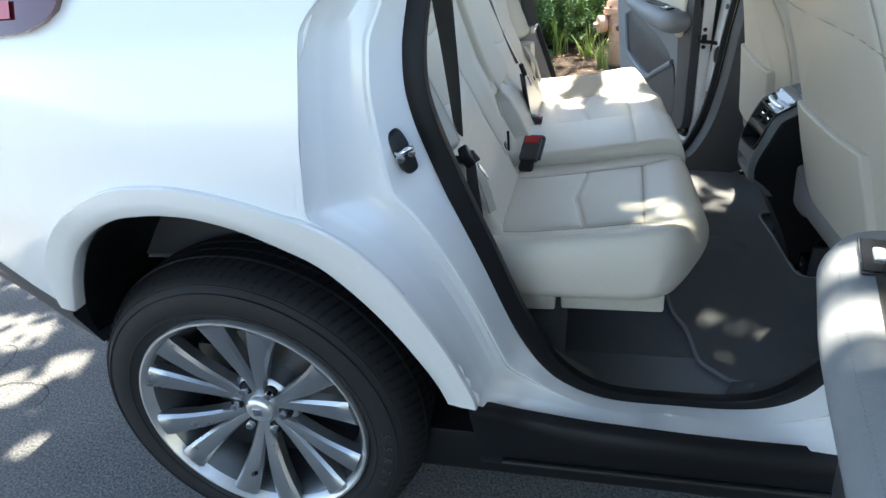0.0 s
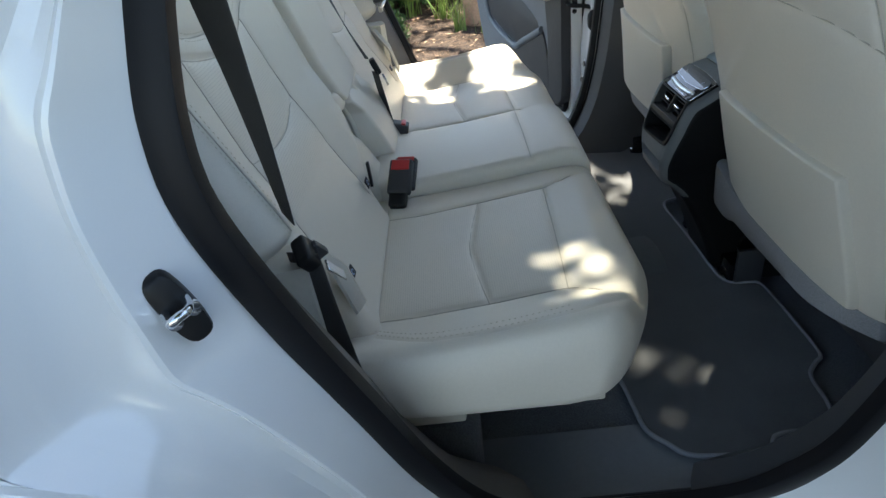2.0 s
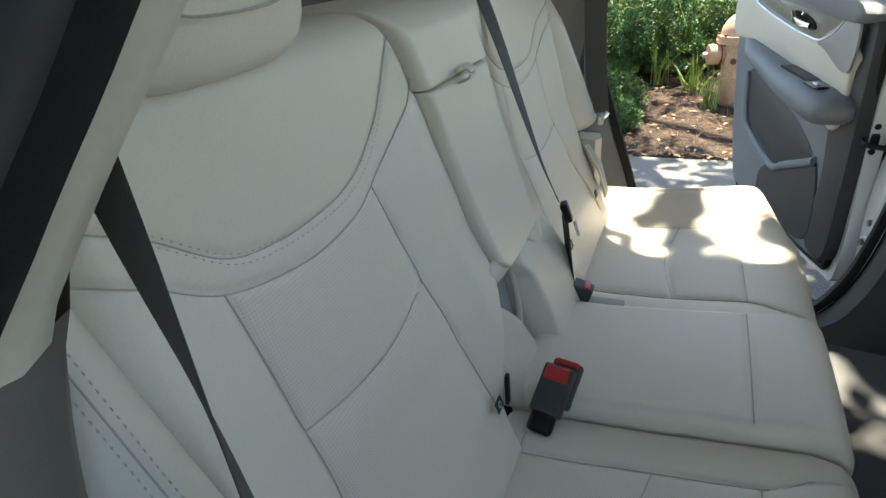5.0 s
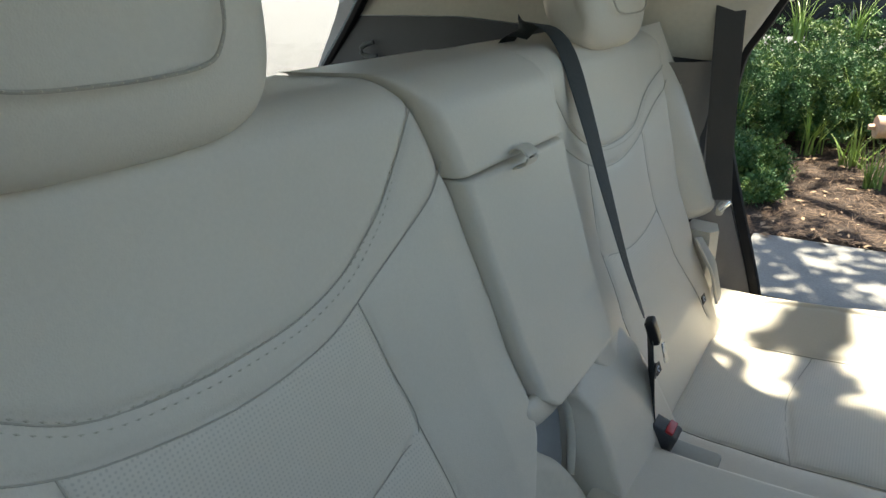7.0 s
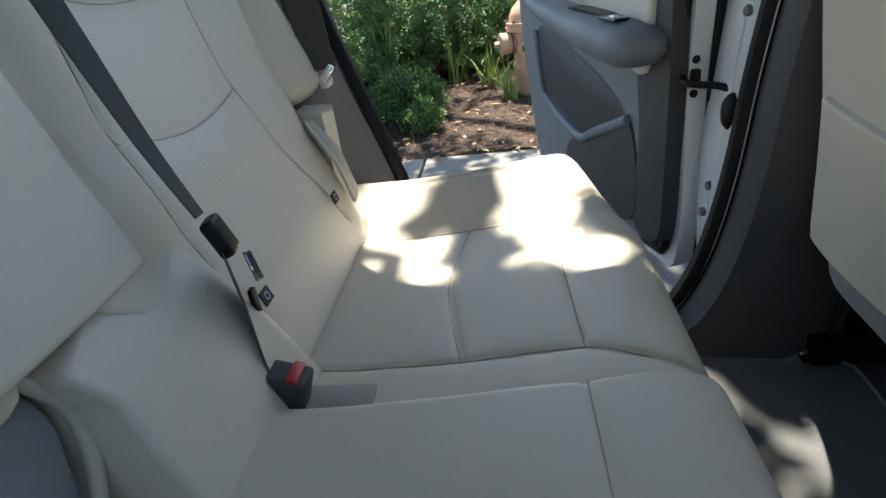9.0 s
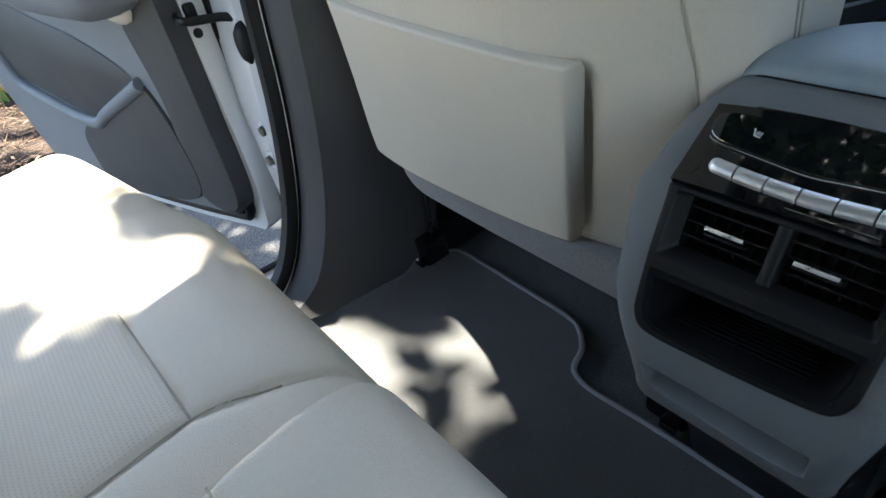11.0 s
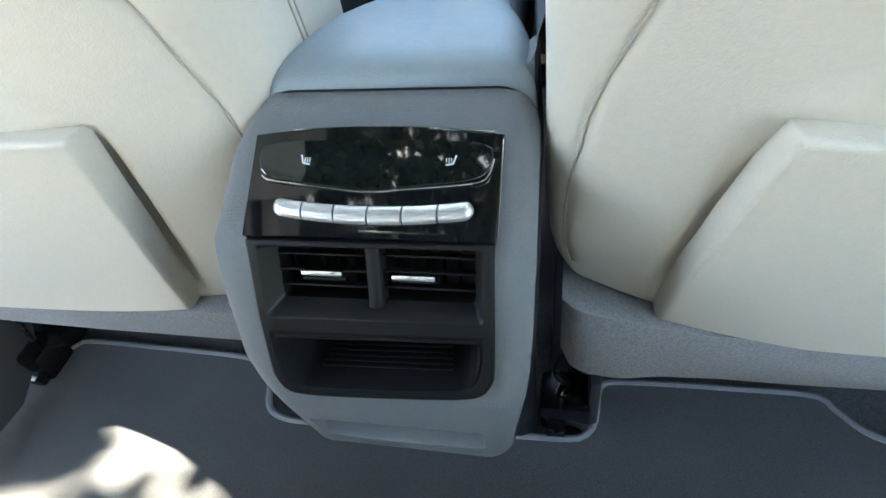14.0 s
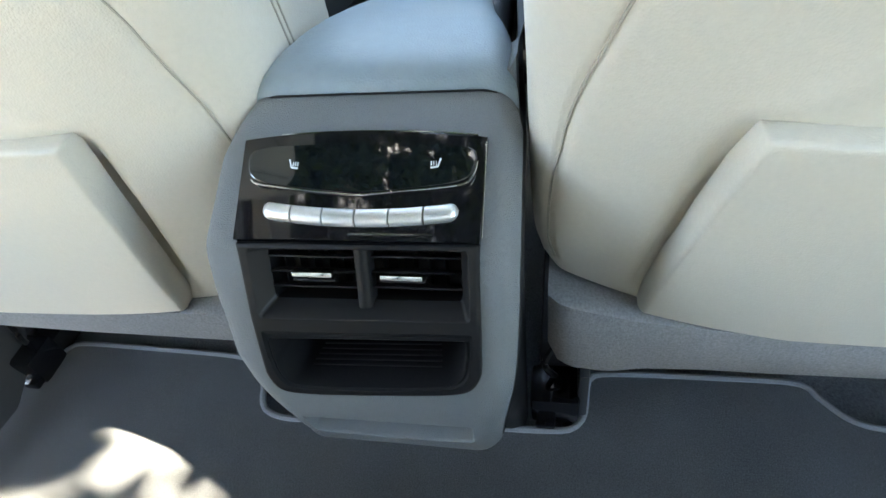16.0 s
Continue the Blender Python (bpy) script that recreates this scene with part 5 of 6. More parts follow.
    # cross-section: face, rounded corners, sides running forward; the foot rounds in more on the left
    left = interp([.40, .60, .665, .69, .705, .725, .745, .78, .82, .85, .858, .867], [.080, .078, .071, .076, .083, .092, .099, .102, .103, .100, .095, .0855])
    right = interp([.40, .60, .665, .69, .725, .745, .78, .82, .858, .867], [.084, .082, .080, .083, .0895, .092, .094, .095, .094, .0885])
    tan = np.gradient(pr, axis=0)
    tan /= np.linalg.norm(tan, axis=1)[:, None]
    nrm = np.stack([tan[:, 1], -tan[:, 0]], 1)      # outwards: rear and up
    nrm *= np.sign((nrm[:, 0] < 0) - .5)[:, None]
    ease = lambda e: max(0.0, min(1.0, e)) ** 2 * (3 - 2 * max(0.0, min(1.0, e)))
    rows = []
    R = .020
    for (x, z), nn in zip(pr, nrm):
        wl, wr = float(left(z)), float(right(z))
        drop = .05 * max(0.0, min(1.0, (z - .8) / .08))
        row = [(1.62, -wr * .7, z - drop)]
        for a in np.linspace(0, math.pi / 2, 9):
            row.append((x - nn[0] * R * (1 - math.sin(a)), -(wr - R + R * math.cos(a)), z - nn[1] * R * (1 - math.sin(a))))
        for y in np.linspace(-(wr - R), wl - R, 130)[1:-1]:
            # long moulded slot across the foot, crisp above and at its ends, rolling out over the lower lip
            top = .6962 - .0012 * y / .06
            low = .6715 + .004 * max(0.0, abs(y) - .04) / .02
            ends = .68 * ease((.0535 - y) / .0035) + .32 * ease((.068 - y) / .008)
            dent = .030 * ease((top - z) / .0022) * ease((z - low + .001) / .0055) * ends * ease((y + .0615) / .004) if x < 1.14 else 0.0
            row.append((x - nn[0] * dent, y, z - nn[1] * dent))
        for a in np.linspace(math.pi / 2, 0, 9):
            row.append((x - nn[0] * R * (1 - math.sin(a)), wl - R + R * math.cos(a), z - nn[1] * R * (1 - math.sin(a))))
        row.append((1.62, wl * .7, z - drop))
        rows.append(row)
    P = np.array(rows)
    V, F = loft(P, False, False)
    C = np.array(V)[np.array(F)].mean(1)
    gone = (C[:, 0] < 1.23) & ((np.abs(C[:, 1] - .0005) < .0665) & (C[:, 2] > .82) & (C[:, 2] < .8475) | (C[:, 2] < .826) & inside(C[:, 1], C[:, 2], cut))
    keep = [f for f, g in zip(F, gone) if not g]
    m = P.shape[1]
    outer_face = lambda f: 2 < f[0] % m < m - 4 and np.mean([V[k][2] for k in f]) > .612
    shell = [f for f in keep if outer_face(f)]
    part("body", (V, shell), GREY, t, "grey grained plastic console body", angle=60)
    # dark trim of sides and lower foot, taken to black for the shade there
    part("side_panel", (V, [f for f in keep if not outer_face(f)]), BLACK, t, "dark console side panel, blackened for shade", angle=60)
    # black block set at the back of the slot to deepen its shade
    part("slot_shade", box((1.1405, -.005, .6915), (.006, .046, .006), .001, 1), BLACK, t, "black block that darkens the foot slot as shade")
    # padded lid: its section carries the body's rounded shoulders forward, narrowing towards the dashboard
    rows = []
    for x, z, wl, wr in ((1.2432, .8658, .0820, .0875), (1.2440, .8690, .0835, .0885), (1.2462, .8722, .0838, .0888), (1.2500, .8750, .0836, .0886), (1.256, .8772, .083, .088), (1.268, .8786, .0815, .087), (1.285, .8785, .0785, .085), (1.31, .8765, .074, .081), (1.335, .873, .068, .075), (1.36, .868, .060, .068), (1.40, .857, .052, .060), (1.46, .837, .045, .053), (1.56, .797, .04, .048)):
        rr = .021
        sec = [(x, -wr, z - .026)]
        sec += [(x, -(wr - rr + rr * math.cos(a)), z - rr * (1 - math.sin(a))) for a in np.linspace(0, math.pi / 2, 9)]
        sec += [(x, y, z + .0012 * (1 - (y / .07) ** 2)) for y in np.linspace(-(wr - rr), wl - rr, 9)[1:-1]]
        sec += [(x, wl - rr + rr * math.cos(a), z - rr * (1 - math.sin(a))) for a in np.linspace(math.pi / 2, 0, 9)]
        sec.append((x, wl, z - .026))
        rows.append(sec)
    part("lid", loft(np.array(rows)), LIDGREY, t, "grey padded console lid, tinted for sky light", angle=60)
    gap = []
    for y in np.linspace(-.0872, .0818, 60):
        over = max(0.0, -y - .0665, y - .061)
        gap.append((1.2424, y, .8662 - .021 + math.sqrt(max(0.0, .021 ** 2 - over ** 2))))
    part("lid_gap", tube(gap, .0007, 8), BLACK, t)
    part("lid_hinge_box", box((1.40, -.003, .80), (.30, .13, .06), .02, 3), DARKTRIM, t)

    # frames of the face: origin, across (to -y as seen from behind), up the slope, outwards
    def frame_of(p0, p1):
        a, b = Vector((p0[0], -.003, p0[1])), Vector((p1[0], -.003, p1[1]))
        v = (b - a).normalized()
        u = Vector((0, -1, 0))
        n = u.cross(v)
        if n.x > 0:
            n = -n
        return a, u, v, n, (b - a).length

    a, u, v, n, h = frame_of((1.157, .8225), (1.211, .8523))
    def q(x, y, d):
        return a + u * x + v * y + n * d
    # gloss panel, slightly crowned
    V, F = [], []
    nx, ny = 20, 10
    for j in range(ny):
        for i in range(nx):
            up = j / (ny - 1)
            x = -.0752 - .0015 * up + (.1446 + .003 * up) * i / (nx - 1)
            y = h * j / (ny - 1) * (1 if j < ny - 1 else 1.0) + (.004 * (1 - ((x + .004) / .0755) ** 2) if j == ny - 1 else 0)
            V.append(tuple(q(x, y, .006 + .003 * (1 - ((x + .004) / .0755) ** 2))))
    F = [(j * nx + i, j * nx + i + 1, (j + 1) * nx + i + 1, (j + 1) * nx + i) for j in range(ny - 1) for i in range(nx - 1)]
    edge = [i for i in range(nx)] + [j * nx + nx - 1 for j in range(1, ny)] + [(ny - 1) * nx + i for i in range(nx - 2, -1, -1)] + [j * nx for j in range(ny - 2, 0, -1)]
    b = len(V)
    V += [tuple(Vector(V[k]) - n * .012) for k in edge]
    F += [(edge[i], edge[(i + 1) % len(edge)], b + (i + 1) % len(edge), b + i) for i in range(len(edge))]
    panel = part("climate_panel", (V, F), PIANO, t, "gloss black climate control panel", angle=50)
    # display glass with a shield outline
    o = smooth_line([(x * 1.13 - .002, y) for x, y in ((-.057, h - .008), (-.06, h - .018), (-.054, h - .027), (-.03, h - .0315), (0, h - .034), (.03, h - .0315), (.054, h - .027), (.06, h - .018), (.057, h - .008), (.03, h - .005), (-.03, h - .005))], 70, True)
    disp = part("display", loft(np.array([[tuple(q(x * k, h - .018 + (y - h + .018) * k, d)) for x, y in o] for d, k in ((.006, 1), (.0102, 1), (.0106, .985), (.0106, .5))])), GLASS_BLK, panel, "dark glass display", smooth=False)
    part("display_trim", tube([tuple(q(x, y, .0098)) for x, y in smooth_line([(x * 1.13 - .002, y) for x, y in ((-.0575, h - .0265), (-.052, h - .0295), (-.02, h - .0335), (0, h - .0355), (.02, h - .0335), (.052, h - .0295), (.0585, h - .0245), (.0605, h - .016))], 50)], .0006, 6, up=tuple(n)), CHROME, panel, "thin chrome trim line")
    part("panel_top_trim", tube([tuple(q(x, h + .004 * (1 - ((x + .004) / .0755) ** 2), .008)) for x in np.linspace(-.052, .066, 24)], .0008, 6, up=tuple(n)), CHROME, panel)
    part("panel_bottom_trim", tube([tuple(q(x, .0035, .0095)) for x in np.linspace(-.004, .044, 12)], .0006, 6, up=tuple(n)), CHROME, panel)
    part("panel_side_trim", tube([tuple(q(.0705, y, .0066)) for y in np.linspace(.003, h - .003, 10)], .0005, 6, up=tuple(n)), CHROME, panel)
    # heated-seat symbols: a seat outline and three strokes each
    for sx, c in ((1, -.041), (-1, .0435)):
        sym = [((-.004, .005), (-.002, -.002), .0007), ((-.002, -.002), (.0045, -.003), .0009), ((-.004, .005), (-.0045, .0055), .0009)]
        bm = None
        for (x0, y0), (x1, y1), w in sym:
            bm = cyl(q(c + sx * x0 * .62, h - .018 + y0 * .62, .0109), q(c + sx * x1 * .62, h - .018 + y1 * .62, .0109), w * .6, n=6, bm=bm)
        for k in range(3):
            bm = cyl(q(c + sx * (-.0003 + .0014 * k), h - .0185, .0109), q(c + sx * (-.0001 + .0014 * k), h - .016, .0109), .0003, n=6, bm=bm)
        part("seat_symbol", bm, WHITEINK, disp, "small white heated seat symbol")
    # the row of six satin keys in a shallow V
    for i in range(6):
        x0, x1 = -.0575 + .0193 * i, -.0575 + .0193 * (i + 1) - .0011
        rows = []
        st = np.linspace(0, 1, 17)
        st = st ** 2.2 if i == 0 else 1 - (1 - st) ** 2.2 if i == 5 else st
        for x in x0 + (x1 - x0) * st:
            yc = .0125 + .055 * (x / .058) ** 2 * .09
            hh = .0050
            cr = .003 * (1 - ((x + .004) / .0755) ** 2) - .001
            if i == 0:
                hh *= math.sqrt(max(.06, 1 - max(0, (-.0528 - x) / .0047) ** 2))
            if i == 5:
                hh *= math.sqrt(max(.06, 1 - max(0, (x - .0525) / .0047) ** 2))
            e = hh / .005
            rows.append([tuple(q(x, yc + hh * cy, d)) for cy, d in ((-1, .003), (-1, .0072 + cr + .0016 * e), (-.7, .0072 + cr + .0034 * e), (0, .0072 + cr + .0044 * e), (.7, .0072 + cr + .0036 * e), (1, .0072 + cr + .0018 * e), (1, .003))])
        part("rocker_key", loft(np.array(rows)), SATIN, panel, "satin aluminium rocker key", angle=50)
    # vents and bin share one black moulding; across is y, up is z, depth runs along the face's normal
    def at(y, z, d):
        zz = tilt(y, z)
        return (float(np.interp(zz, [.70, .727, .780, .8235], [1.106, 1.1155, 1.135, 1.156])) - .90 * d, y, zz + .43 * d)

    def rounded(y0, y1, z0, z1, r, n=8):
        pts = []
        for cy, cz, a0 in ((y1 - r, z1 - r, 0), (y0 + r, z1 - r, 90), (y0 + r, z0 + r, 180), (y1 - r, z0 + r, 270)):
            pts += [(cy + r * math.cos(radians(a0 + 90 * k / n)), cz + r * math.sin(radians(a0 + 90 * k / n))) for k in range(n + 1)]
        return pts

    def wall(loops):
        return loft(np.array([[at(y, z, d) for y, z in lp] for lp, d in loops]), True, False)

    dish = rounded(-.0662, .0658, .7808, .8222, .003)
    mouth = bowl(.0663, .7722, .7312)
    bm = bmesh.new()
    edges = []
    for lp in (grow(outer, -.0022), dish, mouth):
        vs = [bm.verts.new(at(y, z, .0036)) for y, z in lp]
        edges += [bm.edges.new((vs[k], vs[(k + 1) % len(vs)])) for k in range(len(vs))]
    bmesh.ops.triangle_fill(bm, use_beauty=True, edges=edges)
    vent = part("bezel", bm, VENTDARK, t, "satin black moulding round vents and bin", smooth=False)
    part("bezel_edge", wall([(outer, -.004), (outer, .0012), (grow(outer, -.0004), .0026), (grow(outer, -.0012), .0034), (grow(outer, -.0022), .0036)]), VENTDARK, vent, angle=60)
    slot = rounded(-.0602, .0578, .7885, .8200, .0022)
    part("vent_frame", wall([(dish, .0036), (grow(dish, -.0006), .0033), (grow(dish, -.0012), .0024), (grow(slot, .0006), -.0072), (slot, -.0082), (slot, -.034)]), VENTDARK, vent, "black slanted surround of the double vent", angle=30)
    part("vent_cave", ([at(y, z, -.033) for y, z in ((-.062, .786), (.06, .786), (.06, .822), (-.062, .822))], [(0, 1, 2, 3)]), BLACK, vent)
    v = (Vector(at(0, .815, 0)) - Vector(at(0, .79, 0))).normalized()
    u = Vector((0, -1, 0))
    rot = Matrix((u, v, u.cross(v))).transposed()
    bar = [[at(-.0022 + yy, z, d) for yy, d in ((.0044, -.014), (.0043, -.0035), (.0032, -.0016), (0, -.0009), (-.0032, -.0016), (-.0043, -.0035), (-.0044, -.014))] for z in (.7862, .80, .81, .8215)]
    part("vent_bar", loft(np.array(bar)), VENTDARK, vent, "dark grey centre bar", angle=50)
    for y0, y1 in ((.0024, .0576), (-.0600, -.0068)):
        yc, w = (y0 + y1) / 2, y1 - y0
        for k in range(3):
            part("vent_slat", box(at(yc, .7950 + .0088 * k, -.0125), (w, .0014, .012), .0005, 1, rot @ Euler((radians(-14), 0, 0)).to_matrix()), VENTDARK, vent)
        for k in range(6):
            part("vent_vane", box(at(yc - .024 + .0096 * k, .804, -.026), (.001, .032, .012), 0, 1, rot), BLACK, vent)
        part("vent_tab", box(at(yc + (-.0005 if yc > 0 else .008), .8048 - (.0012 if yc < 0 else 0), -.0055), (.0255, .0034, .007), .001, 2, rot), CHROME, vent, "chrome vent tab")
        part("tab_grip", box(at(yc + (-.0005 if yc > 0 else .008), .8008, -.0085), (.027, .0022, .008), .0008, 1, rot), BLACK, vent)
    # open bin with a rolled lip and a ribbed floor
    def deep(y, z, d):
        p = at(y, z, 0)
        return (p[0] - d, y, p[2] + .12 * d)
    inner = grow(mouth, -.0045)
    rings = [[at(y, z, d) for y, z in lp] for lp, d in ((mouth, .0036), (grow(mouth, -.0007), .0032), (grow(mouth, -.0015), .0018), (grow(mouth, -.0024), .0016), (grow(mouth, -.0032), .0022), (grow(mouth, -.0040), .0012))]
    rings += [[deep(y, z, d) for y, z in lp] for lp, d in ((inner, -.004), (grow(mouth, -.006), -.02), (grow(mouth, -.008), -.065))]
    bn = part("storage_bin", loft(np.array(rings), True, False), BINBLACK, t, "black open storage bin with ribbed floor", angle=60)
    part("bin_back", (rings[-1], [tuple(range(len(inner)))]), BINBLACK, bn)
    for k in range(10):
        d = -.011 - .0045 * k
        p = deep(0, .7380, d)
        part("rib", box((p[0], 0, p[2]), (.0011, .088 - .0015 * k, .0012), 0, 1, Euler((radians(-4), 0, 0)).to_matrix()), RUBBER, bn)
    return t


console()


# ---- rear doors, swung open ----
def rear_door(s):
    t = thing("rear_door", (1.13, s * .90, .42), "open white rear door with cream and grey trim panel", "car door", "rear doors")
    H, d = np.array((1.12, s * .90)), np.array((-.276, s * .961))
    out = np.array((-.961, -s * .276))      # towards the camera side, off the trim

    def W(l, z, o=0.0):
        p = H + d * l + out * o
        return (float(p[0]), float(p[1]), z)

    def slab(outline, layers, n=90):
        q = smooth_line(outline, n, True)
        c = q.mean(0)
        return loft(np.array([[W(c[0] + (a - c[0]) * k, c[1] + (b - c[1]) * k, o) for a, b in q] for o, k in layers]))

    shell = [(.0, .47), (.0, .8), (.02, 1.16), (.3, 1.2), (.90, 1.22), (.985, 1.15), (.99, .95), (.93, .72), (.86, .52), (.80, .41), (.70, .395), (.1, .42)]
    part("door_shell", slab(shell, ((-.085, .985), (-.08, 1.0), (-.02, 1.003), (.0, 1.0)), 120), PAINT, t, "white painted door shell", angle=50)
    rim = smooth_line([(.03, .50), (.025, .8), (.03, 1.16), (.3, 1.19), (.90, 1.20), (.955, 1.13), (.955, .95), (.90, .74), (.83, .53), (.775, .435), (.68, .43), (.12, .45)], 120, True)
    part("door_seal", tube([W(a, b, .006) for a, b in rim], .010, 10, True, up=(out[0], out[1], 0)), RUBBER, t, "black door seal")
    body = [(.09, .49), (.075, .70), (.08, .95), (.085, 1.13), (.3, 1.15), (.90, 1.15), (.925, 1.1), (.93, .95), (.885, .74), (.82, .54), (.77, .455), (.66, .445), (.14, .465)]
    trim = part("trim_panel", slab(body, ((.0, 1.0), (.022, 1.0), (.030, .985), (.032, .95)), 120), DOORGREY, t, "grey grained trim panel", angle=50)
    part("edge_seal", tube([W(a, b, -.05) for a, b in smooth_line([(.0, 1.17), (-.004, .98), (-.004, .8), (-.004, .58), (.006, .47), (.06, .42), (.3, .405), (.6, .392)], 70)], .01, 10, squash=(.010, .009), up=(d[0], d[1], 0)), RUBBER, t, "black rubber seal on the door edge")
    dark = [(.02, .495), (.004, .70), (.004, .95), (.012, 1.13), (.05, 1.14), (.07, 1.0), (.10, .86), (.13, .84), (.115, .70), (.135, .50)]
    part("front_edge_trim", slab(dark, ((.0, 1.0), (.026, 1.0), (.036, .97), (.037, .9)), 70), DARKTRIM, t, "dark front edge trim")
    # upper leather panel
    up = [(.075, .862), (.06, 1.0), (.055, 1.05), (.25, 1.07), (.5, 1.085), (.75, 1.13), (.92, 1.15), (.93, .985), (.7, .985), (.45, .96), (.22, .915), (.13, .85)]
    part("upper_leather", slab(up, ((.02, 1.0), (.042, 1.0), (.048, .985), (.050, .95)), 120), LEATHER, t, "cream leather upper door panel", angle=50)
    belt = [(.03, 1.12), (.02, 1.165), (.3, 1.185), (.92, 1.20), (.93, 1.155), (.6, 1.14), (.3, 1.125)]
    part("belt_rail", slab(belt, ((.01, 1.0), (.055, 1.0), (.07, .96), (.072, .9)), 80), GREYSOFT, t, "dark grey padded belt rail")
    # handle bowl framed in bright trim, and the mesh corner
    bowl = [(.10, 1.125), (.20, 1.065), (.26, 1.052), (.45, 1.065), (.70, 1.10), (.75, 1.13), (.5, 1.128), (.3, 1.13)]
    part("handle_bowl", slab(bowl, ((.046, 1.0), (.053, 1.0), (.054, .95)), 80), mat("grey_wood_veneer", (.30, .28, .25), .3, vary=.3, scale=15, coat=.5), t, "grey-brown veneer inlay")
    part("bright_trim", tube([W(a, b, .056) for a, b in smooth_line([(.11, 1.13), (.16, 1.085), (.23, 1.055), (.30, 1.053), (.45, 1.065), (.66, 1.095), (.735, 1.118), (.75, 1.14)], 60)], .0035, 8, up=(out[0], out[1], 0)), SATIN, t, "satin trim strip")
    part("mesh_corner", slab([(.065, 1.0), (.05, 1.12), (.10, 1.125), (.24, 1.052), (.20, 1.035)], ((.05, 1.0), (.056, .99), (.057, .9)), 60), mat("grey_speaker_mesh", (.38, .39, .41), .45, .3, holes=("YZ", .004)), t, "grey perforated speaker corner")
    part("handle_well", slab([(.27, 1.075), (.30, 1.10), (.40, 1.112), (.42, 1.09), (.36, 1.073)], ((.05, 1.0), (.058, 1.0), (.056, .8)), 40), BLACK, t)
    part("door_handle", tube(smooth_line([W(.285, 1.083, .066), W(.32, 1.088, .076), (W(.36, 1.094, .078)), W(.405, 1.104, .066)], 24), .006, 10, squash=(.008, .005), up=(out[0], out[1], 0)), CHROME, t, "chrome inner door handle")
    part("lock_knob", cyl(W(.345, 1.108, .055), W(.345, 1.11, .066), .005, n=12, bevel=.001), CHROME, t)
    # armrest
    P = []
    for l in np.linspace(.02, .80, 46):
        k = (l - .02) / .78
        c = float(np.interp(k, [0, .1, .4, .7, 1], [.908, .905, .918, .945, .975]))
        hh = float(np.interp(k, [0, .03, .1, .25, .6, .9, 1], [.012, .032, .046, .046, .036, .024, .006]))
        dep = float(np.interp(k, [0, .03, .1, .3, .8, 1], [.03, .075, .095, .095, .07, .02]))
        ring = []
        for a in np.linspace(-math.pi / 2, math.pi / 2, 16):
            ring.append(W(l, c + hh * math.sin(a) + .012 * math.cos(a) * 0, .03 + dep * abs(math.cos(a)) ** .55))
        ring.append(W(l, c + hh * .9, .025))
        ring.append(W(l, c - hh * .9, .025))
        P.append(ring)
    arm = part("armrest", loft(np.array(P)), DOORGREY, t, "grey padded door armrest", angle=60)
    part("stitching", stitches(np.array(P)[2:44, 11], (out[0], out[1], .4), .004, .002, .0005), GREY, arm)["kind"] = "stuff"
    part("pull_cup", slab([(.20, .945), (.36, .957), (.365, .964), (.20, .957)], ((.05, 1.0), (.085, 1.0)), 30), BLACK, arm, "black pull cup")
    part("switch_plate", box(W(.15, .9535, .080), (.034, .075, .006), .0028, 3, Matrix.Rotation(math.atan2(d[1], d[0]) - math.pi / 2, 3, "Z")), PIANO, arm, "black window switch plate")
    part("window_switch", box(W(.15, .957, .080), (.011, .024, .006), .0025, 3, Matrix.Rotation(math.atan2(d[1], d[0]) - math.pi / 2, 3, "Z")), SATIN, arm, "satin window switch")
    # map pocket: a flat dark panel gives the opening's shade, with a rolled lip
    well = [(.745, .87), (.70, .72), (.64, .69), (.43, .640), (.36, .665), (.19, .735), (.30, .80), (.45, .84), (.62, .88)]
    part("pocket_shade", slab(well, ((.034, 1.0), (.0355, .97)), 80), DARKTRIM, t, "flat dark panel for the shade in the door pocket")
    part("pocket_lip", tube([W(a, b, .036) for a, b in smooth_line([(.755, .87), (.715, .72), (.66, .675), (.44, .626), (.34, .66), (.16, .735)], 60)], .014, 10, up=(out[0], out[1], 0)), DOORGREY, t, "rolled grey pocket lip")
    low = [(.16, .735), (.12, .52), (.30, .465), (.50, .46), (.53, .53), (.50, .60), (.34, .67)]
    part("lower_panel", slab(low, ((.030, 1.0), (.038, .985), (.039, .9)), 80), DARKTRIM, t, "dark lower trim panel")
    # check strap, plugs and hinges on the hinge edge
    part("check_strap", tube(smooth_line([W(.02, .85, .0), W(-.03, .845, .02), (1.165, s * .845, .838), (1.19, s * .80, .825)], 24), .007, 8), BLACK, t, "black door check strap")
    part("strap_housing", box(W(.0, .85, -.012), (.018, .03, .026), .005, 2), BLACK, t)
    for dz in (-.034, .03):
        part("plug", cyl(W(.004, .85 + dz, -.012), W(-.005, .85 + dz, -.012), .008, n=14, bevel=.002), BLACK, t)
    return t


for s in (-1, 1):
    door = rear_door(s)
    # hinge plates, bolts and the wire boot on the pillar
    for x, z in ((1.152, .63), (1.196, .994)):
        leaf = part("hinge", box((x + .006, s * .825, z), (.012, .05, .10), .006, 2, Euler((0, radians(8), 0)).to_matrix()), PAINT, door, "white painted hinge plate")
        for dz in (-.027, .027):
            part("washer", cyl((x + .002 + dz * .14, s * .822, z + dz), (x - .004 + dz * .14, s * .821, z + dz), .016, n=18), PAINT, leaf)
            part("bolt", cyl((x + dz * .14, s * .822, z + dz), (x - .012 + dz * .14, s * .82, z + dz), .0105, .0095, n=6, bevel=.002), STEEL, leaf, "grey hinge bolt")
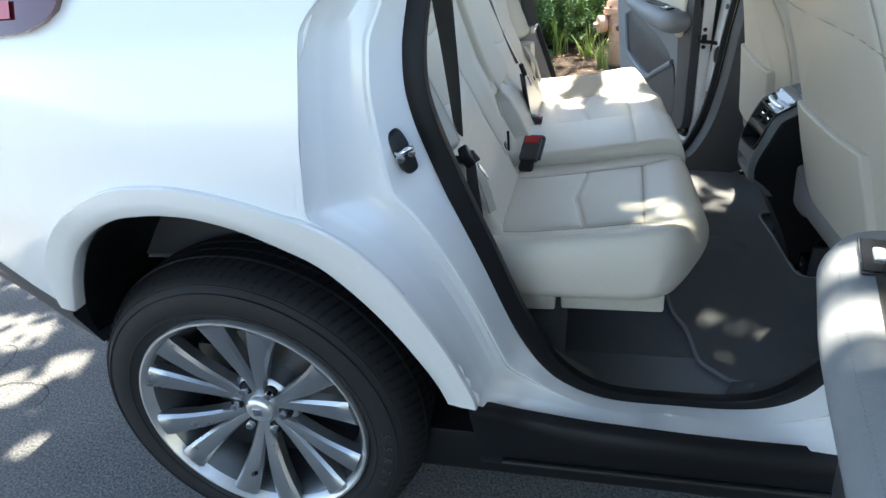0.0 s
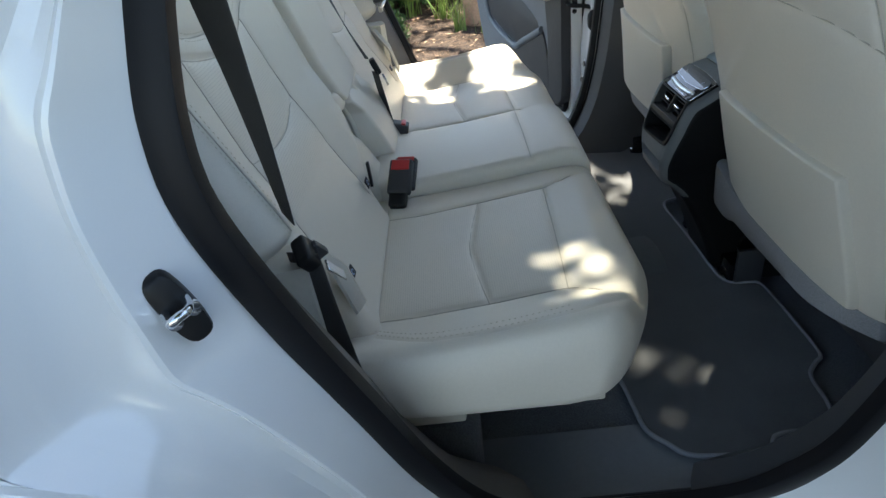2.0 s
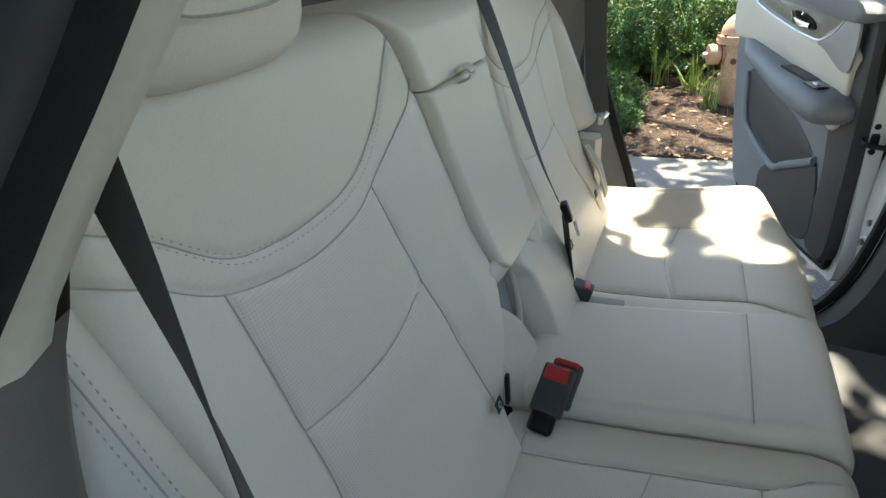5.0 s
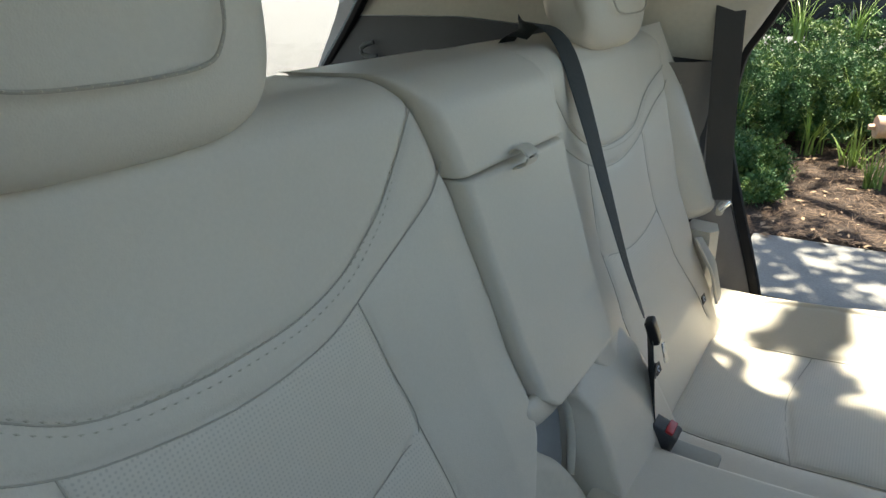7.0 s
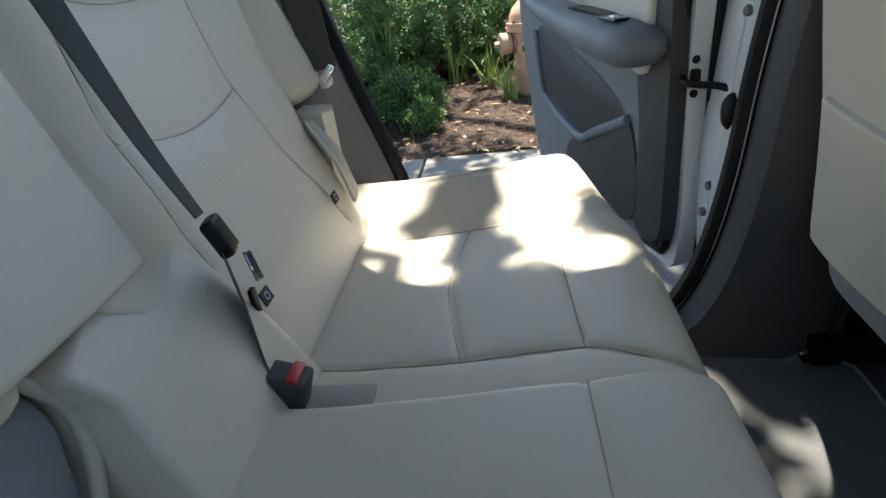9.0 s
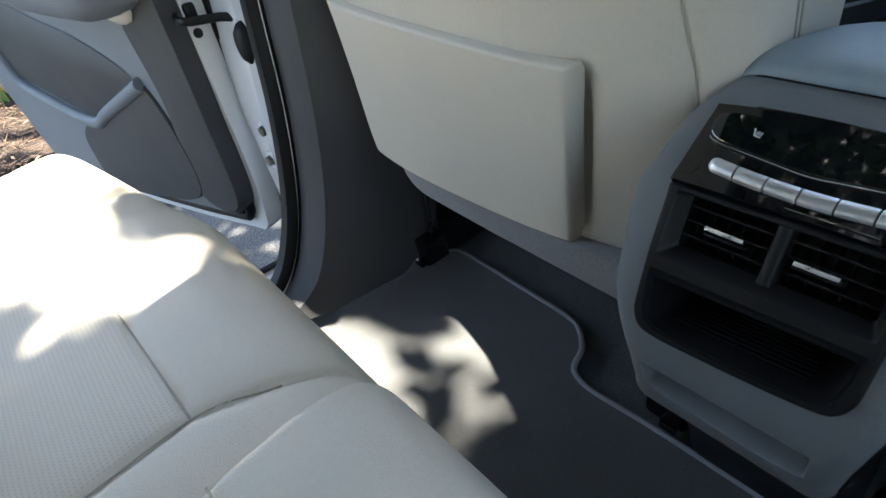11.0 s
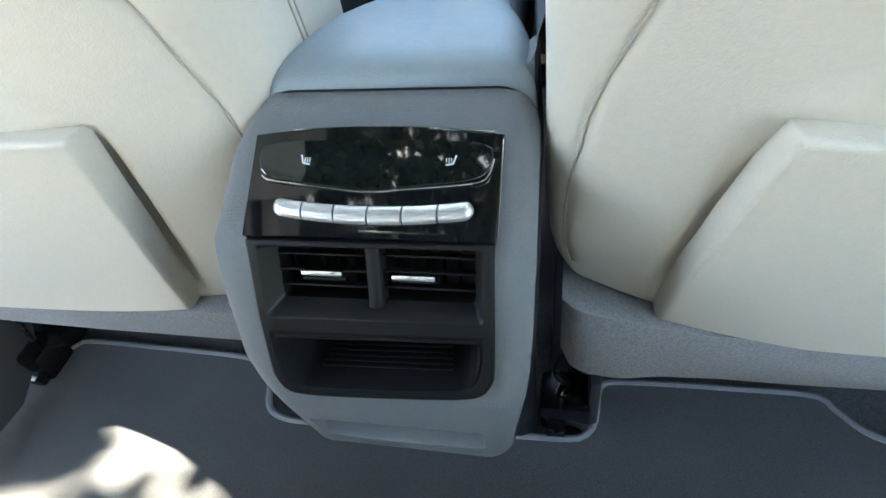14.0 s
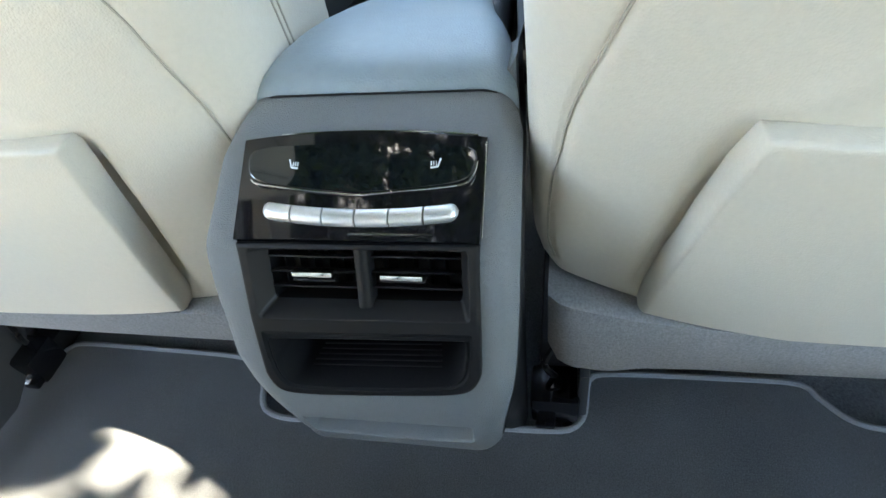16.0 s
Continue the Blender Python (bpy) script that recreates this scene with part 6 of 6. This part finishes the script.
    part("wiring_boot", loft(np.array([[(1.176 - o, s * (.81 + .022 * k * math.cos(a)), .80 + .032 * k * math.sin(a)) for a in np.linspace(0, 2 * np.pi, 24, endpoint=False)] for o, k in ((0, 1.1), (.01, 1), (.018, .7), (.02, .3))])), RUBBER, CAR, "black rubber wiring boot")

# ---- cargo bay and open tailgate ----
for s in (-1, 1):
    ztop = interp([-.88, -.41, -.1, .07, .36, .47], [1.36, 1.348, 1.335, 1.313, 1.276, 1.263])
    inner_y = interp([-.9, -.5, -.1, .07, .2, .36, .45], [.60, .62, .605, .615, .63, .66, .69])
    rear = lambda z: -.53 + (z - 1.232) * 1.03
    stations = np.linspace(0, 1, 14)

    def at(q, z):
        x = rear(z) + (.45 - rear(z)) * q
        return x, s * float(inner_y(x)), z
    rows = []
    for k in (0, .4, .8, .97, 1):
        row = []
        for q in stations:
            x, y, z = at(q, 1.30)
            z = .70 + (float(ztop(x)) - .70) * k
            row.append(at(q, z))
        rows.append(row)
    part("cargo_side_trim", loft(np.array(rows), False, False), DARKTRIM, CAR, "dark grey cargo side trim")
    rows = []
    for dz, dy in ((.002, .0), (.03, .008), (.12, -.01), (.25, -.06)):
        row = []
        for q in stations:
            x, y, z = at(q, 1.30)
            x, y, z = at(q, float(ztop(x)) + dz)
            row.append((x, y + s * dy, z))
        rows.append(row)
    part("cargo_pillar_trim", loft(np.array(rows), False, False), CREAM, CAR, "cream cargo pillar trim")
    part("cargo_hook", tube(smooth_line([(-.35, s * .604, 1.285), (-.38, s * .592, 1.275), (-.38, s * .592, 1.255), (-.34, s * .602, 1.25)], 16), .006, 8), GREY, CAR)
    part("tail_seal", tube(smooth_line([(-1.06, s * .58, .72), (-.78, s * .612, 1.0), (-.54, s * .622, 1.235), (-.36, s * .60, 1.40), (-.24, s * .55, 1.52), (-.20, s * .3, 1.55)], 60), .014, 8), RUBBER, CAR, "black tailgate seal")
part("cargo_floor", box((-.30, 0, .70), (1.15, 1.2, .04), .01), CARPET, CAR, "grey cargo floor")
# cargo net strung behind the backrest
net = thing("cargo_net", (-.5, -.1, 1.2), "black elastic cargo net behind the seats", "cargo net")
top = smooth_line([(-.80, -.62, 1.12), (-.82, -.30, 1.19), (-.83, .0, 1.235), (-.84, .06, 1.25)], 40)
part("net_cord", tube(top, .005, 6), BLACK, net)
V, F = [], []
for i in range(0, 38):
    a, b = top[i], top[min(i + 2, 39)]
    v, f = tube([a, (a + b) / 2 + np.array((0, 0, -.03)), b], .0022, 5)
    k = len(V)
    V += v
    F += [tuple(j + k for j in q) for q in f]
part("net_mesh", (V, F), BLACK, net)["kind"] = "stuff"
part("net_hook", box((-.845, .065, 1.265), (.03, .02, .05), .006, 2), BLACK, net)


# ---- planting bed: hydrant, shrubs, grass, straw ----
def turned(profile, c, n=28):
    P = []
    for z, r in profile:
        P.append([(c[0] + r * math.cos(a), c[1] + r * math.sin(a), c[2] + z) for a in np.linspace(0, 2 * np.pi, n, endpoint=False)])
    return loft(np.array(P))


def hydrant(c):
    t = thing("fire_hydrant", c, "faded orange cast fire hydrant with chipped paint", "fire hydrant")
    part("barrel", turned([(-.05, .135), (.0, .135), (.015, .135), (.02, .10), (.22, .098), (.225, .118), (.25, .118), (.255, .10), (.34, .105), (.44, .12), (.47, .12), (.475, .15), (.50, .155), (.505, .15), (.53, .15)], c), HYDRANT, t)
    part("bonnet", turned([(.53, .13), (.57, .125), (.62, .10), (.655, .065), (.67, .035), (.675, .02), (.72, .018), (.722, .0)], c), HYDRANT, t, "domed bonnet")
    part("nozzle", cyl((c[0] - .09, c[1] - .02, c[2] + .40), (c[0] - .20, c[1] - .05, c[2] + .40), .068, .072, n=24, bevel=.01), HYDRANT, t, "side nozzle cap")
    part("nozzle_nut", cyl((c[0] - .20, c[1] - .05, c[2] + .40), (c[0] - .235, c[1] - .058, c[2] + .40), .022, .018, n=5), HYDRANT, t)
    part("nozzle_seam", cyl((c[0] - .125, c[1] - .03, c[2] + .40), (c[0] - .131, c[1] - .032, c[2] + .40), .075, n=24), RUST, t, "rusty seam")
    part("front_boss", cyl((c[0] - .02, c[1] - .09, c[2] + .37), (c[0] - .03, c[1] - .145, c[2] + .37), .06, .055, n=24, bevel=.008), HYDRANT, t)
    part("rust_plug", cyl((c[0] - .03, c[1] - .142, c[2] + .37), (c[0] - .03, c[1] - .16, c[2] + .37), .022, n=6), RUST, t, "rusted plug")
    for k in range(8):
        a = 2 * math.pi * k / 8
        part("flange_bolt", cyl((c[0] + .138 * math.cos(a), c[1] + .138 * math.sin(a), c[2] + .465), (c[0] + .138 * math.cos(a), c[1] + .138 * math.sin(a), c[2] + .545), .011, n=6), RUST, t)
    return t


hydrant((.95, 4.02, .10))


def spray(V, F, p, r, size, rng, n, flat=.6, up=.4):
    """Clump of small leaf scales round p."""
    for _ in range(n):
        d = rng.normal(size=3)
        d /= np.linalg.norm(d)
        q = p + d * r * rng.random() ** .5 * np.array((1, 1, .8))
        a = rng.normal(size=3) * .7 + d + np.array((0, 0, up))
        a /= np.linalg.norm(a)
        b = np.cross(a, rng.normal(size=3))
        b /= np.linalg.norm(b) + 1e-9
        L, w = size * rng.uniform(.7, 1.4), size * rng.uniform(.16, .3)
        k = len(V)
        V += [q, q + a * L * .5 + b * w, q + a * L, q + a * L * .5 - b * w]
        F.append((k, k + 1, k + 2, k + 3))


def shrub(c, rx, ry, h, n, seed, name_label):
    rg = np.random.default_rng(seed)
    t = thing("shrub", c, name_label, "shrub", "shrubs in the bed")
    part("stem", cyl((c[0], c[1], c[2] - .05), (c[0], c[1], c[2] + h * .6), .03, .012, n=8), BARK, t)
    V, F, V2, F2 = [], [], [], []
    for i in range(n):
        # clumps over a dome, denser outside, with gaps
        th, ph = rg.uniform(0, 2 * np.pi), math.acos(rg.uniform(.0, 1))
        rr = rg.uniform(.72, 1.05) if rg.random() > .25 else rg.uniform(.3, .8)
        lump = 1 + .22 * noise.noise((math.cos(th) * 2 + seed, math.sin(th) * 2, ph * 2))
        p = np.array((c[0] + rx * rr * lump * math.sin(ph) * math.cos(th), c[1] + ry * rr * lump * math.sin(ph) * math.sin(th), c[2] + h * rr * lump * math.cos(ph) + .03))
        light = rg.random() < .28
        spray(V2 if light else V, F2 if light else F, p, rg.uniform(.03, .055), .024, rg, 64)
    part("foliage", ([tuple(v) for v in V], F), LEAF, t, "dense dark green needle foliage", smooth=False, recalc=False)["kind"] = "stuff"
    if F2:
        part("new_growth", ([tuple(v) for v in V2], F2), LEAFLT, t, "paler green shoot tips", smooth=False, recalc=False)["kind"] = "stuff"
    return t


for c, rx, ry, h, n, sd in (((-.10, 4.75, .25), .62, .6, .62, 620, 1), ((.45, 4.9, .26), .55, .5, .60, 520, 2), ((-.35, 4.05, .14), .42, .42, .42, 460, 3), ((.08, 3.75, .13), .28, .26, .26, 240, 4), ((-.95, 4.3, .16), .6, .55, .6, 520, 5), ((.95, 5.1, .26), .5, .4, .55, 400, 6), ((-1.7, 4.2, .15), .6, .6, .6, 420, 7), ((1.5, 4.9, .25), .5, .5, .5, 300, 8), ((-.6, 5.6, .3), .7, .5, .75, 480, 21), ((.3, 5.75, .3), .7, .5, .80, 480, 22), ((1.2, 5.7, .3), .7, .5, .72, 480, 23), ((.22, 3.42, .11), .13, .12, .13, 70, 9), ((-.35, 3.35, .10), .16, .14, .14, 90, 10)):
    shrub(c, rx, ry, h, n, sd, "bushy green juniper shrub with paler tips" if h > .2 else "small low green shrub in the mulch")


def grass_tuft(c, n, hgt, seed, label="tuft of long green grass blades"):
    rg = np.random.default_rng(seed)
    t = thing("grass_tuft", c, label, "grass", "grass tufts")
    V, F = [], []
    for i in range(n):
        a, L = rg.uniform(0, 6.28), hgt * rg.uniform(.55, 1.15)
        lean = rg.uniform(.1, .75)
        w = rg.uniform(.005, .011)
        o = np.array((c[0] + rg.normal() * .03, c[1] + rg.normal() * .03, c[2]))
        side = np.array((-math.sin(a), math.cos(a), 0))
        k = len(V)
        for j, q in enumerate((0, .35, .7, 1.0)):
            p = o + np.array((math.cos(a) * lean * L * q * q, math.sin(a) * lean * L * q * q, L * q * (1 - .28 * lean * q)))
            ww = w * (1 - q * .95)
            V += [tuple(p - side * ww), tuple(p + side * ww)]
        F += [(k + 2 * j, k + 2 * j + 1, k + 2 * j + 3, k + 2 * j + 2) for j in range(3)]
    part("grass_clump", (V, F), GRASS, t, smooth=False, recalc=False)["kind"] = "stuff"
    return t


rg = np.random.default_rng(11)
for c, n, hh in (((.78, 3.85, .11), 34, .36), ((.66, 4.2, .13), 30, .42), ((1.02, 3.70, .10), 22, .26), ((.40, 4.35, .2), 26, .5), ((-.10, 4.25, .3), 30, .62), ((.15, 4.6, .45), 34, .6), ((.6, 4.75, .45), 34, .55), ((.95, 4.7, .35), 30, .55), ((-.4, 4.6, .4), 30, .65), ((-.05, 5.1, .5), 30, .6), ((.35, 5.2, .5), 36, .62), ((.8, 5.3, .5), 36, .6), ((1.3, 4.4, .15), 30, .5), ((-.55, 3.9, .25), 20, .45), ((.1, 5.5, .9), 40, .55), ((.5, 5.5, .9), 40, .5), ((-.3, 5.4, .85), 40, .55), ((.9, 5.5, .85), 40, .5)):
    grass_tuft(c, n if c[1] < 4.3 else n * 2 // 3, hh * (1.0 if c[1] < 4.0 else .82), int(rg.integers(1e6)))

# pine straw and dry leaves over the mulch
V, F, V2, F2 = [], [], [], []
for i in range(16000):
    x, y = rg.uniform(-2.2, 2.6), 2.92 + 2.6 * rg.random() ** 1.2
    z = bed_z(x, y) + rg.uniform(.0, .02)
    a, L = rg.uniform(0, 6.28), rg.uniform(.04, .12)
    dz = rg.uniform(-.2, .25) * L
    w = rg.uniform(.0008, .0018)
    dx, dy = math.cos(a) * L / 2, math.sin(a) * L / 2
    k = len(V)
    nx, ny = -math.sin(a) * w, math.cos(a) * w
    V += [(x - dx - nx, y - dy - ny, z), (x + dx - nx, y + dy - ny, z + dz), (x + dx + nx, y + dy + ny, z + dz + .001), (x - dx + nx, y - dy + ny, z + .001)]
    F.append((k, k + 1, k + 2, k + 3))
for i in range(600):
    x, y = rg.uniform(-2.2, 2.6), 2.85 + 2.2 * rg.random() ** 1.3
    z = bed_z(x, max(y, 2.96)) + rg.uniform(.005, .03)
    a, L = rg.uniform(0, 6.28), rg.uniform(.015, .04)
    c_, s_ = math.cos(a) * L, math.sin(a) * L
    k = len(V2)
    V2 += [(x - c_, y - s_, z), (x - s_ * .4, y + c_ * .4, z + rg.uniform(0, .012)), (x + c_, y + s_, z + rg.uniform(-.004, .012)), (x + s_ * .4, y - c_ * .4, z + rg.uniform(0, .01))]
    F2.append((k, k + 1, k + 2, k + 3))
tagged(part("pine_straw", (V, F), STRAW, None, smooth=False, recalc=False), "scattered brown pine needles on the mulch", "pine straw", kind="stuff")
tagged(part("dry_leaves", (V2, F2), STRAWPALE, None, smooth=False, recalc=False), "scattered pale dry leaves on the mulch", "leaf litter", kind="stuff")


# ---- trees that shade the car ----
def tree(at, height, lean, seed, crown_at=None, label="tall shade tree with a rough grey-brown trunk"):
    rg = np.random.default_rng(seed)
    t = thing("tree", at, label, "tree", "shade trees")
    p = [(at[0] + lean[0] * q + .08 * math.sin(q * 5 + seed), at[1] + lean[1] * q + .06 * math.cos(q * 4 + seed), at[2] - .1 + height * q) for q in np.linspace(0, 1, 14)]
    P = []
    for i, c in enumerate(p):
        r = .20 * (1 - .75 * i / 13) + (.06 if i == 0 else 0)
        P.append([(c[0] + r * (1 + .1 * math.sin(5 * a + i)) * math.cos(a), c[1] + r * (1 + .1 * math.sin(5 * a + i)) * math.sin(a), c[2]) for a in np.linspace(0, 2 * np.pi, 18, endpoint=False)])
    part("trunk", loft(np.array(P)), BARK, t, "rough bark trunk")
    return t, p, rg


SUNV = np.array(SUN_DIR)


def shadow_at(p, z):
    """Where the sun throws the point p on the level z."""
    k = (p[:, 2] - z) / SUNV[2]
    return p[:, :2] - k[:, None] * SUNV[:2]


# openings in the crown: sun flecks at a level (x, y, radius x, radius y, level)
FLECKS = [(1.115, -.10, .02, .035, .41),
          (-1.2, -.25, .08, .06, 0), (-1.32, -.42, .10, .08, 0), (-1.65, -.1, .2, .12, 0), (-1.0, -.65, .03, .03, 0), (-1.05, -.9, .05, .04, 0), (-.95, -1.2, .05, .05, 0),
          (.3, 2.45, .08, .06, .05), (.62, 2.6, .06, .05, .05), (.9, 2.4, .08, .05, .05), (.55, 3.4, .14, .12, .1), (.75, 3.7, .1, .1, .1), (.9, 4.0, .10, .2, .3), (1.0, -1.02, .012, .02, .95), (.95, -1.12, .015, .02, .9), (1.0, -1.22, .02, .015, .8), (.95, -1.0, .015, .02, .7)]
# larger sunlit patches: level, share of leaves left in them, outline
PATCHES = [(.765, .015, [(.53, .62), (.545, .467), (.625, .41), (.69, .365), (.68, .47), (.672, .56), (.65, .72), (.58, .74)]),
           (.765, .025, [(.745, .68), (.78, .80), (.87, .78), (.92, .62), (.945, .55), (.86, .51), (.855, .45), (.914, .43), (.955, .35), (.905, .375), (.86, .345), (.82, .375), (.785, .395), (.756, .49), (.75, .58)]),
           (.415, .05, [(1.258, .515), (1.248, .42), (1.222, .345), (1.207, .295), (1.173, .268), (1.138, .235), (1.11, .24), (1.105, .335), (1.09, .40), (1.07, .415), (1.068, .33), (1.08, .24), (.99, .26), (.95, .45), (.988, .55), (1.02, .63), (1.09, .62), (1.118, .565), (1.147, .499), (1.166, .436), (1.180, .435)]),
           (.415, .05, [(1.206, .262), (1.208, .228), (1.180, .228), (1.184, .254)]),
           (.77, .14, [(.755, -.57), (.803, -.495), (.785, -.434), (.828, -.375), (.89, -.434), (.92, -.51), (.92, -.575)]),
           (.415, .12, [(.985, -.325), (1.08, -.33), (1.114, -.404), (1.145, -.47), (1.123, -.51), (1.087, -.495), (1.064, -.41), (1.015, -.37), (1.0, -.46), (.985, -.46)]),
           (.90, .66, [(.80, -1.15), (1.10, -1.05), (1.10, -1.60), (.85, -1.75)])]


# larger gaps where the sky shows between the boughs (x, y, radii)
SKY_GAPS = [(.42, 1.36, .20, .30), (.22, 1.80, .14, .16), (.10, 1.05, .16, .14), (.50, 2.15, .12, .14)]


def crown(t, centre, r, n, seed, leaf=.09):
    rg = np.random.default_rng(seed)
    c = np.array(centre)
    ok = []
    while sum(len(o) for o in ok) < n:
        p = rg.normal(size=(4000, 3))
        p /= np.linalg.norm(p, axis=1)[:, None]
        p = c + p * (rg.random((4000, 1)) ** .45) * np.array(r)
        keep = np.ones(len(p), bool)
        for fx, fy, ra, rb, z in FLECKS:
            q = shadow_at(p, z)
            k = ((q[:, 0] - fx) / (ra + .028)) ** 2 + ((q[:, 1] - fy) / (rb + .028)) ** 2
            keep &= (k > rg.uniform(.9, 1.1, len(p))) | (rg.random(len(p)) < .02)
        for z, share, outline in PATCHES:
            q = shadow_at(p, z)
            lit = inside(q[:, 0], q[:, 1], outline) | (dist_to(q[:, 0], q[:, 1], [outline + outline[:1]]) < .012)
            keep &= ~lit | (rg.random(len(p)) < share)
        # thinner over the strip and the bed
        keep &= (shadow_at(p, 0.0)[:, 1] < 1.35) | (rg.random(len(p)) < .50)
        # unbroken shade over the console
        q = shadow_at(p, .75)
        keep |= (np.abs(q[:, 0] - 1.17) < .12) & (np.abs(q[:, 1]) < .125)
        for hx, hy, ra, rb in SKY_GAPS:
            keep &= (((p[:, 0] - hx) / ra) ** 2 + ((p[:, 1] - hy) / rb) ** 2 > rg.uniform(.6, 1.3, len(p))) | (rg.random(len(p)) < .1)
        ok.append(p[keep])
    p = np.concatenate(ok)[:n]
    n = len(p)
    a = rg.normal(size=p.shape)
    a /= np.linalg.norm(a, axis=1)[:, None]
    b = np.cross(a, rg.normal(size=p.shape))
    b /= np.linalg.norm(b, axis=1)[:, None]
    L = leaf * rg.uniform(.6, 1.3, (n, 1))
    V = np.stack([p - a * L, p + b * L * .55, p + a * L, p - b * L * .55], 1).reshape(-1, 3)
    F = [(4 * i, 4 * i + 1, 4 * i + 2, 4 * i + 3) for i in range(n)]
    part("crown", (V.tolist(), F), CROWN, t, "leafy green crown with gaps", smooth=False, recalc=False)["kind"] = "stuff"


t1, p1, _ = tree((-.57, 6.3, .25), 5.6, (.6, -1.0), 3)
for k, d in enumerate(((1.4, -2.8, .5), (-.9, -2.3, .4), (2.2, -.8, .6), (.6, -4.3, .4))):
    st = Vector(p1[8 + k % 3])
    part("limb", tube(smooth_line([tuple(st), tuple(st + Vector(d) * .5 + Vector((0, 0, .3))), tuple(st + Vector(d))], 14), .045, 8), BARK, t1)
crown(t1, (.2, 2.15, 4.5), (2.5, 2.8, .6), 44000, 5, .06)
crown(t1, (.3, 6.0, 6.4), (2.4, 1.5, .8), 700, 6)
# second tree, added out of view to dim the light from the right
t2, p2, _ = tree((3.4, -5.6, 0.0), 4.9, (-.8, .9), 8, label="unseen broad tree added to shade the open side of the car")
for d in ((-2.2, 2.6, .3), (-1.6, .4, .4), (-2.6, -1.0, .5)):
    st = Vector(p2[10])
    part("limb", tube(smooth_line([tuple(st), tuple(st + Vector(d) * .5 + Vector((0, 0, .25))), tuple(st + Vector(d))], 14), .045, 8), BARK, t2)
crown(t2, (.4, -1.5, 4.8), (2.6, 1.9, .6), 9000, 7, .07)
crown(t2, (.8, -4.4, 5.2), (3.4, 2.2, .6), 9000, 9, .09)


# ---- dark cars parked beyond the bed ----
def parked_car(c, paint, label):
    """A dark car seen side-on; c is its middle on the ground."""
    t = thing("parked_car", c, label, "car", "parked cars")
    side = [(-2.25, .42), (-2.3, .70), (-2.2, .95), (-1.75, 1.06), (-1.05, 1.12), (-.45, 1.52), (.35, 1.60), (1.25, 1.55), (1.95, 1.12), (2.22, 1.02), (2.28, .62), (2.2, .36), (1.7, .30), (-1.7, .30)]
    o = smooth_line(side, 110, True)
    rings = []
    for y, k in ((-.90, .985), (-.86, 1.0), (.86, 1.0), (.90, .985)):
        rings.append([(c[0] + x * k, c[1] + y * (1 if z < 1.05 else 1 - .35 * (z - 1.05)), c[2] + .75 + (z - .75) * k) for x, z in o])
    part("body", loft(np.array(rings)), paint, t, "dark glossy bodywork", angle=50)
    for pts in (((-.95, 1.12), (-.42, 1.44), (.30, 1.50), (.30, 1.12)), ((.38, 1.12), (.38, 1.50), (1.20, 1.46), (1.75, 1.13))):
        part("side_window", loft(np.array([[(c[0] + x, c[1] - .905 + .30 * max(0, z - 1.05) + d, c[2] + z) for x, z in pts] for d in (.02, -.006)])), GLASS, t, "dark side window", smooth=False)
    for x in (-1.38, 1.38):
        P = [[(c[0] + x + r * math.cos(a), c[1] + y, c[2] + .34 + r * math.sin(a)) for a in np.linspace(0, 2 * np.pi, 36, endpoint=False)] for y, r in ((-.70, .33), (-.90, .335), (-.925, .31), (-.925, .25))]
        w = part("wheel", loft(np.array(P)), TYRE, t, "black tyre")
        for k in range(5):
            a = 2 * math.pi * k / 5
            part("spoke", cyl((c[0] + x, c[1] - .93, c[2] + .34), (c[0] + x + .24 * math.cos(a), c[1] - .93, c[2] + .34 + .24 * math.sin(a)), .028, .02, n=8), STEEL, w)
    part("headlamp", box((c[0] - 2.02, c[1] - .84, c[2] + .72), (.30, .12, .11), .04, 3), SATIN, t, "clear headlamp")
    part("fog_lamp", box((c[0] - 2.1, c[1] - .84, c[2] + .48), (.14, .10, .06), .02, 2), SATIN, t)
    part("sill", box((c[0], c[1] - .88, c[2] + .32), (2.1, .06, .10), .02), BLACK, t)
    return t


parked_car((1.68, 8.3, .495), NAVY, "black parked car beyond the shrubs")
parked_car((-3.9, 8.6, .495), NAVY, "black parked car farther along the lot")
